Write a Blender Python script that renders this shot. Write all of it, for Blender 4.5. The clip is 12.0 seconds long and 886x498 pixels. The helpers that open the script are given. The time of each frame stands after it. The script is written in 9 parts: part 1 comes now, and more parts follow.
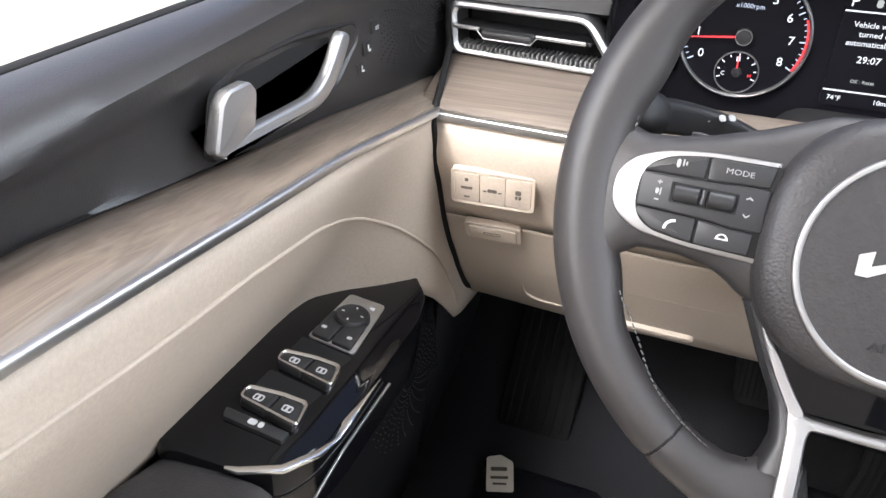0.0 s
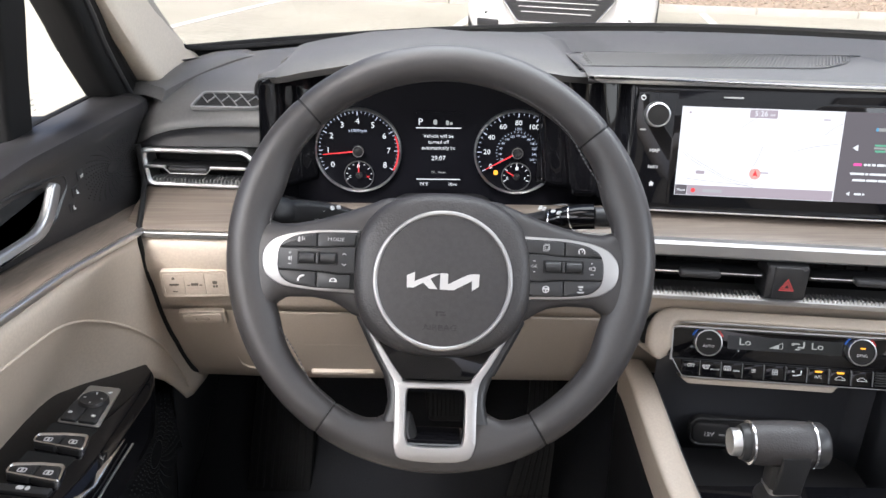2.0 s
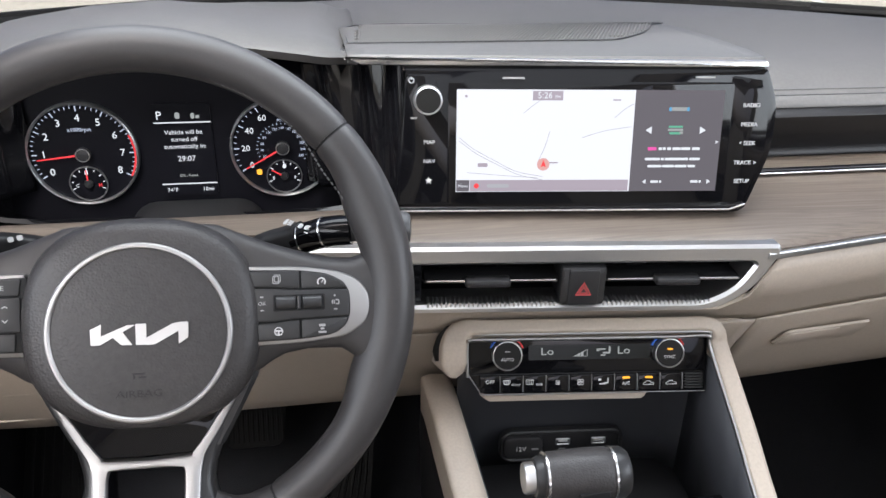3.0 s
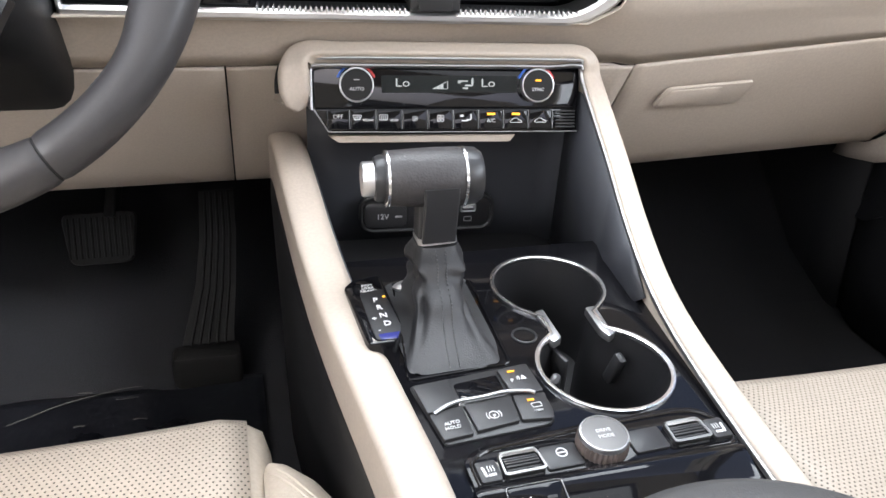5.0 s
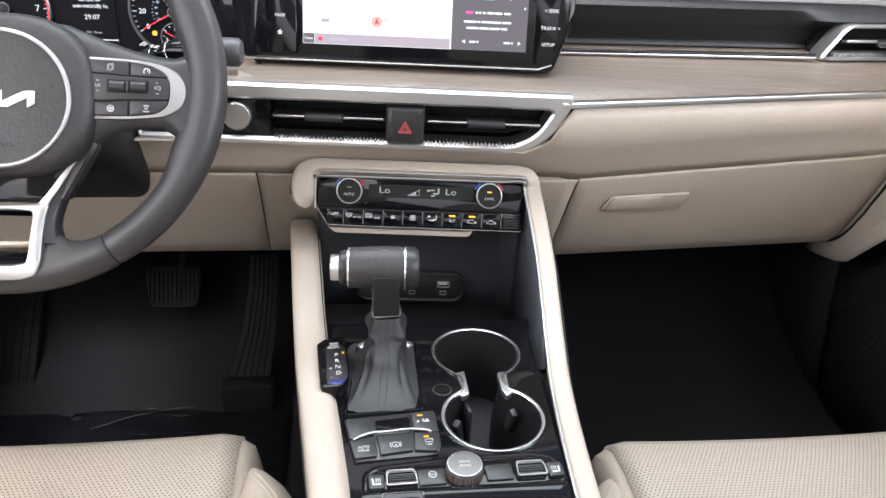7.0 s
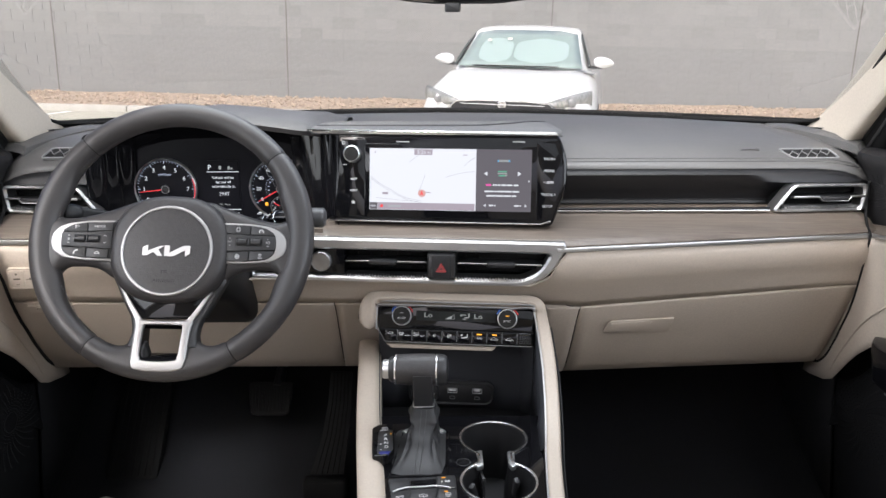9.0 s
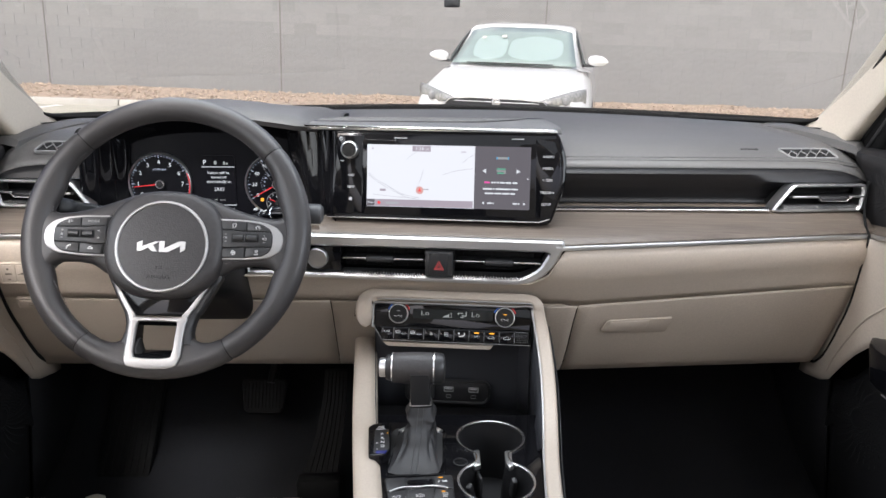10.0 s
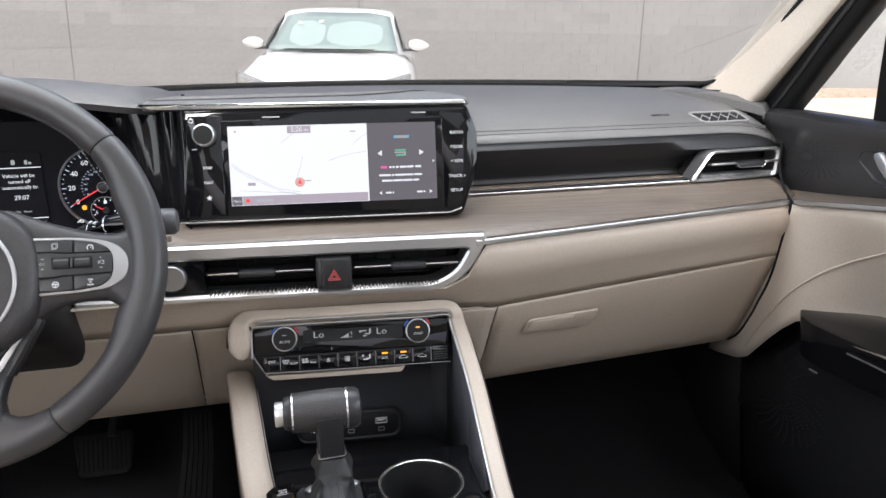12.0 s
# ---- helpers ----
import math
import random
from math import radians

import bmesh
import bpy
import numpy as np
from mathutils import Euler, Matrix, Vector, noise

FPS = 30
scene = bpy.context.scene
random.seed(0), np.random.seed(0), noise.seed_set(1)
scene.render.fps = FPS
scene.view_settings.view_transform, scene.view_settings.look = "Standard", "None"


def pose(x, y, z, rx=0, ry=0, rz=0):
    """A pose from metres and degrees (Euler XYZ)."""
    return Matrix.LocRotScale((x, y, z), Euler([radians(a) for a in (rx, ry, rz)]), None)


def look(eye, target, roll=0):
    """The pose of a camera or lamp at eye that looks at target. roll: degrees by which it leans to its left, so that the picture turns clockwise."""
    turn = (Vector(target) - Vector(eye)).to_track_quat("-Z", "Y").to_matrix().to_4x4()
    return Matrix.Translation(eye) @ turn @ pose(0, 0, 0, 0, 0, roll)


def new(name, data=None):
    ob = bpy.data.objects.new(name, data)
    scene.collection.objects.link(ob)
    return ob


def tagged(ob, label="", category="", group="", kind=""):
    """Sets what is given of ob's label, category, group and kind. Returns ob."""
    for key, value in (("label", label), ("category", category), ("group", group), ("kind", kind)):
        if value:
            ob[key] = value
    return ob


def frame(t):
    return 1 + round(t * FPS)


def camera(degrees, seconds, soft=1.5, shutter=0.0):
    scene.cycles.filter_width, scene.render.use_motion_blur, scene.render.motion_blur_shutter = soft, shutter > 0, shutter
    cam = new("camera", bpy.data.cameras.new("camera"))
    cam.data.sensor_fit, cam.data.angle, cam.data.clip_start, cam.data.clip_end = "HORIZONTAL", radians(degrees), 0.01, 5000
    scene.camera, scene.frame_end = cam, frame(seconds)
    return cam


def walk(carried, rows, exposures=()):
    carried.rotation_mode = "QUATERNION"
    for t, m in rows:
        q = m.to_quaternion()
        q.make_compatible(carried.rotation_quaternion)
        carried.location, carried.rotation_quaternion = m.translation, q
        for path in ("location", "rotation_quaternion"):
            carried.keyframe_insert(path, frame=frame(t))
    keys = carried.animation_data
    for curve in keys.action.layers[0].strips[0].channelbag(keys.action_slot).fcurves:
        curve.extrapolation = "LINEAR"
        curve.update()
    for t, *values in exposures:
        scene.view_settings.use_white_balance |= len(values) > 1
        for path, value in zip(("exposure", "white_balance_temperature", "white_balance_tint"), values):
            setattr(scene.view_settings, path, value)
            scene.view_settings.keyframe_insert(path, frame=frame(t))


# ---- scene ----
cam = camera(60.3, 12.0)
PATH = [
    (0, (-0.453, -0.381, 1.149), (-1.081, 1.207, 0.107), -0.1),
    (0.5, (-0.387, -0.452, 1.212), (-0.658, 1.246, 0.191), 0.6),
    (1, (-0.346, -0.563, 1.241), (-0.47, 1.214, 0.331), -0.0),
    (1.5, (-0.348, -0.598, 1.223), (-0.45, 1.225, 0.406), -0.4),
    (2, (-0.343, -0.589, 1.228), (-0.361, 1.244, 0.427), -0.5),
    (2.5, (-0.287, -0.512, 1.228), (-0.127, 1.304, 0.404), -0.2),
    (3, (-0.224, -0.461, 1.215), (0.076, 1.31, 0.336), 0.1),
    (3.5, (-0.194, -0.452, 1.166), (0.203, 1.275, 0.238), 0.8),
    (3.7, (-0.186, -0.454, 1.143), (0.238, 1.258, 0.202), 1.1),
    (5.3, (-0.158, -0.501, 0.984), (0.333, 1.165, -0.007), 2.6),
    (5.5, (-0.159, -0.504, 0.983), (0.333, 1.16, -0.012), 2.9),
    (6, (-0.154, -0.531, 0.991), (0.304, 1.152, 0.011), 3.1),
    (6.5, (-0.133, -0.57, 1.028), (0.263, 1.139, 0.067), 2.8),
    (7, (-0.054, -0.68, 1.125), (0.178, 1.098, 0.24), 1.7),
    (7.5, (-0.031, -0.833, 1.193), (0.029, 1.042, 0.498), 0.0),
    (7.7, (-0.023, -0.88, 1.205), (-0.003, 1.017, 0.574), -0.6),
    (9.3, (0.007, -0.962, 1.197), (0.011, 0.969, 0.674), -1.2),
    (9.5, (0.0, -0.953, 1.2), (0.017, 0.975, 0.668), -0.9),
    (10, (-0.002, -0.952, 1.196), (0.022, 0.976, 0.665), -0.6),
    (10.5, (0.0, -0.945, 1.19), (0.033, 0.983, 0.657), -0.4),
    (11, (-0.009, -0.911, 1.166), (0.063, 1.016, 0.634), -0.2),
    (11.5, (-0.041, -0.856, 1.156), (0.095, 1.066, 0.619), -0.3),
    (12, (-0.079, -0.732, 1.153), (0.392, 1.128, 0.588), -1.5),
]
EXPOSURES = [(t, stops, 6200, 10) for t, stops in ((0.0, 2.0), (1.5, 1.68), (2.5, 1.38), (3.0, 1.32), (3.5, 1.5), (5.5, 2.15), (6.0, 2.12), (6.5, 1.97), (7.5, 1.58), (9.5, 1.20), (11.5, 1.20), (12.0, 1.32))]
LEVEL = pose(0, 0, 0.95, 0, -1.05, 0) @ pose(0, 0, -0.95)
walk(cam, [(t, LEVEL @ look(*p)) for t, *p in PATH], EXPOSURES)

# ---- world, sun and lamps that stand in for daylight in the cabin ----
world = bpy.data.worlds.new("world")
scene.world = world
world.use_nodes = True
wn = world.node_tree.nodes
sky = wn.new("ShaderNodeTexSky")
sky.sky_type, sky.sun_disc = "NISHITA", False
sky.sun_elevation, sky.sun_rotation = radians(52), radians(200)
sky.air_density, sky.dust_density, sky.ozone_density = 0.4, 6.5, 0.8
world.node_tree.links.new(sky.outputs[0], wn["Background"].inputs[0])
wn["Background"].inputs[1].default_value = 0.165

sun = new("sun", bpy.data.lights.new("sun", "SUN"))
sun.data.energy, sun.data.angle, sun.data.color = 1.3, radians(14), (1.0, 0.99, 0.97)
sun.matrix_world = look((0, 0, 0), (0.18, 0.52, -0.72))


def sky_lamp(name, eye, target, w, h, watts, color=(0.96, 0.98, 1.0)):
    """An area lamp that stands in for daylight entering the car."""
    lamp = new(name, bpy.data.lights.new(name, "AREA"))
    lamp.data.shape, lamp.data.size, lamp.data.size_y = "RECTANGLE", w, h
    lamp.data.energy, lamp.data.color = watts, color
    lamp.matrix_world = look(eye, target)
    return lamp


sky_lamp("windscreen_daylight", (0, 0.155, 1.335), (0, 0.020, 1.020), 0.96, 0.26, 2.7)
# added overhead lamp under the closed roof, for light on upward faces
sky_lamp("overhead_fill_lamp", (0, -0.55, 1.381), (0, -0.50, 0.3), 0.78, 0.72, 1.0)
sky_lamp("side_glass_daylight", (-0.93, -0.55, 1.24), (0.2, -0.1, 0.65), 0.90, 0.40, 1.7)
sky_lamp("side_glass_daylight", (0.93, -0.55, 1.24), (-0.2, -0.1, 0.65), 0.90, 0.40, 3.0)


# ---- building helpers ----
def rgb(*c):
    return (*c, 1.0)


def surface(name, color, rough=0.5, metal=0.0, vary=0.12, scale=6.0, grain=0.0, grain_scale=600.0, cells=False,
            bump=0.0, coat=0.0, spec=0.5, tint=None, stretch=(1, 1, 1), rough_vary=0.08, per_object=0.0):
    """A procedural surface: broad tone drift, fine grain, relief and uneven gloss."""
    m = bpy.data.materials.new(name)
    m.use_nodes = True
    nt = m.node_tree
    nodes, links = nt.nodes, nt.links
    bsdf = nodes["Principled BSDF"]
    bsdf.inputs["Metallic"].default_value = metal
    bsdf.inputs["Coat Weight"].default_value = coat
    bsdf.inputs["Coat Roughness"].default_value = 0.03
    bsdf.inputs["Specular IOR Level"].default_value = spec
    co = nodes.new("ShaderNodeTexCoord")
    mp = nodes.new("ShaderNodeMapping")
    mp.inputs["Scale"].default_value = stretch
    links.new(co.outputs["Object"], mp.inputs[0])
    broad = nodes.new("ShaderNodeTexNoise")
    broad.inputs["Scale"].default_value = scale
    broad.inputs["Detail"].default_value = 6
    links.new(mp.outputs[0], broad.inputs["Vector"])
    fine = nodes.new("ShaderNodeTexNoise")
    fine.inputs["Scale"].default_value = grain_scale * 0.35
    fine.inputs["Detail"].default_value = 3
    links.new(mp.outputs[0], fine.inputs["Vector"])
    mix = nodes.new("ShaderNodeMix")
    mix.data_type = "RGBA"
    a = [max(0.0, c * (1 - vary)) for c in color]
    b = [min(1.0, c * (1 + vary)) for c in (tint or color)]
    mix.inputs[6].default_value, mix.inputs[7].default_value = rgb(*a), rgb(*b)
    rmp = nodes.new("ShaderNodeMapRange")
    rmp.inputs[1].default_value, rmp.inputs[2].default_value = 0.3, 0.7
    links.new(broad.outputs[0], rmp.inputs[0])
    links.new(rmp.outputs[0], mix.inputs[0])
    last = mix.outputs[2]
    if grain:
        g = nodes.new("ShaderNodeMix")
        g.data_type, g.blend_type = "RGBA", "MULTIPLY"
        g.inputs[0].default_value = grain
        links.new(last, g.inputs[6])
        ramp = nodes.new("ShaderNodeMapRange")
        ramp.inputs[1].default_value, ramp.inputs[2].default_value = 0.35, 0.65
        ramp.inputs[3].default_value, ramp.inputs[4].default_value = 0.55, 1.3
        links.new(fine.outputs[0], ramp.inputs[0])
        links.new(ramp.outputs[0], g.inputs[7])
        last = g.outputs[2]
    if per_object:
        info = nodes.new("ShaderNodeObjectInfo")
        mr = nodes.new("ShaderNodeMapRange")
        mr.inputs[3].default_value, mr.inputs[4].default_value = 1 - per_object, 1 + per_object
        links.new(info.outputs["Random"], mr.inputs[0])
        g = nodes.new("ShaderNodeMix")
        g.data_type, g.blend_type = "RGBA", "MULTIPLY"
        g.inputs[0].default_value = 1.0
        links.new(last, g.inputs[6])
        links.new(mr.outputs[0], g.inputs[7])
        last = g.outputs[2]
    links.new(last, bsdf.inputs["Base Color"])
    rr = nodes.new("ShaderNodeMapRange")
    rr.inputs[3].default_value = max(0.02, rough - rough_vary)
    rr.inputs[4].default_value = min(1.0, rough + rough_vary)
    links.new(broad.outputs[0], rr.inputs[0])
    links.new(rr.outputs[0], bsdf.inputs["Roughness"])
    if bump:
        bp = nodes.new("ShaderNodeBump")
        bp.inputs["Strength"].default_value = bump
        bp.inputs["Distance"].default_value = 0.0006 if grain_scale > 100 else 0.01
        if cells:
            vor = nodes.new("ShaderNodeTexVoronoi")
            vor.feature = "SMOOTH_F1"
            vor.inputs["Scale"].default_value = grain_scale
            links.new(mp.outputs[0], vor.inputs["Vector"])
            links.new(vor.outputs["Distance"], bp.inputs["Height"])
        else:
            links.new(fine.outputs[0], bp.inputs["Height"])
        links.new(bp.outputs[0], bsdf.inputs["Normal"])
    return m


def wood_surface(name, stretch, tone=1.0):
    """Open-pore grey-brown wood with streaks along one axis."""
    m = surface(name, (0.17, 0.135, 0.105), rough=0.40, vary=0.15, scale=3.0, stretch=stretch, grain_scale=60)
    nt = m.node_tree
    nodes, links = nt.nodes, nt.links
    bsdf = nodes["Principled BSDF"]
    co = nodes.new("ShaderNodeTexCoord")
    mp = nodes.new("ShaderNodeMapping")
    mp.inputs["Scale"].default_value = stretch
    links.new(co.outputs["Object"], mp.inputs[0])
    streak = nodes.new("ShaderNodeTexNoise")
    streak.inputs["Scale"].default_value, streak.inputs["Detail"].default_value = 11.0, 9
    streak.inputs["Distortion"].default_value = 1.2
    links.new(mp.outputs[0], streak.inputs["Vector"])
    ramp = nodes.new("ShaderNodeValToRGB")
    e = ramp.color_ramp.elements
    e[0].position, e[0].color = 0.28, rgb(0.105 * tone, 0.082 * tone, 0.065 * tone)
    e[1].position, e[1].color = 0.76, rgb(0.205 * tone, 0.169 * tone, 0.136 * tone)
    mid = e.new(0.5)
    mid.color = rgb(0.150 * tone, 0.122 * tone, 0.098 * tone)
    links.new(streak.outputs[0], ramp.inputs[0])
    links.new(ramp.outputs[0], bsdf.inputs["Base Color"])
    bp = nodes.new("ShaderNodeBump")
    bp.inputs["Strength"].default_value, bp.inputs["Distance"].default_value = 0.25, 0.0008
    links.new(streak.outputs[0], bp.inputs["Height"])
    links.new(bp.outputs[0], bsdf.inputs["Normal"])
    return m


def perforated(name, color, pitch=0.0046):
    """Seat leather with a staggered grid of small holes."""
    m = surface(name, color, rough=0.5, vary=0.05, grain=0.15, grain_scale=900, cells=True, bump=0.15)
    nt = m.node_tree
    nodes, links = nt.nodes, nt.links
    bsdf = nodes["Principled BSDF"]
    base = bsdf.inputs["Base Color"].links[0].from_socket
    co = nodes.new("ShaderNodeTexCoord")
    masks = []
    for shift in (0.0, 0.5):
        mp = nodes.new("ShaderNodeMapping")
        mp.inputs["Scale"].default_value = (1 / pitch, 1 / pitch / 1.5, 0.0)
        mp.inputs["Location"].default_value = (shift, shift, 0)
        links.new(co.outputs["Object"], mp.inputs[0])
        fr = nodes.new("ShaderNodeVectorMath")
        fr.operation = "FRACTION"
        links.new(mp.outputs[0], fr.inputs[0])
        sub = nodes.new("ShaderNodeVectorMath")
        sub.operation = "SUBTRACT"
        sub.inputs[1].default_value = (0.5, 0.5, 0)
        links.new(fr.outputs[0], sub.inputs[0])
        sc = nodes.new("ShaderNodeVectorMath")
        sc.operation = "MULTIPLY"
        sc.inputs[1].default_value = (1, 1.5, 0)
        links.new(sub.outputs[0], sc.inputs[0])
        ln = nodes.new("ShaderNodeVectorMath")
        ln.operation = "LENGTH"
        links.new(sc.outputs[0], ln.inputs[0])
        lt = nodes.new("ShaderNodeMapRange")
        lt.inputs[1].default_value, lt.inputs[2].default_value = 0.13, 0.20
        lt.inputs[3].default_value, lt.inputs[4].default_value = 1.0, 0.0
        links.new(ln.outputs["Value"], lt.inputs[0])
        masks.append(lt.outputs[0])
    mx = nodes.new("ShaderNodeMath")
    mx.operation = "MAXIMUM"
    links.new(masks[0], mx.inputs[0])
    links.new(masks[1], mx.inputs[1])
    hole = nodes.new("ShaderNodeMix")
    hole.data_type = "RGBA"
    hole.inputs[7].default_value = rgb(0.06, 0.05, 0.04)
    links.new(mx.outputs[0], hole.inputs[0])
    links.new(base, hole.inputs[6])
    links.new(hole.outputs[2], bsdf.inputs["Base Color"])
    return m


LIT = 0.40  # all lit displays against the daylight


def glow(name, color, strength):
    m = bpy.data.materials.new(name)
    m.use_nodes = True
    b = m.node_tree.nodes["Principled BSDF"]
    b.inputs["Base Color"].default_value = rgb(0.02, 0.02, 0.02)
    b.inputs["Emission Color"].default_value = rgb(*color)
    b.inputs["Emission Strength"].default_value = strength * LIT
    b.inputs["Roughness"].default_value = 0.25
    b.inputs["Specular IOR Level"].default_value = 0.12
    return m


def clear_glass(name, tint=(1, 1, 1), gloss=1.0):
    m = bpy.data.materials.new(name)
    m.use_nodes = True
    nt = m.node_tree
    nodes, links = nt.nodes, nt.links
    nodes.remove(nodes["Principled BSDF"])
    tr = nodes.new("ShaderNodeBsdfTransparent")
    tr.inputs[0].default_value = rgb(*tint)
    gl = nodes.new("ShaderNodeBsdfGlossy")
    gl.inputs["Roughness"].default_value = 0.02
    fr = nodes.new("ShaderNodeFresnel")
    fr.inputs[0].default_value = 1.4
    mul = nodes.new("ShaderNodeMath")
    mul.operation = "MULTIPLY"
    mul.inputs[1].default_value = gloss
    links.new(fr.outputs[0], mul.inputs[0])
    mix = nodes.new("ShaderNodeMixShader")
    links.new(mul.outputs[0], mix.inputs[0])
    links.new(tr.outputs[0], mix.inputs[1])
    links.new(gl.outputs[0], mix.inputs[2])
    links.new(mix.outputs[0], nodes["Material Output"].inputs[0])
    return m


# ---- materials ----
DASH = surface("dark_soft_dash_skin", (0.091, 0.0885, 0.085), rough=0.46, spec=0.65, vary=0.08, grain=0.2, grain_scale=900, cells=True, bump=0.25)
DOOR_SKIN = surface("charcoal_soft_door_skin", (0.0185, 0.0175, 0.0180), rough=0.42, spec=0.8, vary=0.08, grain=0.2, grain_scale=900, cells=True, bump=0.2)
LEATHER = surface("charcoal_leather", (0.036, 0.0335, 0.0335), rough=0.46, vary=0.1, grain=0.25, grain_scale=620, cells=True, bump=0.45)
SMOOTH_LEATHER = surface("smooth_charcoal_leather", (0.038, 0.0355, 0.0355), rough=0.42, vary=0.08, grain=0.1, grain_scale=1500, cells=True, bump=0.10)
BOOT = surface("soft_grey_leather", (0.024, 0.024, 0.025), rough=0.5, vary=0.12, grain=0.2, grain_scale=900, cells=True, bump=0.3)
BLACK = surface("black_moulded_plastic", (0.011, 0.011, 0.012), rough=0.5, vary=0.15, grain=0.2, grain_scale=1200, bump=0.2)
SATIN = surface("satin_black_plastic", (0.022, 0.022, 0.023), rough=0.36, vary=0.08, rough_vary=0.05)
BUTTON = surface("dark_grey_button_plastic", (0.024, 0.024, 0.025), rough=0.42, vary=0.06)
PIANO = surface("gloss_black_lacquer", (0.005, 0.005, 0.006), rough=0.05, vary=0.1, coat=0.0, rough_vary=0.02, spec=0.32)
SMOKED = surface("smoked_gloss_panel", (0.016, 0.014, 0.0125), rough=0.09, vary=0.08, rough_vary=0.02, spec=0.4)
DARK_FACE = surface("matt_black_knob_face", (0.012, 0.0115, 0.011), rough=0.55, vary=0.1, spec=0.25)
DIAL_BLACK = surface("matt_dial_black", (0.004, 0.004, 0.006), rough=0.45, vary=0.1, spec=0.15)
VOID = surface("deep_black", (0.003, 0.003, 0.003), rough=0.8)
BEIGE = surface("beige_soft_panel", (0.47, 0.405, 0.335), rough=0.52, vary=0.035, grain=0.12, grain_scale=1000, cells=True, bump=0.2)
BEIGE_HARD = surface("beige_moulded_plastic", (0.48, 0.415, 0.345), rough=0.5, vary=0.03, grain=0.1, grain_scale=1400, bump=0.15)
RAIL = surface("light_beige_padded_trim", (0.47, 0.405, 0.335), rough=0.46, vary=0.03, grain=0.1, grain_scale=1100, cells=True, bump=0.15)
CREAM = surface("cream_pillar_trim", (0.60, 0.54, 0.45), rough=0.75, vary=0.04, grain=0.1, grain_scale=900, bump=0.08)
SEAT_PERF = perforated("perforated_ivory_leather", (0.445, 0.385, 0.315))
SEAT = surface("ivory_leather", (0.45, 0.39, 0.315), rough=0.48, vary=0.05, grain=0.12, grain_scale=900, cells=True, bump=0.3)
THREAD = surface("beige_thread", (0.50, 0.44, 0.36), rough=0.7)
DARK_THREAD = surface("grey_thread", (0.10, 0.10, 0.10), rough=0.7)
SATIN_SILVER = surface("brushed_grey_silver", (0.42, 0.412, 0.408), rough=0.44, metal=1.0, vary=0.05, rough_vary=0.05)
SILVER = surface("satin_silver_trim", (0.63, 0.63, 0.63), rough=0.36, metal=1.0, vary=0.04, rough_vary=0.05)
HANDLE_SILVER = surface("satin_silver_paint", (0.43, 0.43, 0.43), rough=0.40, metal=0.85, vary=0.03)
CHROME = surface("bright_chrome", (0.90, 0.90, 0.90), rough=0.22, metal=1.0, vary=0.03, rough_vary=0.04)
WOOD_X = wood_surface("grey_brown_wood_dash", (0.55, 24.0, 24.0), 0.88)
WOOD_Y = wood_surface("grey_brown_wood_door", (24.0, 0.55, 24.0), 0.8)
CARPET = surface("black_carpet", (0.0080, 0.0086, 0.0112), rough=0.95, vary=0.3, grain=0.5, grain_scale=1500, bump=0.8)
FILM_PLASTIC = surface("clear_protective_film_on_carpet", (0.0065, 0.007, 0.0095), rough=0.34, vary=0.3, scale=14, rough_vary=0.2, grain_scale=60, bump=0.3)
SCUFF = surface("pale_dust", (0.075, 0.073, 0.068), rough=0.9, vary=0.5, scale=90)
RUBBER = surface("black_rubber", (0.008, 0.008, 0.008), spec=0.2, rough=0.7, vary=0.2)
SLAT_DARK = surface("dark_grey_knob_plastic", (0.055, 0.055, 0.057), rough=0.42, vary=0.05)
SLAT_GREY = surface("mid_grey_plastic", (0.21, 0.21, 0.21), rough=0.5, vary=0.05)
MARK = surface("white_print", (0.62, 0.62, 0.62), rough=0.5, vary=0.02)
PALE_MARK = surface("pale_grey_print", (0.36, 0.36, 0.36), rough=0.5, vary=0.02)
DIM_MARK = surface("grey_print", (0.30, 0.30, 0.30), rough=0.5, vary=0.02)
BEIGE_MARK = surface("dark_print_on_beige", (0.10, 0.085, 0.07), rough=0.6, vary=0.02)
EMBOSS = surface("embossed_charcoal", (0.010, 0.010, 0.010), rough=0.5, vary=0.02)
EMBLEM = surface("satin_silver_emblem", (0.60, 0.59, 0.58), rough=0.45, metal=0.7, vary=0.03)
BLUE = surface("blue_print", (0.02, 0.12, 0.55), rough=0.4)
RED = surface("red_print", (0.50, 0.03, 0.03), rough=0.4)
VIOLET = surface("deep_blue_lacquer", (0.03, 0.035, 0.16), rough=0.2)
PAPER = surface("pale_paper_label", (0.62, 0.58, 0.50), rough=0.8)
PAINT = surface("dark_brown_metallic_paint", (0.035, 0.020, 0.022), rough=0.25, metal=0.3, coat=0.8, vary=0.1)
GLASS = clear_glass("clear_glass", (0.73, 0.745, 0.735), 0.18)
SIDE_GLASS = clear_glass("clear_side_glass", (0.97, 0.99, 0.98), 0.12)
GLOW_WHITE = glow("lit_white_marking", (0.95, 0.97, 1.0), 0.95)
GLOW_BLUE = glow("lit_cool_white_marking", (0.75, 0.82, 1.0), 0.75)
GLOW_RED = glow("lit_red_needle", (1.0, 0.05, 0.06), 1.1)
GLOW_AMBER = glow("lit_amber_lamp", (1.0, 0.42, 0.03), 1.6)
GLOW_DIM = glow("dim_lit_symbol", (0.85, 0.88, 0.85), 0.45)
SCREEN_WHITE = glow("lit_map_screen", (0.97, 0.96, 1.0), 1.0)
SCREEN_GREY = glow("lit_grey_screen", (0.13, 0.115, 0.13), 1.0)
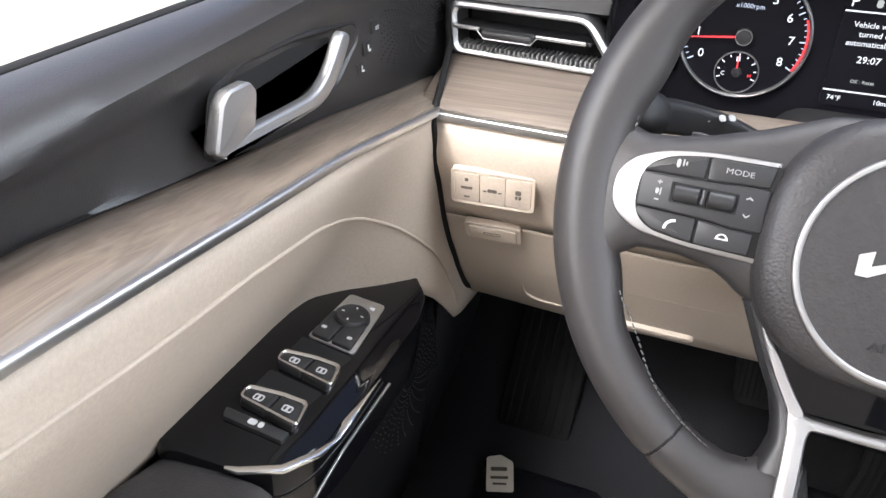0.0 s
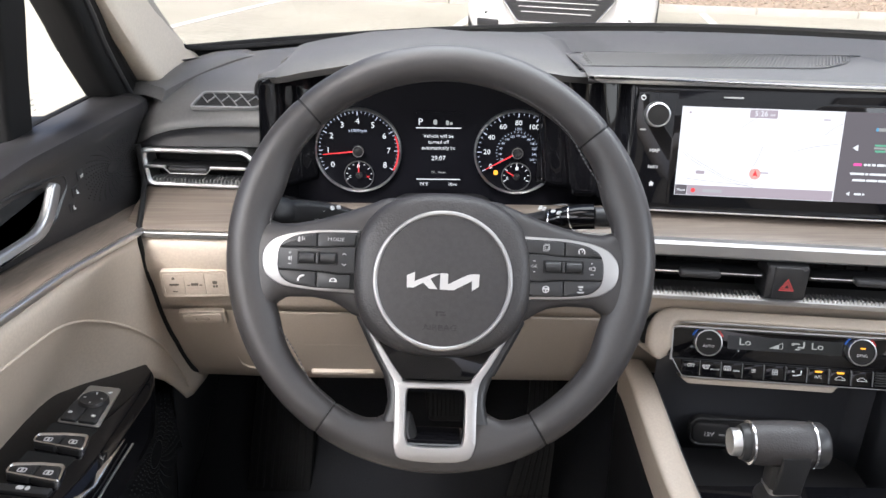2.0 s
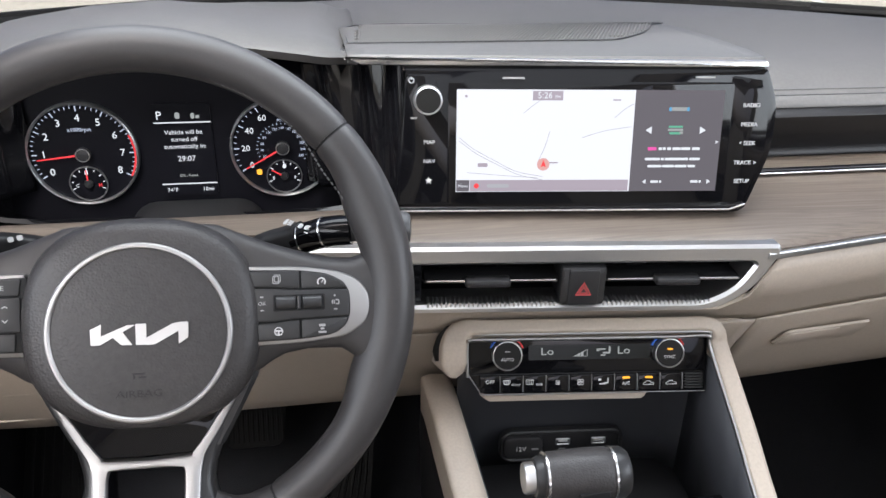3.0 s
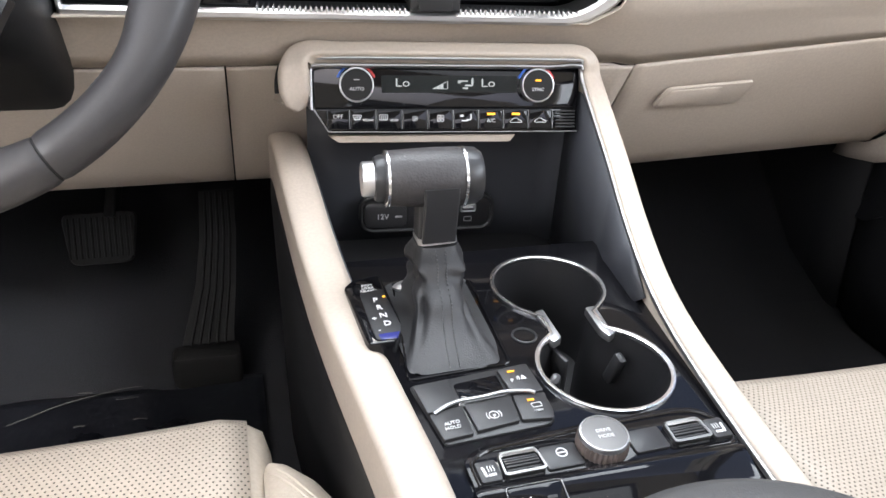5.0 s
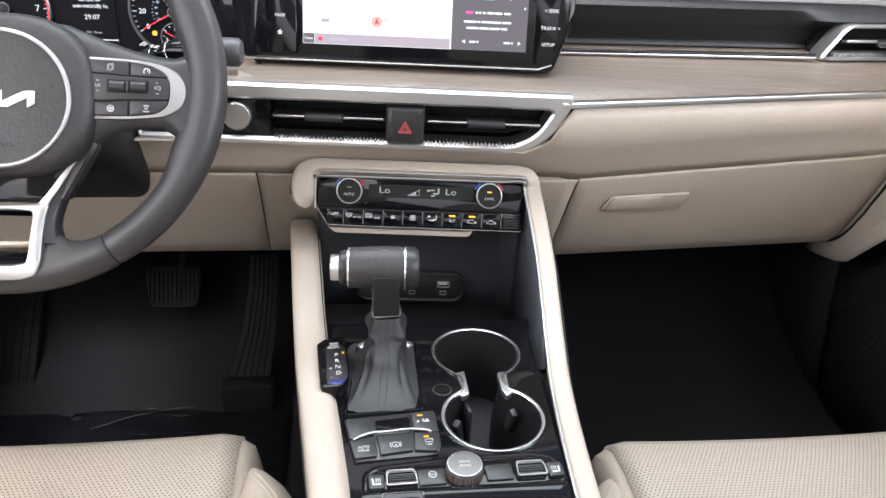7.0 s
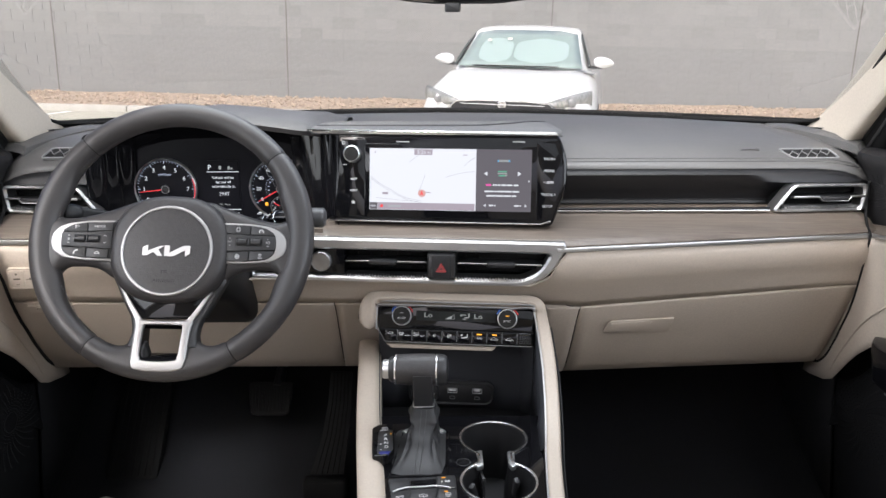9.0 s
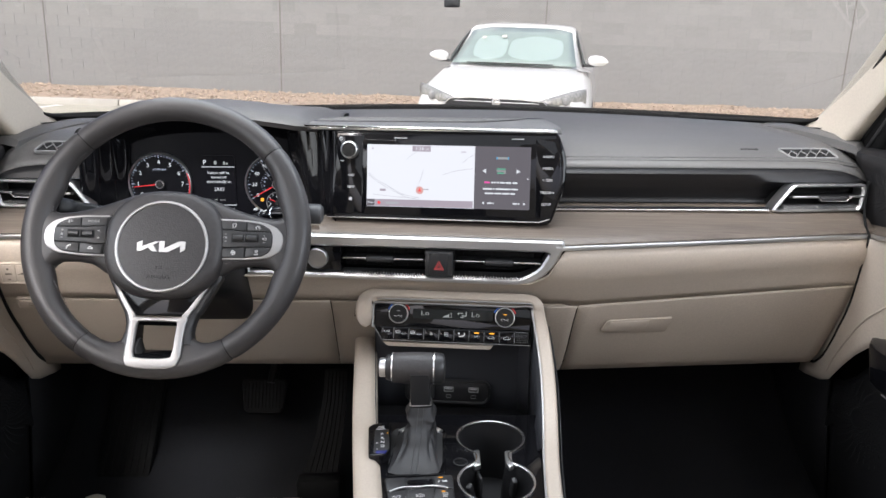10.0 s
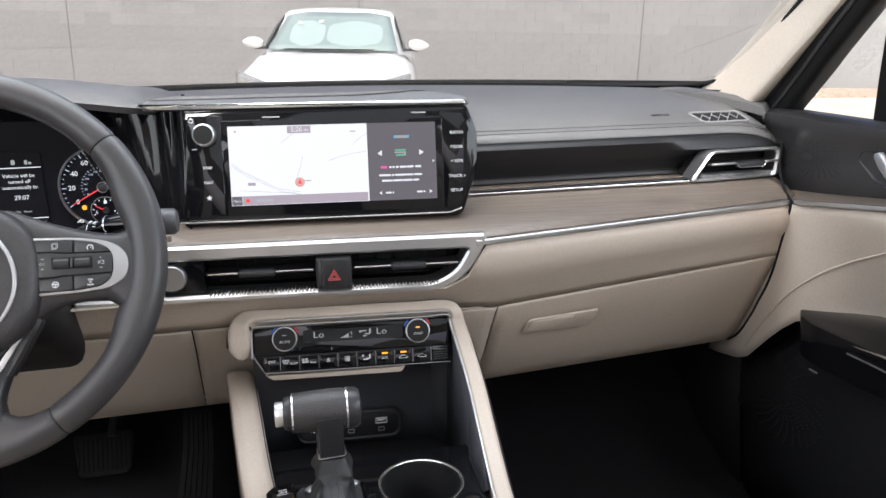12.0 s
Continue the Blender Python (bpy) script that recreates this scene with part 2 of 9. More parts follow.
SCREEN_BAR = glow("lit_mauve_bar", (0.45, 0.38, 0.43), 1.0)
SCREEN_LINE = glow("lit_pale_map_line", (0.46, 0.46, 0.48), 1.0)
SCREEN_PINK = glow("lit_pink_text", (0.95, 0.10, 0.45), 1.0)
SCREEN_GREEN = glow("lit_green_art", (0.15, 0.55, 0.35), 0.9)
SCREEN_BLUE = glow("lit_blue_tag", (0.12, 0.45, 0.75), 0.9)


# ---- mesh helpers ----
def local(p0, yaw, tilt, roll=0.0):
    """A plane that faces backwards: x to the right, y up along it, z out towards the seats."""
    a, b = radians(yaw), radians(tilt)
    u = Vector((math.cos(a), math.sin(a), 0))
    back = Vector((-math.sin(a), math.cos(a), 0))
    v = math.cos(b) * Vector((0, 0, 1)) + math.sin(b) * back
    n = u.cross(v)
    m = Matrix((u, v, n)).transposed().to_4x4()
    return Matrix.Translation(p0) @ m @ Matrix.Rotation(radians(roll), 4, "Z")


IDENT = Matrix.Identity(4)


def thing(name, at, label, category, group="", kind=""):
    ob = new(name)
    ob.empty_display_size = 0.05
    ob.location = at
    return tagged(ob, label, category, group, kind)


def part(name, bm, material, parent=None, label="", sharp=38, solid=0.0, category="", kind=""):
    """Links a bmesh as one mesh object, at its place in the world, under its thing."""
    bmesh.ops.recalc_face_normals(bm, faces=bm.faces[:])
    me = bpy.data.meshes.new(name)
    bm.to_mesh(me)
    bm.free()
    me.polygons.foreach_set("use_smooth", [True] * len(me.polygons))
    me.set_sharp_from_angle(angle=radians(sharp))
    me.materials.append(material)
    ob = new(name, me)
    if parent is not None:
        ob.parent = parent
        up, chain = parent, Matrix.Identity(4)
        while up is not None:
            chain = up.matrix_basis @ chain if up.parent is None else up.matrix_parent_inverse @ up.matrix_basis @ chain
            up = up.parent
        ob.matrix_parent_inverse = chain.inverted()
    if solid:
        mod = ob.modifiers.new("thickness", "SOLIDIFY")
        mod.thickness, mod.offset = solid * 0.5, 0.0
    return tagged(ob, label, category, "", kind)


def loft(bm, rings, closed=True, cap0=False, cap1=False):
    vs = [[bm.verts.new(p) for p in ring] for ring in rings]
    for a, b in zip(vs, vs[1:]):
        n = len(a)
        for i in range(n if closed else n - 1):
            j = (i + 1) % n
            bm.faces.new((a[i], a[j], b[j], b[i]))
    if cap0:
        bm.faces.new(vs[0][::-1])
    if cap1:
        bm.faces.new(vs[-1])
    return bm


def inset(pts, d):
    """An outline drawn inwards by d (outline runs counter-clockwise)."""
    out, n = [], len(pts)
    for i in range(n):
        p, q, r = Vector(pts[i - 1]), Vector(pts[i]), Vector(pts[(i + 1) % n])
        a, b = (q - p), (r - q)
        a = a.normalized() if a.length > 1e-9 else b.normalized()
        b = b.normalized() if b.length > 1e-9 else a
        na, nb = Vector((-a.y, a.x)), Vector((-b.y, b.x))
        m = na + nb
        m = m.normalized() if m.length > 1e-6 else na
        k = d / max(0.45, m.dot(na))
        out.append((q.x + m.x * k, q.y + m.y * k))
    return out


def rrect(w, h, r, cx=0.0, cy=0.0, seg=5):
    r = min(r, w / 2 - 1e-5, h / 2 - 1e-5)
    pts = []
    for sx, sy, a0 in ((1, -1, -90), (1, 1, 0), (-1, 1, 90), (-1, -1, 180)):
        for k in range(seg + 1):
            a = radians(a0 + 90 * k / seg)
            pts.append((cx + sx * (w / 2 - r) + r * math.cos(a), cy + sy * (h / 2 - r) + r * math.sin(a)))
    return pts


def circle(r, n=32, cx=0.0, cy=0.0):
    return [(cx + r * math.cos(2 * math.pi * k / n), cy + r * math.sin(2 * math.pi * k / n)) for k in range(n)]


def rounded(pts, r, seg=4):
    """A polygon (counter-clockwise) with its corners rounded; r is one radius or one for each corner."""
    out, n = [], len(pts)
    for i in range(n):
        p, q, s = Vector(pts[i - 1]), Vector(pts[i]), Vector(pts[(i + 1) % n])
        rad = r[i] if isinstance(r, (list, tuple)) else r
        a, b = (p - q), (s - q)
        d = min(rad, a.length * 0.45, b.length * 0.45)
        if d < 1e-6:
            out.append((q.x, q.y))
            continue
        a, b = q + a.normalized() * d, q + b.normalized() * d
        for k in range(seg + 1):
            t = k / seg
            c = a * (1 - t) ** 2 + q * 2 * t * (1 - t) + b * t * t
            out.append((c.x, c.y))
    return out


def put(m, pts, z):
    return [m @ Vector((x, y, z)) for x, y in pts]


def prism(bm, pts, z0, z1, m=IDENT, bevel=0.0):
    """An outline raised from z0 to z1 with a rounded upper edge."""
    rings = [put(m, pts, z0)]
    if bevel:
        rings.append(put(m, pts, z1 - bevel))
        rings.append(put(m, inset(pts, bevel * 0.3), z1 - bevel * 0.3))
        rings.append(put(m, inset(pts, bevel), z1))
    else:
        rings.append(put(m, pts, z1))
    return loft(bm, rings, True, True, True)


def ring_prism(bm, outer, inner, z0, z1, m=IDENT, bevel=0.0):
    """A raised border between two outlines with as many points each."""
    b = bevel
    rings = [put(m, outer, z0), put(m, outer, z1 - b)]
    if b:
        rings.append(put(m, inset(outer, b), z1))
        rings.append(put(m, inset(inner, -b), z1))
    else:
        rings.append(put(m, outer, z1))
        rings.append(put(m, inner, z1))
    rings += [put(m, inner, z1 - b), put(m, inner, z0), put(m, outer, z0)]
    return loft(bm, rings)


def box(bm, c, s, bevel=0.002, m=IDENT):
    """A box with rounded edges on all sides."""
    b = min(bevel, min(s) * 0.45)
    o = rrect(s[0], s[1], max(b, 1e-4), c[0], c[1], 3)
    z0, z1 = c[2] - s[2] / 2, c[2] + s[2] / 2
    return loft(bm, [put(m, inset(o, b), z0), put(m, inset(o, b * 0.3), z0 + b * 0.3), put(m, o, z0 + b), put(m, o, z1 - b),
                     put(m, inset(o, b * 0.3), z1 - b * 0.3), put(m, inset(o, b), z1)], True, True, True)


def lathe(bm, prof, m=IDENT, n=32, cap0=True, cap1=True):
    """A profile of (radius, height) turned round the local z axis."""
    return loft(bm, [[m @ Vector((r * math.cos(2 * math.pi * k / n), r * math.sin(2 * math.pi * k / n), z)) for k in range(n)] for r, z in prof],
                True, cap0, cap1)


def sweep(bm, path, sect, up=(0, 0, 1), closed=False, cap=True, scales=None):
    """A section (side, up) carried along a path."""
    P = [Vector(p) for p in path]
    rings, n = [], len(P)
    for i, p in enumerate(P):
        if closed:
            t = P[(i + 1) % n] - P[i - 1]
        else:
            t = P[min(i + 1, n - 1)] - P[max(i - 1, 0)]
        t.normalize()
        side = t.cross(Vector(up)).normalized()
        top = side.cross(t).normalized()
        k = scales[i] if scales else 1.0
        rings.append([p + side * (x * k) + top * (y * k) for x, y in sect])
    if closed:
        rings.append(rings[0])
        bmr = loft(bm, rings)
        bmesh.ops.remove_doubles(bm, verts=bm.verts[:], dist=1e-6)
        return bmr
    return loft(bm, rings, True, cap, cap)


def smooth_path(pts, n=8):
    """A Catmull-Rom line through the points."""
    P = [Vector(p) for p in pts]
    P = [P[0] * 2 - P[1]] + P + [P[-1] * 2 - P[-2]]
    out = []
    for i in range(1, len(P) - 2):
        a, b, c, d = P[i - 1:i + 3]
        for k in range(n):
            t = k / n
            out.append(0.5 * ((2 * b) + (c - a) * t + (2 * a - 5 * b + 4 * c - d) * t * t + (3 * b - a - 3 * c + d) * t ** 3))
    out.append(P[-2])
    return out


def grid(bm, rows):
    return loft(bm, rows, closed=False)


def text_bm(words, size, m, align="CENTER", depth=0.0004, wide=1.0):
    cu = bpy.data.curves.new("words", "FONT")
    cu.body, cu.size, cu.align_x, cu.align_y = words, size, align, "CENTER"
    cu.extrude, cu.resolution_u = depth, 2
    tmp = bpy.data.objects.new("words", cu)
    me = bpy.data.meshes.new_from_object(tmp)
    bm = bmesh.new()
    bm.from_mesh(me)
    bm.transform(m @ Matrix.Diagonal((wide, 1, 1, 1)))
    bpy.data.objects.remove(tmp)
    bpy.data.curves.remove(cu)
    bpy.data.meshes.remove(me)
    return bm


def words(text, size, m, x, y, z, material, parent, name="lettering", align="CENTER", wide=1.0):
    return part(name, text_bm(text, size * 0.86, m @ Matrix.Translation((x, y, z)), align, 0.0003, wide), material, parent)


def bars(rows, m, z, material, parent, name="illegible_print"):
    """Unreadable print as plain bars: rows of (x, y, width, height)."""
    if name.endswith("print"):
        for x, y, w, h in rows:
            bm = bmesh.new()
            prism(bm, rrect(w, h, h * 0.2, x, y, 1), z - 0.0003, z + 0.0003, m)
            part(name, bm, material, parent)
        return None
    bm = bmesh.new()
    for x, y, w, h in rows:
        prism(bm, rrect(w, h, h * 0.2, x, y, 1), z - 0.0003, z + 0.0003, m)
    return part(name, bm, material, parent)


def arc_pts(r0, r1, a0, a1, n=12, cx=0.0, cy=0.0):
    """The outline of a piece of a ring, degrees counter-clockwise from the right."""
    A = [radians(a0 + (a1 - a0) * k / n) for k in range(n + 1)]
    return [(cx + r1 * math.cos(a), cy + r1 * math.sin(a)) for a in A] + [(cx + r0 * math.cos(a), cy + r0 * math.sin(a)) for a in A[::-1]]


def lerp(x, table):
    """A value read from a table of (x, value) along a straight line."""
    if x <= table[0][0]:
        return table[0][1]
    for (a, va), (b, vb) in zip(table, table[1:]):
        if x <= b:
            return va + (vb - va) * (x - a) / (b - a)
    return table[-1][1]


def spread(a, b, n):
    return [a + (b - a) * k / (n - 1) for k in range(n)]

# ---- outside: yard, block wall, gravel bed, parked car ----
EXT = pose(0, 0, 0, 0, 1.45, 0)
GROUND_MAT = surface("pale_worn_concrete", (0.415, 0.39, 0.325), rough=0.85, vary=0.12, scale=0.6, grain=0.35, grain_scale=60, bump=0.3)
LINE_MAT = surface("worn_white_road_paint", (0.72, 0.71, 0.68), rough=0.7, vary=0.1, scale=5)
BLOCK_MAT = surface("grey_concrete_block", (0.258, 0.258, 0.250), rough=0.9, vary=0.06, scale=1.2, grain=0.15, grain_scale=70, bump=0.12, per_object=0.075)
PATCH_MAT = surface("overpainted_grey_block", (0.240, 0.241, 0.235), rough=0.85, vary=0.05, scale=0.8, grain=0.15, grain_scale=60, bump=0.2, per_object=0.015)
MORTAR_MAT = surface("grey_mortar", (0.225, 0.220, 0.212), rough=0.95, vary=0.08, scale=3)
GRAVEL_MAT = surface("reddish_gravel", (0.34, 0.264, 0.20), rough=0.95, vary=0.3, scale=12, grain=0.5, grain_scale=50, bump=0.5)
KERB_MAT = surface("concrete_kerb", (0.45, 0.43, 0.39), rough=0.9, vary=0.1)

bm = bmesh.new()
prism(bm, [(-220, -220), (220, -220), (220, 220), (-220, 220)], -0.3, 0.0, EXT)
part("ground", bm, GROUND_MAT, None, "pale sun-bleached concrete yard around the parked cars", category="ground", kind="structure")

for x0 in (-6.2, -3.07, -0.12, 3.12, 6.55):
    bm = bmesh.new()
    d = 0.19
    prism(bm, [(x0 - d * 3.4 - 0.055, 6.0), (x0 - d * 3.4 + 0.055, 6.0), (x0 + d * 1.9 + 0.055, 11.3), (x0 + d * 1.9 - 0.055, 11.3)], 0.0, 0.005, EXT)
    part("parking_line", bm, LINE_MAT, None, "worn white painted parking line on pale concrete", category="parking line", kind="structure")

kerb = thing("kerb", (0, 11.5, 0), "pale concrete kerb along the gravel bed", "kerb", kind="structure")
for k in range(18):
    bm = bmesh.new()
    box(bm, (-13.5 + 1.55 * k, 11.5, 0.02), (1.53, 0.14, 0.16), 0.012, EXT)
    part("kerb_stone", bm, KERB_MAT, kerb)

bm = bmesh.new()
rows = []
for y in spread(11.58, 13.98, 16):
    rows.append([EXT @ Vector((x, y, 0.05 + 0.05 * noise.noise((x * 1.3, y * 2.1, 0)) + (y - 11.5) * 0.03)) for x in spread(-15, 15, 120)])
grid(bm, rows)
part("gravel_bed", bm, GRAVEL_MAT, None, "reddish crushed gravel bed along the block wall", category="gravel", kind="stuff")
bm = bmesh.new()
rnd = random.Random(4)
for k in range(2600):
    x, y, r = rnd.uniform(-12, 12), rnd.uniform(11.6, 13.9), rnd.uniform(0.015, 0.045)
    c = EXT @ Vector((x, y, 0.06 + (y - 11.5) * 0.03 + 0.05 * noise.noise((x * 1.3, y * 2.1, 0))))
    vs = [bm.verts.new(c + Vector((r * rnd.uniform(0.7, 1.3) * a, r * rnd.uniform(0.7, 1.3) * b, r * rnd.uniform(0.6, 1.0) * e)))
          for a, b, e in ((1, 0, 0), (-1, 0, 0), (0, 1, 0), (0, -1, 0), (0, 0, 1), (0, 0, -1))]
    for i, j, q in ((0, 2, 4), (2, 1, 4), (1, 3, 4), (3, 0, 4), (2, 0, 5), (1, 2, 5), (3, 1, 5), (0, 3, 5)):
        bm.faces.new((vs[i], vs[j], vs[q]))
STONE_MAT = surface("mixed_gravel_stones", (0.37, 0.293, 0.225), rough=0.95, vary=0.5, scale=20)
part("gravel_stones", bm, STONE_MAT, None, "loose tan and red gravel stones", sharp=10, category="gravel", kind="stuff")

wall = thing("block_wall", (0, 14.1, 0), "tall grey concrete block wall, lower courses painted over", "wall", kind="structure")
bm = bmesh.new()
prism(bm, [(-40, 14.0125), (40, 14.0125), (40, 14.25), (-40, 14.25)], -0.3, 3.6, EXT)
part("mortar_core", bm, MORTAR_MAT, wall)
JOINT_MAT = surface("dark_joint_filler", (0.16, 0.15, 0.14), rough=0.95, vary=0.15, scale=4)
for x in (-7.25, -2.87, 2.12, 7.95):
    bm = bmesh.new()
    prism(bm, [(x - 0.012, 14.001), (x + 0.012, 14.001), (x + 0.012, 14.02), (x - 0.012, 14.02)], 0.0, 3.4, EXT)
    part("expansion_joint", bm, JOINT_MAT, wall, "dark upright joint in the block wall")


# ---- the car's shell ----
def ws_y(x):
    """How far forward the windscreen's foot lies."""
    return 0.76 - 0.66 * x * x


def header_y(x):
    return -0.02 - 0.30 * x * x


bm = bmesh.new()
rows = []
for k in range(13):
    s = k / 12
    row = []
    for x in spread(-0.76, 0.76, 41):
        xx = x * (1 - 0.20 * s)
        y = ws_y(x) * (1 - s) + header_y(xx) * s + 0.03 * math.sin(math.pi * s)
        row.append(Vector((xx, y + 0.012, 1.040 + (1.375 - 1.040) * s + 0.018 * math.sin(math.pi * s))))
    rows.append(row)
grid(bm, rows)
glass = part("windscreen", bm, GLASS, None, "clear laminated windscreen with a black border", category="windscreen", kind="structure")
glass.visible_shadow = False

bm = bmesh.new()
sweep(bm, [(x, ws_y(x) + 0.004, 1.050 + 0.004 * (abs(x) / 0.7) ** 3) for x in spread(-0.72, 0.72, 61)], rrect(0.014, 0.024, 0.004, 0, -0.005, 2))
part("windscreen_seal", bm, RUBBER, glass)
bm = bmesh.new()
grid(bm, [[Vector((x, ws_y(x) + d, z)) for x in spread(-0.76, 0.76, 41)] for d, z in ((0.03, 1.03), (0.16, 1.0), (0.30, 0.97), (0.32, 0.90))])
part("cowl", bm, BLACK, glass, "black plastic wiper cowl", solid=0.004)


def on_glass(u, s):
    """A point of the windscreen: u across its foot, s up from it."""
    x = u * (1 - 0.20 * s)
    return Vector((x, ws_y(u) * (1 - s) + header_y(x) * s + 0.03 * math.sin(math.pi * s) + 0.010, 1.040 + 0.335 * s + 0.018 * math.sin(math.pi * s)))


for sx in (-1, 1):
    bm = bmesh.new()
    sweep(bm, smooth_path([on_glass(u * sx, s) for u, s in ((0.50, 0.022), (0.60, 0.028), (0.655, 0.034), (0.688, 0.046), (0.706, 0.070), (0.719, 0.120), (0.730, 0.200), (0.742, 0.360), (0.750, 0.600), (0.755, 0.900))], 6), rounded([(-0.009, -0.003), (0.009, -0.003), (0.009, 0.003), (-0.009, 0.003)], 0.002, 2), up=(0, 0.39, 0.92))
    part("windscreen_border", bm, RUBBER, glass, "black border along the windscreen's edge")


def pillar(sx):
    """A cream trim over the front roof post."""
    bm = bmesh.new()
    path = smooth_path([(0.712 * sx, 0.43, 1.012), (0.708 * sx, 0.372, 1.055), (0.697 * sx, 0.26, 1.146), (0.672 * sx, 0.12, 1.25), (0.628 * sx, -0.04, 1.345), (0.60 * sx, -0.14, 1.372)], 6)
    rings = []
    for i, p in enumerate(path):
        inner = lerp(i, ((0, -0.036), (4, -0.026), (9, -0.015), (14, -0.010), (30, -0.008)))
        sect = rounded([(inner, -0.043), (0.032, -0.043), (0.032, 0.035), (inner, 0.050)], 0.016, 4)
        t = (path[min(i + 1, len(path) - 1)] - path[max(i - 1, 0)]).normalized()
        side = Vector((1, 0, 0))
        top = t.cross(side).normalized() * -1
        rings.append([p + side * a * sx + top * b for a, b in sect])
    loft(bm, rings, True, True, True)
    return part("roof_pillar", bm, CREAM, None, "cream fabric-grained trim over the windscreen pillar", category="pillar", kind="structure")


pillar(-1)
pillar(1)

# unseen headliner open for the overhead lamp; rear and side walls close the cabin
bm = bmesh.new()
ring_prism(bm, [(-0.66, -2.2), (0.66, -2.2), (0.62, -0.15), (0.0, -0.02), (-0.62, -0.15)], [(-0.41, -0.98), (0.41, -0.98), (0.41, -0.17), (0.0, -0.14), (-0.41, -0.17)], 1.385, 1.40)
part("ceiling", bm, CREAM, None, "unseen cream headliner with an opening for the overhead lamp", category="ceiling", kind="structure")
# closed roof sheet out of view, added to block sun and sky
bm = bmesh.new()
prism(bm, [(-0.68, -2.25), (0.68, -2.25), (0.64, -0.16), (0.0, -0.03), (-0.64, -0.16)], 1.41, 1.425)
part("roof_light_block", bm, PAINT, None, "unseen dark brown roof sheet, added to keep sun and sky out", category="roof", kind="structure")
bm = bmesh.new()
prism(bm, [(-0.74, -2.22), (0.74, -2.22), (0.74, -2.16), (-0.74, -2.16)], 0.25, 1.0)
part("wall_rear", bm, BLACK, None, "dark rear bulkhead behind the cabin", category="wall", kind="structure")
for sx in (-1, 1):
    bm = bmesh.new()
    prism(bm, [(0.735 * sx - 0.02, -2.2), (0.735 * sx + 0.02, -2.2), (0.735 * sx + 0.02, -0.78), (0.735 * sx - 0.02, -0.78)], 0.25, 1.0)
    part("wall_left" if sx < 0 else "wall_right", bm, BEIGE_HARD, None, "beige rear door panel closing the cabin", category="wall", kind="structure")
    bm = bmesh.new()
    sweep(bm, [(0.735 * sx, -0.80, 0.9), (0.715 * sx, -0.86, 1.1), (0.64 * sx, -0.92, 1.38)], rrect(0.05, 0.11, 0.015))
    part("door_post", bm, CREAM, None, "cream trim over the middle roof post", category="pillar", kind="structure")

bm = bmesh.new()
prof = [(-2.2, 0.33), (-0.6, 0.33), (0.25, 0.33), (0.36, 0.335), (0.46, 0.38), (0.62, 0.54), (0.74, 0.70), (0.76, 0.90)]
grid(bm, [[Vector((x, y, z)) for x in spread(-0.80, 0.80, 9)] for y, z in prof])
part("floor", bm, CARPET, None, "black carpeted car floor and toe board", category="floor", kind="structure", solid=0.01)
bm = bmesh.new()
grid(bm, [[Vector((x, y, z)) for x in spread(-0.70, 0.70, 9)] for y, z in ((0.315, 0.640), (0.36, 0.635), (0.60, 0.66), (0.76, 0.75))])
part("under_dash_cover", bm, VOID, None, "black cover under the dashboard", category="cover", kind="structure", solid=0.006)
for sx in (-1, 1):
    bm = bmesh.new()
    grid(bm, [[Vector((x * sx, y, z)) for x, z in ((0.765, 0.30), (0.752, 0.42), (0.738, 0.55), (0.732, 0.72), (0.732, 0.90))] for y in spread(0.335, 0.78, 6)])
    part("side_kick_panel", bm, BLACK, None, "black moulded kick panel beside the footwell", category="panel", kind="structure", solid=0.01)

# ---- dashboard ----
dash = thing("dashboard", (0, 0.45, 0.62), "dark soft dashboard with grey-brown wood trim and beige lower panels", "dashboard")


def chrome_y(x):
    return lerp(x, ((-0.70, 0.168), (-0.30, 0.152), (-0.18, 0.1466), (0.18, 0.108), (0.70, 0.194)))


def crease(x):
    """Where the upper beige panel ends: y, z."""
    if x > 0.2:
        return 0.171 + 0.07 * (x - 0.22), 0.797 + 0.055 * (x - 0.22)
    return lerp(x, ((-0.70, 0.196), (-0.10, 0.184), (0.2, 0.171))), 0.800


# upper pad: windscreen foot, top, rolled front edge, recessed face coloured dark for shade
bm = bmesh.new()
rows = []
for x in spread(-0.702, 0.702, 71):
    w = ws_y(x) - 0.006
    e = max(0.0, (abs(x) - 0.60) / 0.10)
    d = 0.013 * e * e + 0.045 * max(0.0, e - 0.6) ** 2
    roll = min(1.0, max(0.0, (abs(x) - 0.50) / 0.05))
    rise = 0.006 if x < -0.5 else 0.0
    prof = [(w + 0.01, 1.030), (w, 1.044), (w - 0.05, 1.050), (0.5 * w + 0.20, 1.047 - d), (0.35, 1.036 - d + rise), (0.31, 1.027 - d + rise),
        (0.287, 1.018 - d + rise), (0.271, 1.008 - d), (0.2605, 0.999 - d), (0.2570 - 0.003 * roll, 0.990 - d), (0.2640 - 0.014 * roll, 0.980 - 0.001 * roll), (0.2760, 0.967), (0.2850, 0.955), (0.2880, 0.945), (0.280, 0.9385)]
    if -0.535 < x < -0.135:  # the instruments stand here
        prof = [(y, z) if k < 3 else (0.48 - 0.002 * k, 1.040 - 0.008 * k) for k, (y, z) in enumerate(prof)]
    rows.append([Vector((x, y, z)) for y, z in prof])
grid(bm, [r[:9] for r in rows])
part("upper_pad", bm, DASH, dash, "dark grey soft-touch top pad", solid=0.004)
# same skin as the pad, with the shade put into its colour
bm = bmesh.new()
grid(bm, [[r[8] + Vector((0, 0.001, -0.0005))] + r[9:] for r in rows])
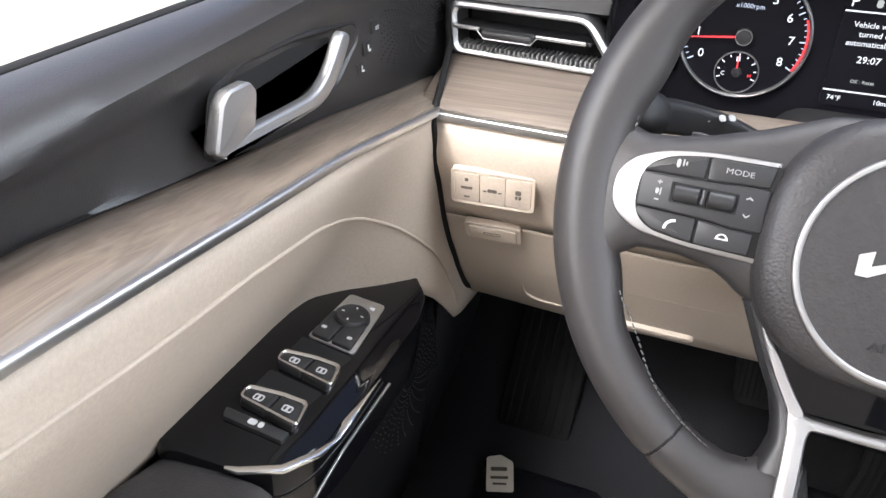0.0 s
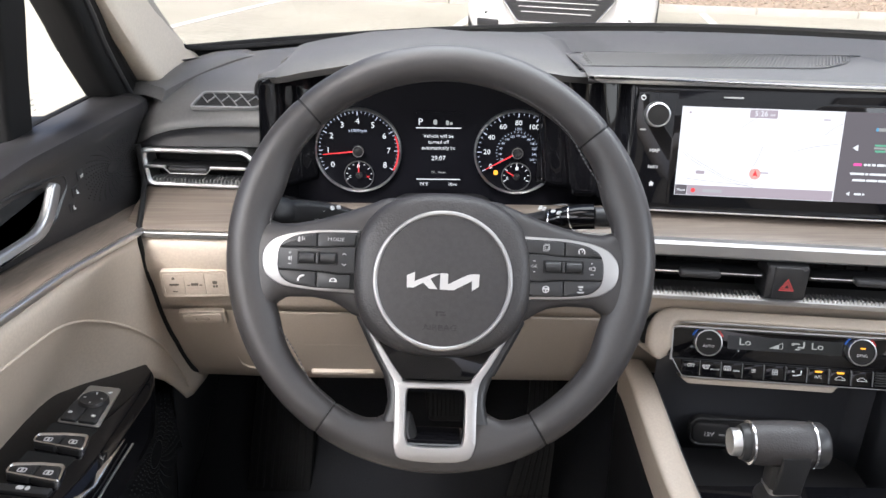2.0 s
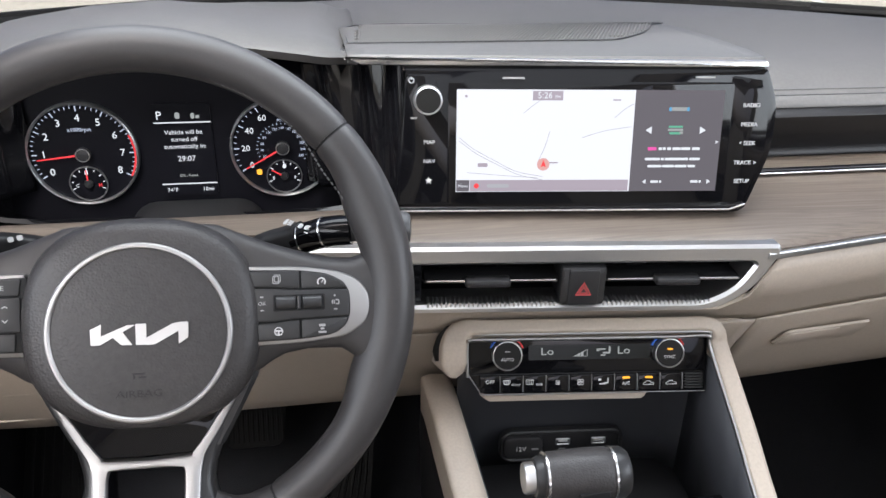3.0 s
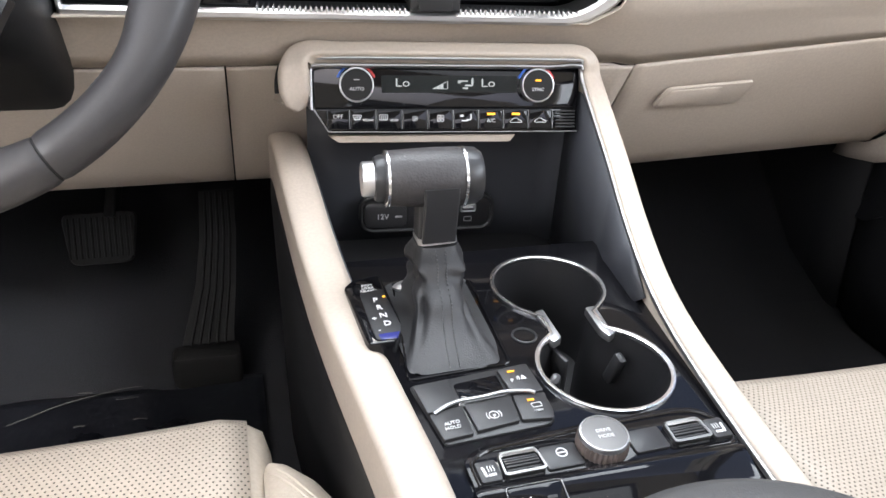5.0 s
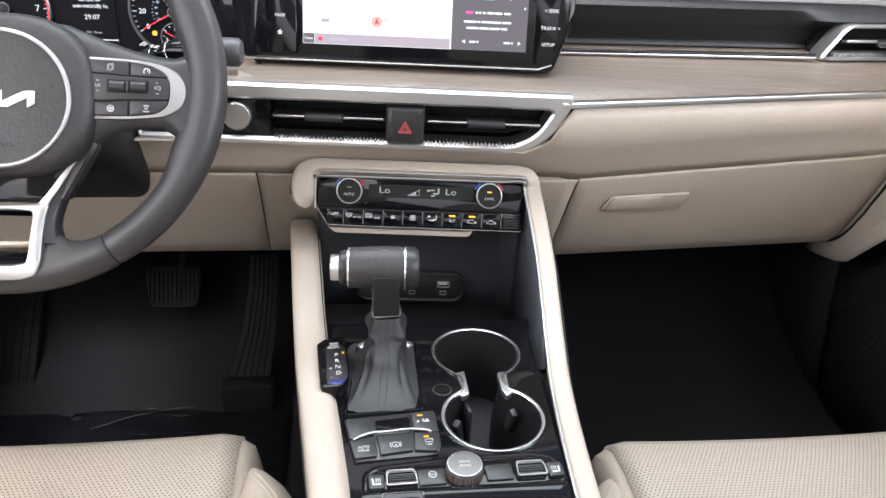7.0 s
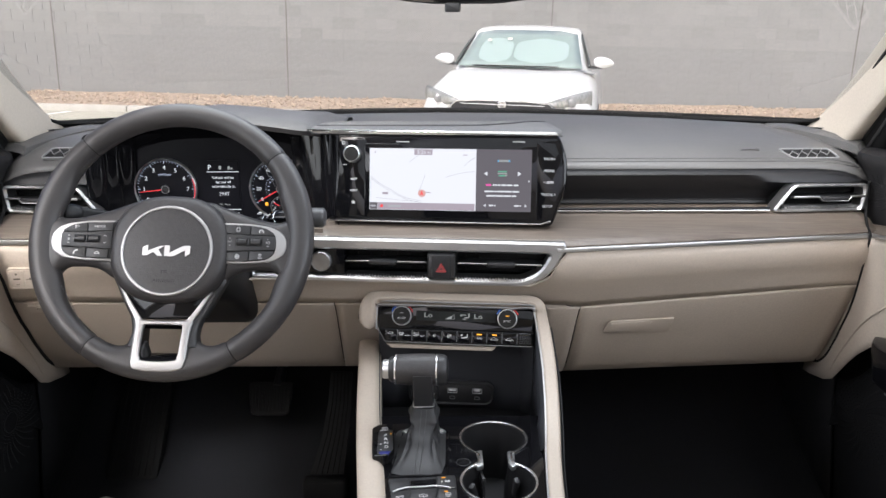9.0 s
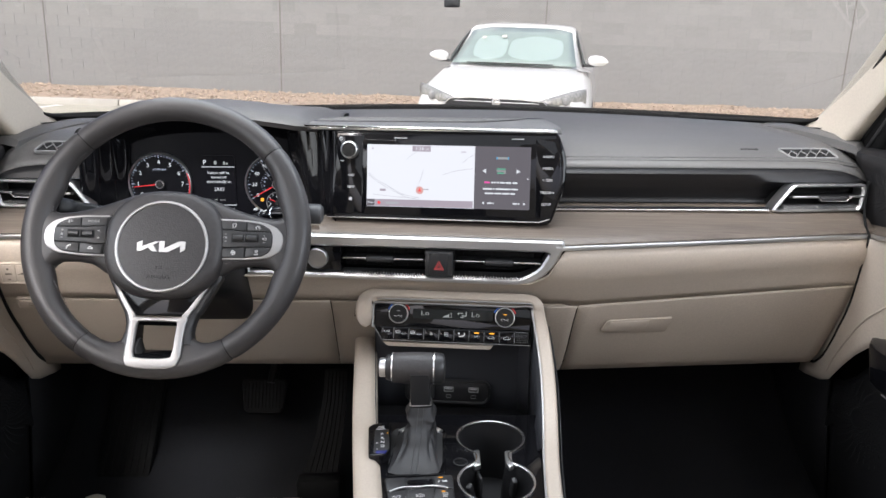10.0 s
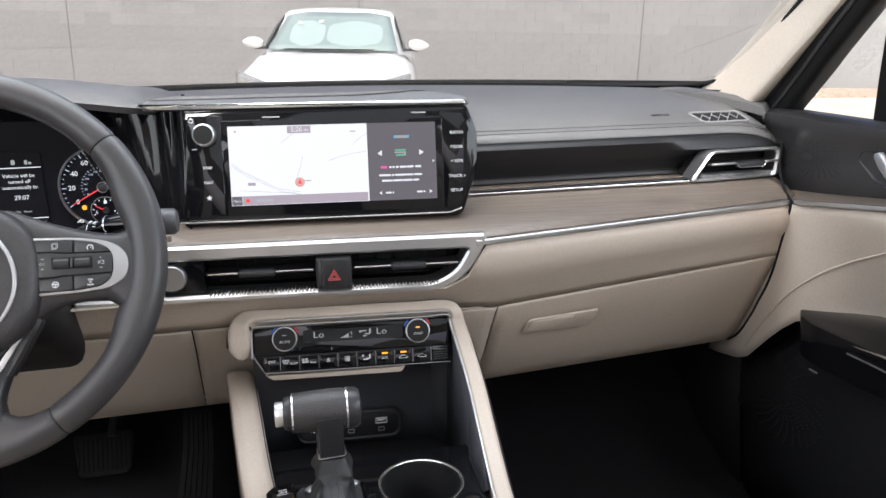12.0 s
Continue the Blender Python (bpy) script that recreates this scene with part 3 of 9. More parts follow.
part("shaded_face", bm, surface("shade_toned_dash_skin", (0.0105, 0.0105, 0.0115), rough=0.42, spec=0.4, vary=0.08, grain=0.2, grain_scale=900, cells=True, bump=0.2), dash, "pad's front face, coloured dark for the shade under its edge", solid=0.004)

for off in (0.0, 0.006):
    bm = bmesh.new()
    sweep(bm, [(x, 0.272 + off, 1.0095 + off * 0.8 - 0.013 * max(0.0, (abs(x) - 0.60) / 0.10) ** 2) for x in spread(0.20, 0.69, 40)], rrect(0.0016, 0.0016, 0.0006, 0, 0, 2))
    part("pad_stitching", bm, DARK_THREAD if off else SATIN, dash)

# soft ridge that runs on from the door sill across the pad to the windscreen
for sx in (-1, 1):
    bm = bmesh.new()
    # wedge-shaped corner piece between the pad and the pillar, blunt at the door
    rows = []
    for q in spread(0.0, 1.0, 15):
        p = Vector((0.598 + (0.100 if sx > 0 else 0.078) * q, 0.462 - 0.162 * q, 1.0465 - 0.0190 * q * q))
        o = Vector((0.640 + 0.082 * q, 0.500 - 0.180 * q, 1.0500 - 0.0170 * q * q))
        lip = 0.0055 * min(1.0, 4 * q)
        rows.append([p - Vector((0, 0, 0.010)), p + Vector((0, 0, lip * 0.6)), p + Vector((0.003, 0.003, lip)), p.lerp(o, 0.5) + Vector((0, 0, lip + 0.001)), o + Vector((0, 0, 0.002)), o - Vector((0, 0, 0.030))])
    rows.append([(v + Vector((0.004, -0.006, -0.012))) for v in rows[-1]])
    grid(bm, [[Vector((v.x * sx, v.y, v.z)) for v in r] for r in rows])
    part("corner_ridge", bm, DASH, dash)
    # finely drilled speaker cover at the windscreen's corner
    bm = bmesh.new()
    for q in range(9):
        for w in range(22):
            x, y = 0.535 + 0.0050 * w, 0.478 + 0.0090 * q
            if y > ws_y(x) - 0.045 or y < 0.505 - 0.62 * (x - 0.60) + 0.012 or x > 0.642:
                continue
            lathe(bm, [(0.0012, -0.0004), (0.0010, 0.0004)], Matrix.Translation((x * sx + 0.0025 * (q % 2) * sx, y, 1.0490)), 6)
    part("drilled_cover", bm, VOID, dash, kind="stuff")

# bright line under the dark face
bm = bmesh.new()
sweep(bm, [(x, 0.236, 0.9385) for x in spread(0.17, 0.535, 20)], rrect(0.006, 0.005, 0.002, 0, 0, 3))
part("shelf_trim", bm, PIANO, dash, "gloss black trim line")
bm = bmesh.new()
sweep(bm, [(x, 0.2325, 0.9365) for x in spread(0.17, 0.535, 20)], rrect(0.002, 0.0018, 0.0006, 0, 0, 2))
part("shelf_bright_line", bm, CHROME, dash)

# wood shelf
bm = bmesh.new()
rows = []
for x in spread(-0.690, 0.690, 81):
    c, b = chrome_y(x), 0.282
    dz = 0.0
    if -0.550 < x < -0.170:
        b, dz = 0.205, -0.008
    rows.append([Vector((x, y, z)) for y, z in ((b, 0.9365 + dz), (b - 0.010, 0.9345 + dz), (0.6 * b + 0.4 * c, 0.9305 + dz * 0.7), (0.3 * b + 0.7 * c, 0.9245), (c + 0.016, 0.9185), (c + 0.006, 0.9145), (c + 0.001, 0.9105), (c + 0.003, 0.904))])
grid(bm, rows)
part("wood_trim", bm, WOOD_X, dash, "open-pore grey-brown wood trim", solid=0.003)

for a, b in ((-0.688, -0.285), (0.175, 0.690)):
    bm = bmesh.new()
    sweep(bm, [(x, chrome_y(x) - 0.0005, 0.9055) for x in spread(a, b, 40)], rounded([(-0.004, -0.0028), (0.004, -0.0035), (0.004, 0.0035), (-0.004, 0.0028)], 0.0016, 3))
    part("chrome_strip", bm, SILVER, dash, "thin bright chrome strip")


def lower_top(x):
    """The upper edge of the beige panels, lower in the middle under the air vent."""
    return lerp(x, ((-0.315, 0.9015), (-0.295, 0.850), (0.140, 0.850), (0.165, 0.862), (0.188, 0.9015)))


def upper_beige(x, steps=9):
    c, (cy, cz), zt = chrome_y(x), crease(x), lower_top(x)
    out = []
    for k in range(steps):
        s = k / (steps - 1)
        z = 0.9015 + (cz - 0.9015) * s
        y = c + (cy - c) * s ** 1.7 - 0.007 * math.sin(math.pi * min(1, s * 1.6))
        if z <= zt + 1e-6:
            out.append((y, z))
        else:
            out.append((y, zt))
    return out


bm = bmesh.new()
xs = spread(-0.700, -0.32, 20) + spread(-0.315, -0.290, 3) + spread(-0.27, 0.14, 18) + spread(0.15, 0.19, 6) + spread(0.20, 0.696, 26)
grid(bm, [[Vector((x, y, z)) for y, z in upper_beige(x)] for x in xs])
part("beige_panel", bm, BEIGE, dash, "smooth beige dashboard panel", solid=0.004)


def knee_row(x):
    cy, cz = crease(x)
    left = max(0.0, (-0.55 - x) / 0.15)
    return [(cy + 0.002, cz - 0.0022), (cy + 0.004, cz - 0.006), (0.212, 0.765), (0.246, 0.710), (0.274 + 0.01 * left, 0.668), (0.290 + 0.025 * left, 0.646 - 0.012 * left), (0.302 + 0.03 * left, 0.640 - 0.014 * left), (0.33, 0.640)]


for a, b, name in ((-0.700, -0.1638, "knee_panel"), (-0.1622, 0.2262, "centre_panel")):
    bm = bmesh.new()
    slant = 0.012 if b > 0 else 0.0
    grid(bm, [[Vector((a + (b - slant * j / 7 - a) * k / 29, y, z)) for j, (y, z) in enumerate(knee_row(a + (b - a) * k / 29))] for k in range(30)])
    part(name, bm, BEIGE_HARD, dash, "beige moulded lower panel", solid=0.004)

# fuse cover and pull lip on the knee panel
KNEE = local((-0.50, 0.246, 0.710), 0, -33)
bm = bmesh.new()
ring_prism(bm, rrect(0.225, 0.075, 0.02, 0, -0.012), rrect(0.222, 0.072, 0.019, 0, -0.012), -0.004, 0.0006, KNEE, 0.0002)
part("fuse_cover_seam", bm, BEIGE_HARD, dash)
bm = bmesh.new()
prism(bm, rrect(0.085, 0.012, 0.005, 0.02, -0.052), -0.004, 0.006, KNEE, 0.004)
part("pull_lip", bm, BEIGE_HARD, dash)

# glove box lid with a recessed latch
glove = bmesh.new()
rows = []
for k in range(25):
    s = k / 24
    row = []
    for j, (y0, z0) in enumerate(((0.0, 0.0), (0.001, -0.004), (0.018, -0.035), (0.045, -0.085), (0.072, -0.128), (0.088, -0.147), (0.102, -0.153), (0.125, -0.153))):
        f = j / 7
        xa = 0.2275 - 0.012 * f
        xb = 0.682 - 0.020 * f
        x = xa + (xb - xa) * s
        cy, cz = crease(0.2275 + (0.682 - 0.2275) * s)
        zz = cz - 0.0012 + z0 * (cz - 0.640) / 0.157
        row.append(Vector((x, cy + y0, zz)))
    rows.append(row)
grid(glove, rows)
cheek = bmesh.new()
rows = []
for s in spread(0.0, 1.0, 5):
    row = []
    for j, (y0, z0) in enumerate(((0.0, 0.0), (0.001, -0.004), (0.018, -0.035), (0.045, -0.085), (0.072, -0.128), (0.088, -0.147), (0.102, -0.153), (0.125, -0.153))):
        cy, cz = crease(0.2275)
        row.append(Vector((0.168 + (0.2250 - 0.012 * j / 7 - 0.168) * s, cy + y0 + 0.001, cz - 0.0025 + z0 * (cz - 0.640) / 0.157)))
    rows.append(row)
grid(cheek, rows)
part("lower_cheek", cheek, BEIGE, dash, solid=0.006)
lid = part("glove_box_lid", glove, BEIGE, dash, "beige glove box lid with a recessed latch", solid=0.006)
LATCH = local((0.331, 0.1955, 0.7525), 3.5, -30)
bm = bmesh.new()
prism(bm, rounded([(-0.0620, -0.0125), (0.0460, -0.0140), (0.0500, 0.0205), (-0.0550, 0.0155)], [0.006, 0.004, 0.004, 0.006], 4), -0.002, 0.0012, LATCH, 0.0011)
latch = part("latch", bm, BEIGE_HARD, lid)
bm = bmesh.new()
prism(bm, rounded([(-0.0580, -0.0095), (0.0010, -0.0085), (0.0120, -0.0020), (0.0135, 0.0160), (-0.0520, 0.0130)], 0.005, 4), 0.0, 0.0024, LATCH, 0.0016)
part("finger_pull", bm, BEIGE_HARD, latch)

# driver's switch block and bonnet pull
SW = local((-0.621, 0.1602, 0.8490), 4, -8)
block = thing("switch_block", (-0.621, 0.16, 0.83), "beige three-switch block in the lower dashboard", "switch")
bm = bmesh.new()
ring_prism(bm, rrect(0.072, 0.034, 0.004), rrect(0.066, 0.028, 0.003), -0.006, 0.0006, SW, 0.0003)
part("surround", bm, BEIGE, block)
for k in range(3):
    bm = bmesh.new()
    prism(bm, rrect(0.0214, 0.0274, 0.0015, -0.022 + 0.022 * k, 0), -0.006, 0.0009, SW, 0.0003)
    sw = part("switch", bm, BEIGE, block)
    if k == 0:
        bars([(-0.022, 0.008, 0.003, 0.003), (-0.022, 0.000, 0.010, 0.0022), (-0.022, -0.009, 0.005, 0.001)], SW, 0.0012, BEIGE_MARK, sw, "symbol")
    elif k == 1:
        bars([(0.0, 0.000, 0.008, 0.003), (-0.0065, -0.001, 0.003, 0.001), (0.0065, -0.001, 0.003, 0.001)], SW, 0.0012, BEIGE_MARK, sw, "symbol")
    else:
        bars([(0.022, 0.002, 0.005, 0.004), (0.0205, -0.003, 0.002, 0.003), (0.0235, -0.003, 0.002, 0.003)], SW, 0.0012, BEIGE_MARK, sw, "symbol")
PULL = local((-0.628, 0.1905, 0.790), 4, -25)
pull = thing("bonnet_pull", (-0.628, 0.19, 0.79), "beige bonnet release lever with a car symbol", "lever")
bm = bmesh.new()
ring_prism(bm, rrect(0.052, 0.024, 0.004), rrect(0.045, 0.018, 0.003), -0.006, 0.0008, PULL, 0.0004)
part("surround", bm, BEIGE_HARD, pull)
bm = bmesh.new()
prism(bm, rrect(0.044, 0.017, 0.003, 0, -0.0005), -0.006, 0.0016, PULL, 0.0006)
part("lever", bm, BEIGE_HARD, pull)
bm = bmesh.new()
ring_prism(bm, rrect(0.016, 0.004, 0.0018), rrect(0.0145, 0.0026, 0.0012), 0.0012, 0.0019, PULL)
part("car_symbol", bm, BEIGE_MARK, pull)


# ---- instrument hood ----
def lip_z(x):
    return lerp(x, ((-0.575, 1.050), (-0.548, 1.060), (-0.50, 1.070), (-0.44, 1.080), (-0.37, 1.085), (-0.30, 1.080), (-0.24, 1.072), (-0.205, 1.067), (-0.18, 1.062)))


hood = thing("instrument_hood", (-0.365, 0.35, 1.02), "dark hood over the instruments, gloss black inside", "dashboard hood")
bm = bmesh.new()
rows = []
for x in spread(-0.557, -0.175, 43):
    z = lip_z(x)
    e = max(0.0, (-0.528 - x) / 0.030, (x + 0.215) / 0.04)
    e = min(1.0, e)
    front = 0.232 + 0.03 * e
    w = ws_y(x)
    back = w - 0.12
    zc = z + 0.006 * (1 - e) - 0.02 * e
    rows.append([Vector((x, y, zz)) for y, zz in ((front + 0.035, z - 0.012), (front + 0.006, z - 0.010), (front, z - 0.003), (front + 0.006, z + 0.0005), (front + 0.05, zc + 0.001), (front + 0.14, zc - 0.002 + 0.006 * (1 - e)), (back - 0.05, 1.060 + 0.4 * (zc - 1.06)), (back, 1.0495), (back + 0.03, 1.044))])
grid(bm, rows)
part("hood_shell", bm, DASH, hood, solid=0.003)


def surround_ring(y, x0, x1, z0, z1, n=15):
    """Lower edge straight, upper edge arched."""
    pts = []
    for k in range(n):
        x = x0 + (x1 - x0) * k / (n - 1)
        pts.append(Vector((x, y, z0 + 0.012 * abs(2 * k / (n - 1) - 1) ** 6)))
    for k in range(n):
        s = k / (n - 1)
        pts.append(Vector((x1 + (x0 - x1) * s, y, z1 - 0.035 * abs(2 * s - 1) ** 3)))
    return pts


bm = bmesh.new()
loft(bm, [surround_ring(0.258, -0.551, -0.150, 0.905, 1.075), surround_ring(0.262, -0.549, -0.156, 0.908, 1.072), surround_ring(0.275, -0.545, -0.166, 0.902, 1.066), surround_ring(0.292, -0.535, -0.178, 0.893, 1.055), surround_ring(0.304, -0.528, -0.185, 0.888, 1.045)])
part("gloss_surround", bm, PIANO, hood, "gloss black flared surround")
# folded gloss black cheek at the outer end of the hood, with a thin lip on top
bm = bmesh.new()
rows = []
for k in range(19):
    s = k / 18
    row = []
    for j in range(29):
        u = j / 28
        x = lerp(u, ((0, -0.5535), (0.06, -0.5525), (0.14, -0.5475), (0.3, -0.5370), (0.6, -0.520), (1, -0.495))) - 0.008 * (1 - s)
        y = lerp(u, ((0, 0.2480), (0.06, 0.2390), (0.14, 0.2385), (0.3, 0.2520), (0.6, 0.276), (1, 0.301)))
        fold = 0.0042 * math.sin(7.0 * math.pi * u + 1.2 * s) * math.sin(math.pi * u)
        row.append(Vector((x + fold, y + fold * 0.6, 0.925 + 0.1325 * s - 0.016 * s * max(0.0, (0.16 - u) / 0.16) ** 2)))
    rows.append(row)
grid(bm, rows)
part("gloss_cheek", bm, PIANO, hood, solid=0.003)
bm = bmesh.new()
sweep(bm, smooth_path([(-0.5560, 0.2410, 1.0400), (-0.5530, 0.2385, 1.0530), (-0.5460, 0.2370, 1.0585), (-0.5300, 0.2370, 1.0600), (-0.5050, 0.2385, 1.0615)], 5), rrect(0.0040, 0.0026, 0.001, 0, 0, 2))
part("cheek_lip", bm, SATIN, hood)


# ---- side air vents and demister grilles ----
def side_vent(sx):
    v = thing("side_air_vent", (0.62 * sx, 0.245, 0.935), "chrome-framed side air vent with a single bright vane", "air vent", "side air vents")
    m = local((0.622 * sx, 0.2440, 0.956), 4 * sx, 0)
    a = sx
    outer = [(-0.086 * a, -0.0235), (0.074 * a, -0.0235), (0.076 * a, 0.0215), (-0.052 * a, 0.0215)]
    inner = [(-0.074 * a, -0.0192), (0.063 * a, -0.0185), (0.066 * a, 0.0165), (-0.048 * a, 0.0170)]
    if a < 0:
        outer, inner = outer[::-1], inner[::-1]
    outer, inner = rounded(outer, 0.012, 5), rounded(inner, 0.007, 5)
    bm = bmesh.new()
    ring_prism(bm, outer, inner, -0.02, 0.007, m, 0.003)
    part("chrome_frame", bm, SILVER, v, "satin chrome frame")
    bm = bmesh.new()
    prism(bm, inner, -0.045, -0.028, m)
    part("duct", bm, VOID, v)
    bm = bmesh.new()
    box(bm, (0.008 * a, 0.001, -0.006), (0.128, 0.004, 0.024), 0.0015, m)
    part("vane", bm, BLACK, v)
    for x0, x1 in ((-0.052, -0.009), (0.042, 0.066)):
        bm = bmesh.new()
        box(bm, (0.5 * (x0 + x1) * a, 0.002, 0.0085), (x1 - x0, 0.0034, 0.003), 0.0009, m)
        part("vane_edge", bm, SILVER, v)
    bm = bmesh.new()
    box(bm, (0.016 * a, -0.0012, 0.0082), (0.046, 0.0072, 0.010), 0.0025, m)
    tab = part("tab", bm, BUTTON, v)
    bm = bmesh.new()
    sweep(bm, [m @ Vector(p) for p in ((-0.011 * a, 0.0016, 0.0132), (-0.006 * a, -0.0040, 0.0134), (0.036 * a, -0.0044, 0.0134), (0.042 * a, 0.0016, 0.0132))], rrect(0.0011, 0.0011, 0.0004, 0, 0, 1))
    part("tab_bright_edge", bm, SILVER, tab)
    bm = bmesh.new()
    for k in range(30):
        x = (-0.060 + 0.0042 * k) * a
        prism(bm, rrect(0.0020, 0.0060, 0.0005, x, -0.0170, 1), -0.016, 0.0035, m, 0.0008)
    part("ribbed_sill", bm, SLAT_GREY, v, kind="stuff")
    return v


side_vent(1)
side_vent(-1)


def demister(sx):
    g = thing("demister_grille", (0.61 * sx, 0.29, 1.01), "small slanted dark demister grille in the dash top", "air vent", "demister grilles")
    if sx > 0:
        m = local((0.613, 0.2888, 1.0200), 0, 62)
    else:
        m = local((-0.594, 0.2855, 1.0245), 0, 60)
    a = sx
    o = [(-0.030 * a, -0.013), (0.047 * a, -0.013), (0.036 * a, 0.012), (-0.046 * a, 0.012)]
    if a < 0:
        o = o[::-1]
    o = rounded(o, 0.005, 3)
    bm = bmesh.new()
    ring_prism(bm, inset(o, -0.0014), inset(o, 0.0012), -0.004, 0.0016, m, 0.0006)
    part("rim", bm, SLAT_GREY, g)
    bm = bmesh.new()
    prism(bm, inset(o, 0.0025), -0.003, 0.0002, m)
    part("duct", bm, VOID, g)
    for k in range(5):
        for d in (-1, 1):
            x = (-0.030 + 0.0155 * k + (0.0 if d * a < 0 else 0.0078)) * a
            if k == 4 and d * a > 0:
                continue
            bm = bmesh.new()
            mm = m @ Matrix.Translation((x, -0.001, 0.001)) @ Matrix.Rotation(radians(38 * d), 4, "Z")
            box(bm, (0, 0, 0.0004), (0.0012, (0.027 if d * a < 0 else 0.014) if 0 < k < 4 else 0.015, 0.0020), 0.0005, mm)
            part("slat", bm, SATIN_SILVER if d * a < 0 else SLAT_GREY, g)
    return g


demister(1)
demister(-1)

AIR = local((0.52, 0.300, 1.0235), 0, 66)
words("AIRBAG", 0.0085, AIR, 0, 0, 0.0012, EMBOSS, dash, "embossed_lettering", wide=1.2)

# mesh-topped shelf behind the display and the light sensor
shelf = thing("display_shelf", (0.0, 0.32, 1.05), "finely ribbed grey shelf behind the display", "dashboard trim")
RIBBED = surface("ribbed_grey_plastic", (0.125, 0.122, 0.116), rough=0.5, vary=0.05)
bm = bmesh.new()
rows = []
for k in range(22):
    s = k / 21
    x = -0.196 + 0.386 * s
    f = 0.212 - 0.105 * x
    rows.append([Vector((x, y, z)) for y, z in ((f, 1.060), (f + 0.004, 1.0665), (f + 0.03, 1.0675), (0.30, 1.066), (0.40, 1.061), (0.47, 1.052), (0.48, 1.045))])
grid(bm, rows)
part("shelf_top", bm, DASH, shelf, solid=0.003)
bm = bmesh.new()


def shelf_z(y):
    return lerp(y, ((0.242, 1.0692), (0.30, 1.0678), (0.40, 1.0628), (0.47, 1.0538)))


for k in range(118):
    line = []
    for q in range(9):
        y = 0.2850 + 0.160 * q / 8
        x = -0.262 + 0.0040 * k + 0.075 * q / 8
        if -0.190 + 0.11 * (y - 0.2845) < x < lerp(y, ((0.281, 0.058), (0.290, 0.084), (0.303, 0.099), (0.343, 0.134), (0.40, 0.165), (0.449, 0.190))):
            line.append((x, y, shelf_z(y)))
    if len(line) > 1:
        sweep(bm, line, rrect(0.0017, 0.0020, 0.0004, 0, 0, 1))
part("ribs", bm, RIBBED, shelf, kind="stuff")
bm = bmesh.new()
sweep(bm, smooth_path([(x, y, shelf_z(y) - 0.0002) for x, y in ((-0.193, 0.284), (-0.176, 0.447), (0.0, 0.4475), (0.188, 0.4470), (0.165, 0.400), (0.134, 0.343), (0.099, 0.303), (0.070, 0.285), (0.0, 0.2835), (-0.193, 0.2835))], 4), rrect(0.0014, 0.0016, 0.0004, 0, 0, 1))
part("rib_border", bm, SATIN, shelf)
bm = bmesh.new()
lathe(bm, [(0.014, 0.0), (0.013, 0.004), (0.008, 0.007), (0.001, 0.008)], Matrix.Translation((0.0, 0.70, 1.0445)), 20)
part("light_sensor", bm, DASH, dash, "small round dark light sensor")

# ---- steering wheel ----
W = local((-0.351, 0.0227, 0.9465), 0, 25.6, -1.5)
wheel = thing("steering_wheel", (-0.351, 0.06, 0.93), "charcoal leather three-spoke steering wheel with satin silver trim", "steering wheel")
RIM_R, RIM_T = 0.1722, 0.0158


def rim_swell(deg):
    """How far the rim reaches inwards: thumb rests above and below the side spokes, a web at the foot."""
    side = min(abs(deg), 360 - abs(deg)) if deg > 180 else abs(deg)
    side = min(side, abs(deg - 180))
    foot = abs(deg - 271)
    web = lerp(foot, ((0.0, 0.0), (8.6, 0.0), (9.2, 0.019), (15.5, 0.019), (18.0, 0.013), (20.5, 0.0060), (24.0, 0.0018), (29.0, 0.0)))
    thumb = 0.0060 * math.exp(-((side - 21) / 9.0) ** 2) + 0.0040 * math.exp(-((side - 4) / 12.0) ** 2)
    return max(web, thumb)


def rim_arc(a0, a1, t, n):
    bm = bmesh.new()
    rings = []
    for k in range(n + 1):
        a = radians(a0 + (a1 - a0) * k / n)
        d = Vector((math.cos(a), math.sin(a), 0))
        s = rim_swell(math.degrees(a) % 360)
        # leather pulls in slightly at the sewn joints
        edge = min(k, n - k) * abs(a1 - a0) / n
        tt = t - (0.0007 * max(0.0, 1 - edge / 0.9) if t > 0.0155 else 0.0)
        ring = []
        for j in range(22):
            b = 2 * math.pi * j / 22
            c = math.cos(b)
            ring.append(W @ (d * (RIM_R + tt * c - s * max(0.0, -c) ** 1.3) + Vector((0, 0, tt * 1.06 * math.sin(b) * (1 - 0.25 * min(1.0, s / 0.019) * max(0.0, -c))))))
        rings.append(ring)
    return loft(bm, rings, True, True, True)


for a0, a1, n in ((40.5, 133.9, 54), (-58.2, 39.9, 64), (-123.2, -58.8, 56), (134.5, 236.2, 64)):
    part("rim_cover", rim_arc(a0, a1, RIM_T, n), SMOOTH_LEATHER, wheel)
part("rim_core", rim_arc(0, 359.9, RIM_T - 0.0012, 110), VOID, wheel)

bm = bmesh.new()
for k in range(150):
    a = radians(-56 + 112 * (k % 75) / 74 + (180 if k >= 75 else 0))
    d = Matrix.Rotation(a, 4, "Z")
    s = rim_swell(math.degrees(a) % 360)
    box(bm, (RIM_R - RIM_T * 0.94 - s * 0.92, 0, 0.0050), (0.0011, 0.0028, 0.0011), 0.0004, W @ d @ Matrix.Rotation(radians(14), 4, "Z"))
part("stitching", bm, DARK_THREAD, wheel, kind="stuff")

# airbag cover
bm = bmesh.new()


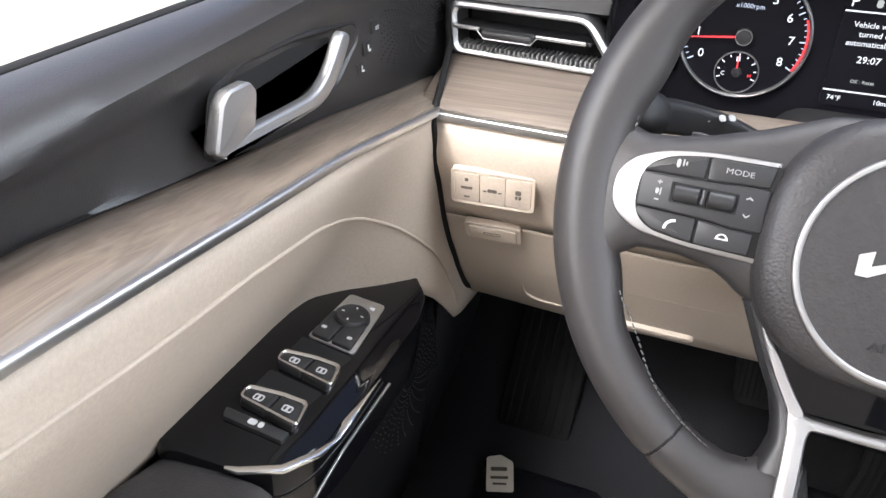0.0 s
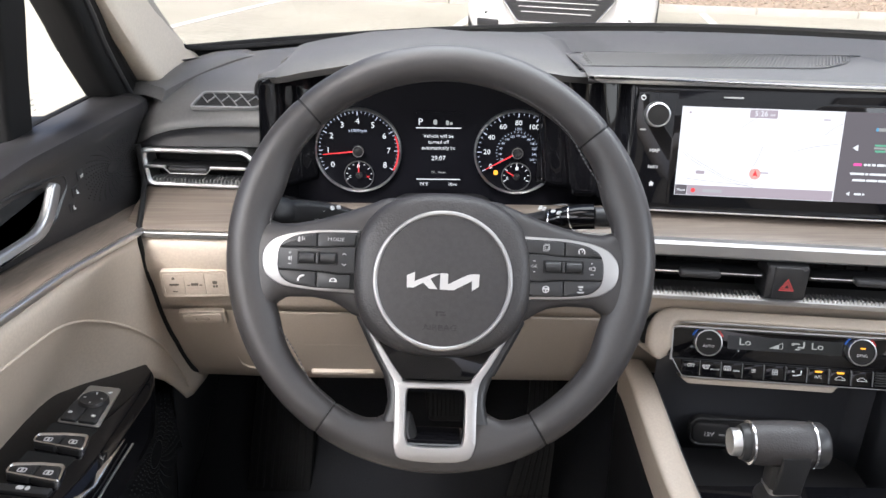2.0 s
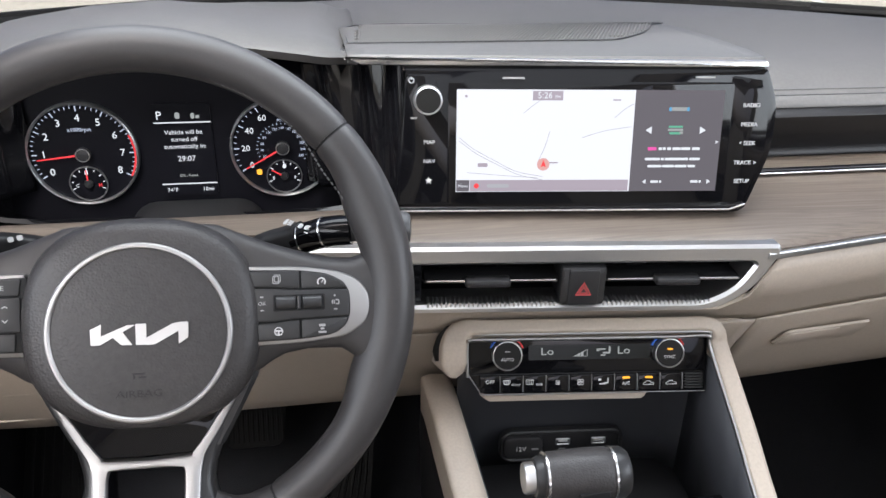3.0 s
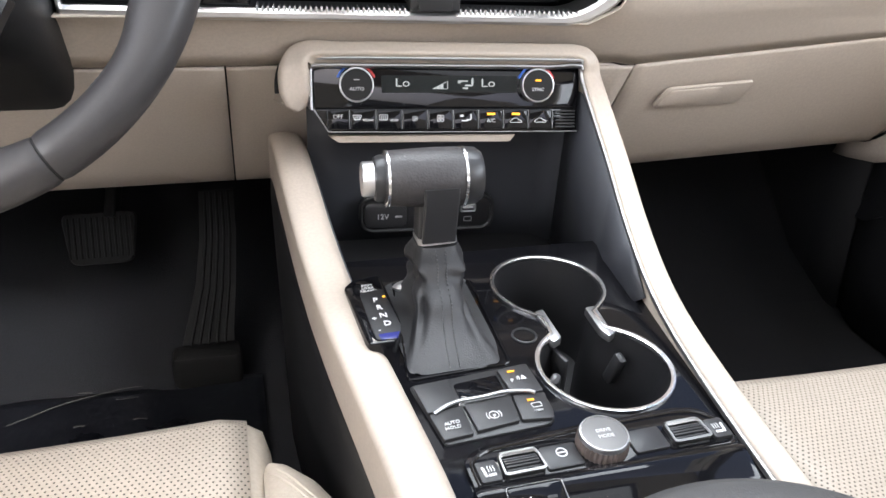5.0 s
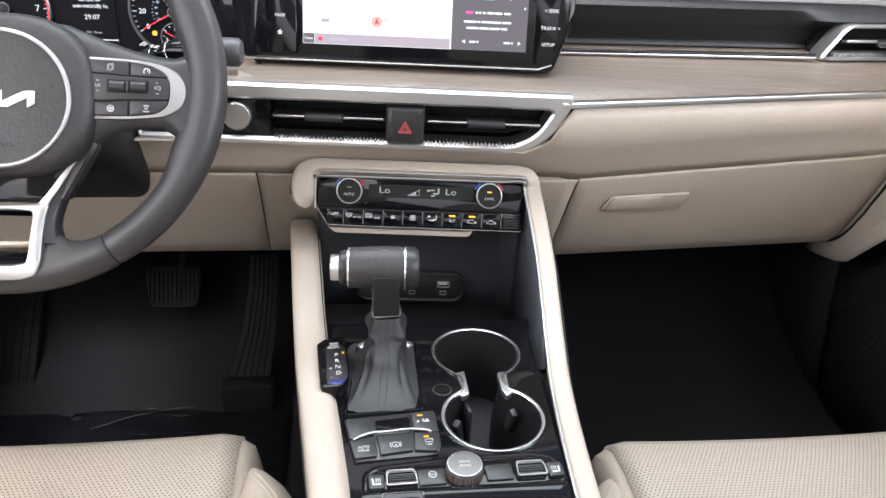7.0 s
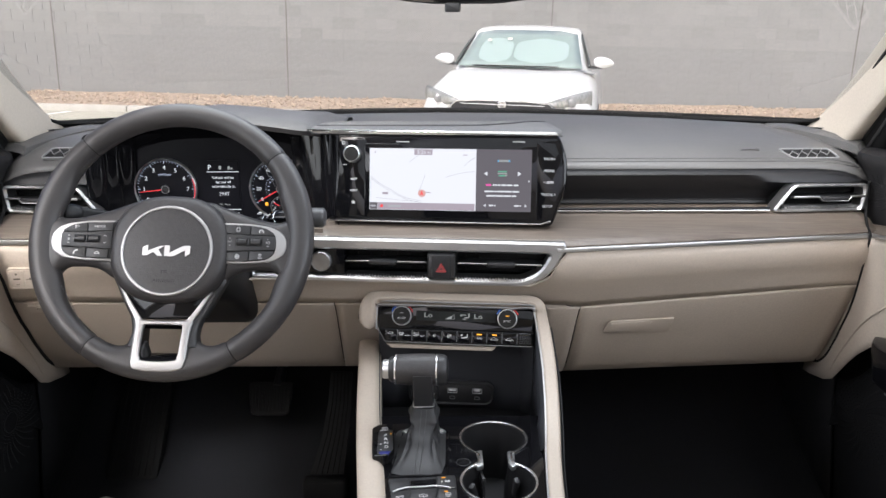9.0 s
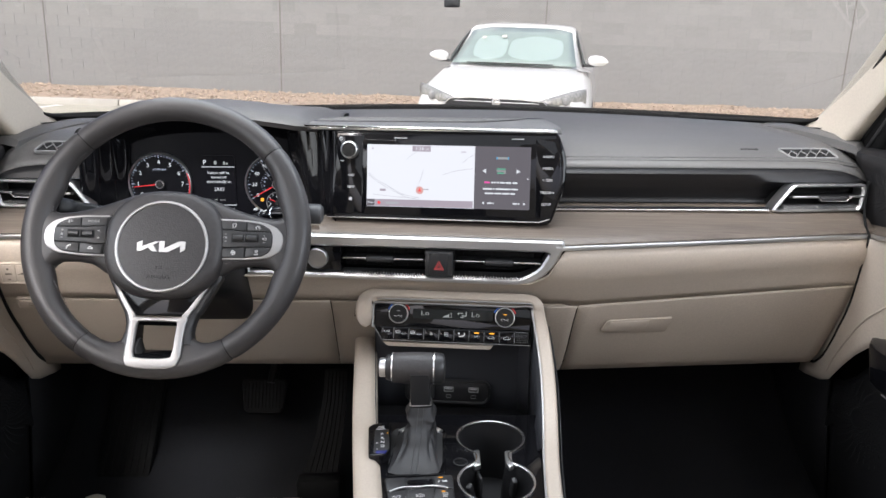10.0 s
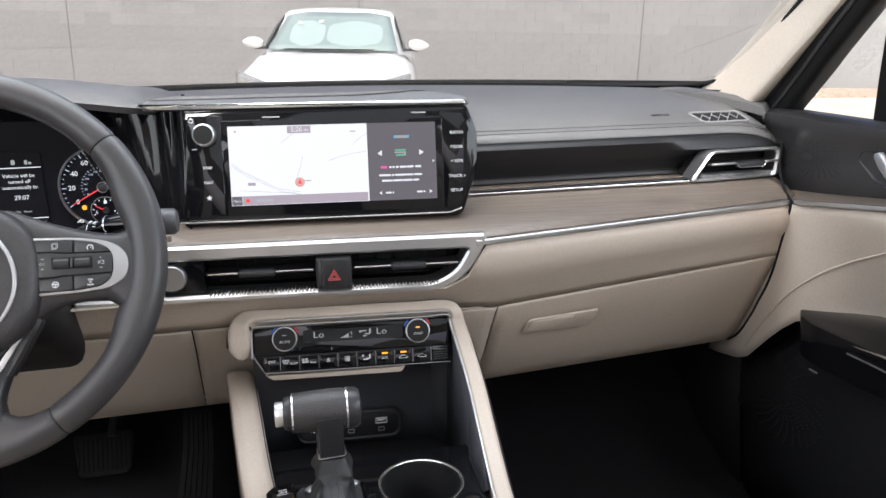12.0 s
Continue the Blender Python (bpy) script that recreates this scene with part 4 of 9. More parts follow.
def hub(k, z, dx=0.0):
    pts = []
    for i in range(64):
        a = 2 * math.pi * i / 64
        c, s = math.cos(a), math.sin(a)
        e = 2 / 2.5
        pts.append((0.002 + k * 0.0775 * math.copysign(abs(c) ** e, c), -0.0165 + k * (0.0705 if s < 0 else 0.0722) * math.copysign(abs(s) ** e, s)))
    return put(W, pts, z)


loft(bm, [hub(0.93, -0.03), hub(0.995, -0.012), hub(1.0, 0.004), hub(0.992, 0.0105), hub(0.97, 0.0155), hub(0.93, 0.0195), hub(0.86, 0.0222), hub(0.70, 0.0235), hub(0.4, 0.0240), hub(0.12, 0.0241)], True, True, True)
cover = part("airbag_cover", bm, LEATHER, wheel, "grained charcoal airbag cover")
RING = W @ Matrix.Translation((0.0025, -0.0205, 0))
bm = bmesh.new()
n = 80
loft(bm, [[RING @ Vector(((0.0575 + r) * math.cos(2 * math.pi * k / n), (0.0575 + r) * math.sin(2 * math.pi * k / n), z)) for k in range(n)] for r, z in
          ((-0.0020, 0.018), (-0.0019, 0.0246), (-0.0010, 0.0256), (0.0004, 0.0258), (0.0014, 0.0254), (0.0021, 0.0242), (0.0023, 0.017))])
part("ring", bm, SATIN_SILVER, cover, "satin silver ring")
bm = bmesh.new()
lathe(bm, [(0.0562, 0.020), (0.0555, 0.0240), (0.040, 0.0252), (0.015, 0.0258), (0.001, 0.026)], RING, 48)
part("badge_disc", bm, LEATHER, cover)
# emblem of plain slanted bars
E0 = W @ Matrix.Translation((0.0021, -0.0205, 0))
for k, q in enumerate((((-0.0297, -0.0067), (-0.0237, -0.0067), (-0.0231, 0.0067), (-0.0300, 0.0036)),
                       ((-0.0240, -0.0067), (-0.0020, 0.0057), (-0.0072, 0.0056), (-0.0236, -0.0012)),
                       ((-0.0160, -0.0022), (-0.0106, -0.0072), (-0.0040, -0.0073), (-0.0098, 0.0012)),
                       ((-0.0018, -0.0074), (0.0049, -0.0076), (0.0049, 0.0062), (-0.0018, 0.0063)),
                       ((0.0049, -0.0078), (0.0100, -0.0076), (0.0252, 0.0006), (0.0252, 0.0064), (0.0214, 0.0056), (0.0049, -0.0030)),
                       ((0.0252, -0.0078), (0.0312, -0.0040), (0.0314, 0.0064), (0.0252, 0.0064)))):
    bm = bmesh.new()
    prism(bm, rounded(list(q), 0.0004, 2), 0.0240, 0.0266 + 0.00010 * (k % 3), E0, 0.0)
    part("emblem_bar", bm, EMBLEM, cover, "satin silver slanted bar")
words("AIRBAG", 0.0078, RING, -0.001, -0.0398, 0.0254, EMBOSS, cover, "embossed_lettering", wide=1.25)
bars([(-0.001, -0.0265, 0.0080, 0.0012), (-0.0040, -0.0285, 0.0014, 0.0040), (0.0012, -0.0288, 0.0050, 0.0012)], RING, 0.0256, EMBOSS, cover, "horn_symbol")


# side spokes with their switches
def side_spoke(a):
    """a: -1 for the spoke towards the door, 1 for the other."""
    def fl(pts):
        q = [(x * a, y) for x, y in pts]
        return q if a > 0 else q[::-1]
    top = ((0.020, 0.0500), (0.0300, 0.0520), (0.0500, 0.0505), (0.0630, 0.0452), (0.0830, 0.0374), (0.1070, 0.0300), (0.1275, 0.0255), (0.1420, 0.0245), (0.1560, 0.0290), (0.1720, 0.0420))
    low = ((0.020, -0.0600), (0.0600, -0.0600), (0.0770, -0.0530), (0.0842, -0.0476), (0.0946, -0.0422), (0.1118, -0.0393), (0.1340, -0.0400), (0.1420, -0.0450), (0.1500, -0.0560), (0.1720, -0.0700))
    bm = bmesh.new()
    rings = []
    for k in range(39):
        x = 0.020 + 0.150 * k / 38
        t, b = lerp(x, top), lerp(x, low)
        y0, h = (t + b) / 2, (t - b) / 2
        zf = lerp(x, ((0.02, 0.0060), (0.070, 0.0100), (0.110, 0.0108), (0.145, 0.0118), (0.172, 0.0090)))
        ring = []
        for j in range(36):
            q = 2 * math.pi * j / 36
            c, s = math.cos(q), math.sin(q)
            yy = math.copysign(abs(c) ** (2 / 3.4), c)
            zz = math.copysign(abs(s) ** (2 / 2.4), s)
            ring.append(W @ Vector((x * a, y0 + h * yy, (zf + 0.004) * zz - 0.004 if zz > 0 else -0.004 + 0.016 * zz)))
        rings.append(ring)
    loft(bm, rings, True, True, True)
    arm = part("side_spoke", bm, SMOOTH_LEATHER, wheel)
    bm = bmesh.new()
    plate = rounded(fl([(0.071, -0.0345), (0.112, -0.0333), (0.138, -0.0300), (0.1510, -0.0215), (0.1545, -0.0110), (0.1535, 0.0010), (0.1455, 0.0105), (0.132, 0.0160), (0.108, 0.0196), (0.071, 0.0204)]), [0.001, 0.012, 0.010, 0.008, 0.008, 0.008, 0.010, 0.012, 0.012, 0.001], 4)
    prism(bm, plate, -0.006, 0.0128, W, 0.0018)
    part("silver_bezel", bm, SATIN_SILVER, arm, "satin silver switch surround")
    bm = bmesh.new()
    pad = rounded(fl([(0.070, -0.0315), (0.111, -0.0306), (0.1300, -0.0278), (0.1382, -0.0215), (0.1408, -0.0130), (0.1405, 0.0005), (0.1370, 0.0078), (0.1265, 0.0140), (0.107, 0.0172), (0.070, 0.0180)]), [0.001, 0.010, 0.008, 0.006, 0.006, 0.006, 0.006, 0.008, 0.010, 0.001], 4)
    prism(bm, pad, 0.008, 0.0133, W, 0.0003)
    part("switch_pad", bm, VOID, arm)
    for o in ([(0.0745, 0.0062), (0.0900, 0.0058), (0.1000, 0.0046), (0.1060, 0.0046), (0.1060, 0.0166), (0.0730, 0.0172)],
              [(0.1075, 0.0046), (0.1392, 0.0040), (0.1362, 0.0080), (0.1262, 0.0134), (0.1075, 0.0165)],
              [(0.0775, -0.0305), (0.1055, -0.0302), (0.1055, -0.0172), (0.0980, -0.0176), (0.0900, -0.0188), (0.0770, -0.0190)],
              [(0.1070, -0.0301), (0.1295, -0.0272), (0.1378, -0.0210), (0.1388, -0.0163), (0.1070, -0.0172)]):
        bm = bmesh.new()
        prism(bm, rounded(fl(o), 0.0014, 3), 0.0115, 0.0146, W, 0.0008)
        part("button", bm, BUTTON, arm)
    bm = bmesh.new()
    mid = rounded(fl([(0.0735, -0.0178), (0.0900, -0.0178), (0.0985, -0.0166), (0.1395, -0.0155), (0.1400, 0.0002), (0.1392, 0.0032), (0.0990, 0.0037), (0.0900, 0.0048), (0.0735, 0.0052)]), 0.0014, 3)
    prism(bm, mid, 0.0115, 0.0152, W, 0.0010)
    part("roller_housing", bm, BUTTON, arm)
    bm = bmesh.new()
    prism(bm, rrect(0.0350, 0.0112, 0.0008, 0.1056 * a, -0.0052, 2), 0.0140, 0.01545, W)
    part("roller_well", bm, VOID, arm)
    for x, w in ((0.0966, 0.0142), (0.1146, 0.0142)):
        bm = bmesh.new()
        m = W @ Matrix.Translation((x * a, -0.0052, 0.0140)) @ Matrix.Rotation(radians(90), 4, "Y")
        n2 = 44
        loft(bm, [[m @ Vector(((r + (0.00022 if i % 2 else 0.0)) * math.cos(2 * math.pi * i / n2), (r + (0.00022 if i % 2 else 0.0)) * 1.05 * math.sin(2 * math.pi * i / n2), z)) for i in range(n2)] for r, z in ((0.0030, -w / 2), (0.0045, -w / 2 + 0.0008), (0.0045, w / 2 - 0.0008), (0.0030, w / 2))], True, True, True)
        part("roller", bm, SATIN, arm, sharp=60)
    bm = bmesh.new()
    box(bm, (0.1056 * a, -0.0052, 0.0150), (0.0026, 0.0092, 0.0046), 0.001, W)
    part("roller_joint", bm, SATIN, arm)
    z = 0.0149
    zm = 0.0155
    if a < 0:
        words("MODE", 0.0050, W, -0.0905, 0.0113, z, PALE_MARK, arm, wide=1.2)
        bars([(-0.1222, 0.0105, 0.0020, 0.0052), (-0.1196, 0.0112, 0.0009, 0.0040), (-0.1180, 0.0110, 0.0009, 0.0024)], W, z, PALE_MARK, arm, "voice_symbol")
        bm = bmesh.new()
        prism(bm, arc_pts(0.0040, 0.0056, 85, 185, 8, -0.1172, -0.0252), z - 0.0003, z + 0.0003, W)
        part("call_symbol", bm, MARK, arm)
        bm = bmesh.new()
        ring_prism(bm, arc_pts(0.0002, 0.0034, 0, 180, 10, -0.0918, -0.0252), arc_pts(0.0001, 0.0020, 12, 168, 10, -0.0918, -0.0246), z - 0.0003, z + 0.0003, W)
        part("call_end_symbol", bm, MARK, arm)
        for q in ((-0.1295, -0.0012, 0.0026, 0.0008), (-0.1295, -0.0012, 0.0008, 0.0026), (-0.1300, -0.0062, 0.0018, 0.0034), (-0.1282, -0.0062, 0.0008, 0.0044), (-0.1295, -0.0108, 0.0026, 0.0008)):
            bars([q], W, zm, PALE_MARK, arm, "volume_symbol")
        for s in (1, -1):
            bm = bmesh.new()
            prism(bm, [(-0.0845, -0.0052 + 0.0040 * s - 0.0006), (-0.0845, -0.0052 + 0.0040 * s + 0.0002), (-0.0828, -0.0052 + 0.0052 * s), (-0.0811, -0.0052 + 0.0040 * s + 0.0002), (-0.0811, -0.0052 + 0.0040 * s - 0.0006), (-0.0828, -0.0052 + 0.0052 * s - 0.0010)][::-1], zm - 0.0003, zm + 0.0003, W)
            part("seek_arrow", bm, PALE_MARK, arm)
    else:
        for dx, dy in ((0.0, 0.0), (0.0011, 0.0010)):
            bm = bmesh.new()
            ring_prism(bm, rrect(0.0044, 0.0052, 0.0006, 0.0902 + dx, 0.0108 + dy), rrect(0.0034, 0.0042, 0.0004, 0.0902 + dx, 0.0108 + dy), z - 0.0003 + dx * 0.1, z + 0.0003 + dx * 0.1, W)
            part("page_symbol", bm, PALE_MARK, arm)
        bm = bmesh.new()
        prism(bm, arc_pts(0.0022, 0.0030, -40, 220, 16, 0.1212, 0.0086), z - 0.0003, z + 0.0003, W)
        prism(bm, [(0.1210, 0.0082), (0.1216, 0.0082), (0.1230, 0.0108), (0.1226, 0.0110)], z - 0.0003, z + 0.0004, W)
        part("cruise_symbol", bm, MARK, arm)
        bm = bmesh.new()
        ring_prism(bm, circle(0.0030, 18, 0.0912, -0.0246), circle(0.0023, 18, 0.0912, -0.0246), z - 0.0003, z + 0.0003, W)
        prism(bm, rrect(0.0050, 0.0010, 0.0002, 0.0912, -0.0242, 1), z - 0.0003, z + 0.0004, W)
        prism(bm, rrect(0.0009, 0.0024, 0.0002, 0.0912, -0.0260, 1), z - 0.0003, z + 0.0004, W)
        part("wheel_symbol", bm, MARK, arm)
        bars([(0.1210, -0.0215, 0.0044, 0.0018), (0.1210, -0.0238, 0.0026, 0.0014), (0.1210, -0.0262, 0.0056, 0.0014)], W, z, PALE_MARK, arm, "distance_symbol")
        words("OK", 0.0042, W, 0.0806, -0.0052, zm, PALE_MARK, arm)
        for q in ((0.1300, -0.0012, 0.0012, 0.0012), (0.1283, -0.0056, 0.0008, 0.0030), (0.1296, -0.0056, 0.0008, 0.0030), (0.1318, -0.0042, 0.0024, 0.0008), (0.1328, -0.0056, 0.0008, 0.0030), (0.1318, -0.0070, 0.0024, 0.0008), (0.1304, -0.0106, 0.0026, 0.0008)):
            bars([q], W, zm, PALE_MARK, arm, "resume_symbol")
        for s in (1, -1):
            bars([(0.0806, -0.0052 + 0.0046 * s, 0.0022, 0.0008)], W, zm, PALE_MARK, arm, "scroll_mark")
    return arm


side_spoke(-1)
side_spoke(1)

# lower spoke: black carrier, gloss insert, satin silver fork with an open window
bm = bmesh.new()
rings = []
for y, hw, cx, z1 in ((-0.040, 0.070, 0.002, 0.002), (-0.0560, 0.0735, 0.002, 0.002), (-0.075, 0.0640, 0.002, 0.0015), (-0.092, 0.0550, 0.002, 0.001), (-0.103, 0.0490, 0.002, 0.0005)):
    rings.append([W @ Vector((cx + x, y, z)) for x, z in ((-hw, -0.014), (-hw, z1 - 0.003), (-hw + 0.003, z1), (hw - 0.003, z1), (hw, z1 - 0.003), (hw, -0.014))])
loft(bm, rings, True, True, True)
lower = part("lower_spoke", bm, SATIN, wheel)
bm = bmesh.new()
prism(bm, rounded([(-0.0345, -0.1075), (0.0350, -0.1065), (0.0585, -0.066), (0.050, -0.058), (-0.050, -0.058), (-0.0570, -0.066)], 0.004, 3), -0.004, 0.0040, W, 0.0015)
part("dark_insert", bm, PIANO, lower, "gloss black insert")


def fork_z(y):
    return lerp(-y, ((0.055, 0.0040), (0.070, 0.0050), (0.100, 0.0055), (0.112, 0.0072), (0.125, 0.0112), (0.140, 0.0152), (0.152, 0.0178), (0.163, 0.0192), (0.172, 0.0190), (0.180, 0.0172)))


for a in (-1, 1):
    # black flank beside the silver arm
    bm = bmesh.new()
    rings = []
    for xo, xi, y in ((0.0735, 0.060, -0.0560), (0.0600, 0.046, -0.0830), (0.0480, 0.034, -0.1040), (0.0436, 0.030, -0.1180), (0.0425, 0.030, -0.1270), (0.0445, 0.030, -0.1360), (0.0470, 0.030, -0.1430)):
        zt = fork_z(y) - 0.0045
        rings.append([W @ Vector((0.001 + x * a, y, z)) for x, z in ((xi, -0.012), (xo, -0.012), (xo, zt - 0.006), (xo - 0.002, zt - 0.002), (xo - 0.005, zt), (xi, zt))])
    loft(bm, rings, True, True, True)
    part("flank", bm, SATIN, lower)
    bm = bmesh.new()
    rings = []
    for xo, xi, y in ((0.0640, 0.0625, -0.0615), (0.0590, 0.0545, -0.0720), (0.0535, 0.0470, -0.0820), (0.0478, 0.0405, -0.0920), (0.0425, 0.0345, -0.1005), (0.0390, 0.0300, -0.1060), (0.0366, 0.0280, -0.1110), (0.0356, 0.0270, -0.1160)):
        zt = fork_z(y)
        rings.append([W @ Vector((0.0005 + x * a, y, z)) for x, z in ((xi, -0.003), (xo, -0.003), (xo, zt - 0.0012), (xo - 0.0006, zt - 0.0002), ((xo + xi) / 2, zt + 0.0002), (xi + 0.0006, zt - 0.0002), (xi, zt - 0.0012))])
    loft(bm, rings, True, True, True)
    part("silver_arm", bm, SATIN_SILVER, lower)
outer = rounded([(-0.0346, -0.1610), (-0.0315, -0.1720), (-0.0170, -0.1745), (0.0030, -0.1752), (0.0215, -0.1742), (0.0325, -0.1705), (0.0358, -0.1590), (0.0356, -0.1360), (0.0360, -0.1180), (0.0385, -0.1060), (0.0270, -0.1082), (0.0003, -0.1095), (-0.0265, -0.1088), (-0.0380, -0.1060), (-0.0352, -0.1180), (-0.0346, -0.1360)], 0.004, 3)
inner = rounded([(-0.0244, -0.1535), (-0.0220, -0.1608), (-0.0120, -0.1620), (0.0005, -0.1622), (0.0125, -0.1618), (0.0235, -0.1600), (0.0253, -0.1520), (0.0253, -0.1360), (0.0255, -0.1200), (0.0245, -0.1152), (0.0140, -0.1146), (0.0003, -0.1146), (-0.0130, -0.1146), (-0.0240, -0.1150), (-0.0252, -0.1200), (-0.0248, -0.1360)], 0.0016, 3)


def fork_ring(pts, drop):
    return [W @ Vector((x, y, fork_z(y) - drop)) for x, y in pts]


bm = bmesh.new()
loft(bm, [fork_ring(outer, 0.010), fork_ring(outer, 0.0010), fork_ring(inset(outer, 0.0008), 0.0002), fork_ring([tuple(Vector(p).lerp(Vector(q), 0.5)) for p, q in zip(outer, inner)], -0.0004), fork_ring(inset(inner, -0.0010), 0.0002), fork_ring(inner, 0.0014), fork_ring(inset(inner, 0.0004), 0.0040)])
part("silver_frame", bm, SATIN_SILVER, lower, "satin silver lower spoke frame round an open window")
bm = bmesh.new()
deep = [(x * 0.93, -0.1190 if y > -0.118 else (-0.1505 if y < -0.150 else y)) for x, y in inner]
loft(bm, [fork_ring(inset(inner, 0.0003), 0.0034), fork_ring([tuple(Vector(p).lerp(Vector(q), 0.35)) for p, q in zip(inner, deep)], 0.0062), [W @ Vector((x, y, -0.004)) for x, y in deep], [W @ Vector((x, y, -0.012)) for x, y in deep]])
part("gloss_recess", bm, PIANO, lower, "gloss black window lining")

# column cover and stalks
column = thing("steering_column", (-0.351, 0.18, 0.82), "black steering column cover with two stalks", "steering column")
bm = bmesh.new()
rings = []
for y, zc, hw, hh in ((0.055, 0.893, 0.040, 0.030), (0.075, 0.886, 0.058, 0.042), (0.13, 0.872, 0.064, 0.054), (0.19, 0.845, 0.067, 0.070), (0.25, 0.820, 0.067, 0.090), (0.30, 0.81, 0.067, 0.098)):
    rings.append([Vector((-0.351 + x, y, zc + z)) for x, z in rrect(2 * hw, 2 * hh, 0.028, 0, 0, 5)])
loft(bm, rings, True, True, True)
part("cover", bm, BLACK, column)


def stalk(a):
    h = 0.0 if a > 0 else 0.006
    pts = smooth_path([(-0.351 + 0.052 * a, 0.128, 0.915), (-0.351 + 0.080 * a, 0.122, 0.932 + h * 0.5), (-0.351 + 0.100 * a, 0.113, 0.942 + h), (-0.351 + 0.126 * a, 0.092 if a < 0 else 0.100, 0.955 + h), (-0.351 + 0.151 * a, 0.062 if a < 0 else 0.094, (0.966 if a < 0 else 0.959) + h)], 6)
    bm = bmesh.new()
    cut = 15 if a > 0 else 24
    sweep(bm, pts[:cut], rounded([(-0.0125, -0.011), (0.0125, -0.011), (0.0100, 0.0125), (-0.0100, 0.0125)], 0.005, 4), scales=[(1.15 if a > 0 else 0.92) - 0.10 * min(1, k / 10) for k in range(cut)])
    st = part("stalk", bm, BLACK, column, "dark grey column stalk with white symbols")
    if a > 0:
        bm = bmesh.new()
        sweep(bm, pts[13:24], circle(0.0122, 20))
        part("turning_sleeve", bm, PIANO, st, "gloss black turning sleeve")
    else:
        bm = bmesh.new()
        sweep(bm, [p + Vector((0, -0.0118, -0.003)) for p in pts[4:24]], rrect(0.0026, 0.0040, 0.001, 0, 0, 2))
        part("bright_edge", bm, SILVER, st)
    m = local((-0.351 + 0.106 * a, 0.1000, 0.9600 + h), -40 * a, 66) if a > 0 else local((-0.457, 0.0970, 0.9612), 25, 55)
    for q in ((-0.0100, 0.001, 0.0024, 0.0050), (-0.0066, 0.0024, 0.0030, 0.0009), (-0.0066, 0.0010, 0.0030, 0.0009), (-0.0066, -0.0004, 0.0030, 0.0009), (0.0010, 0.001, 0.0030, 0.0034), (0.0056, 0.001, 0.0030, 0.0034)):
        bars([tuple(1.35 * w for w in q)], m, 0.0012, PALE_MARK, st, "stalk_symbol")
    along = (pts[20] - pts[16]).normalized()
    turn = along.to_track_quat("Z", "Y").to_matrix().to_4x4()
    if a > 0:
        for k in (14, 18):
            bm = bmesh.new()
            lathe(bm, [(0.0118, -0.0008), (0.0128, -0.0004), (0.0128, 0.0006), (0.0118, 0.0010)], Matrix.Translation(pts[k]) @ turn, 28)
            part("bright_band", bm, CHROME, st)
        mk = local(tuple(pts[16] + Vector((-0.004, -0.0085, 0.0085))), -40, 48)
        for q in ((0.0, 0.003, 0.0034, 0.0008), (0.0, 0.0, 0.0026, 0.0014), (0.0, -0.003, 0.0034, 0.0010)):
            bars([q], mk, 0.0010, MARK, st, "wiper_symbol")
    tip, aim = Vector((-0.351 + 0.149 * a, 0.064, 0.9650 + h)), Vector((0.025 * a, -0.030, 0.011))
    if a > 0:
        tip, aim = Vector((-0.1710, 0.0920, 0.9590)), Vector((0.040, -0.004, 0.0))
        bm = bmesh.new()
        sweep(bm, [pts[-2], tip], circle(0.0095, 20))
        part("lever_tip", bm, BUTTON, st)
    bm = bmesh.new()
    mm = Matrix.Translation(tip) @ aim.to_track_quat("Z", "Y").to_matrix().to_4x4()
    lathe(bm, [(0.0120, -0.010), (0.0136, -0.008), (0.0140, 0.000), (0.0138, 0.010), (0.0110, 0.0135), (0.004, 0.0145)], mm, 28)
    part("end_knob", bm, SLAT_DARK if a > 0 else BLACK, st, "dark grey end knob" if a > 0 else "")
    return st


stalk(-1)
stalk(1)

# ---- instrument cluster ----
cluster = thing("instrument_cluster", (-0.3565, 0.30, 0.90), "black instrument cluster with two lit dials and a message display", "instrument cluster")
K = local((-0.3565, 0.3010, 0.961), 0, 0)
bm = bmesh.new()
prism(bm, rrect(0.372, 0.190, 0.03, 0.0, 0.006), -0.012, -0.002, K)
part("face", bm, DIAL_BLACK, cluster)


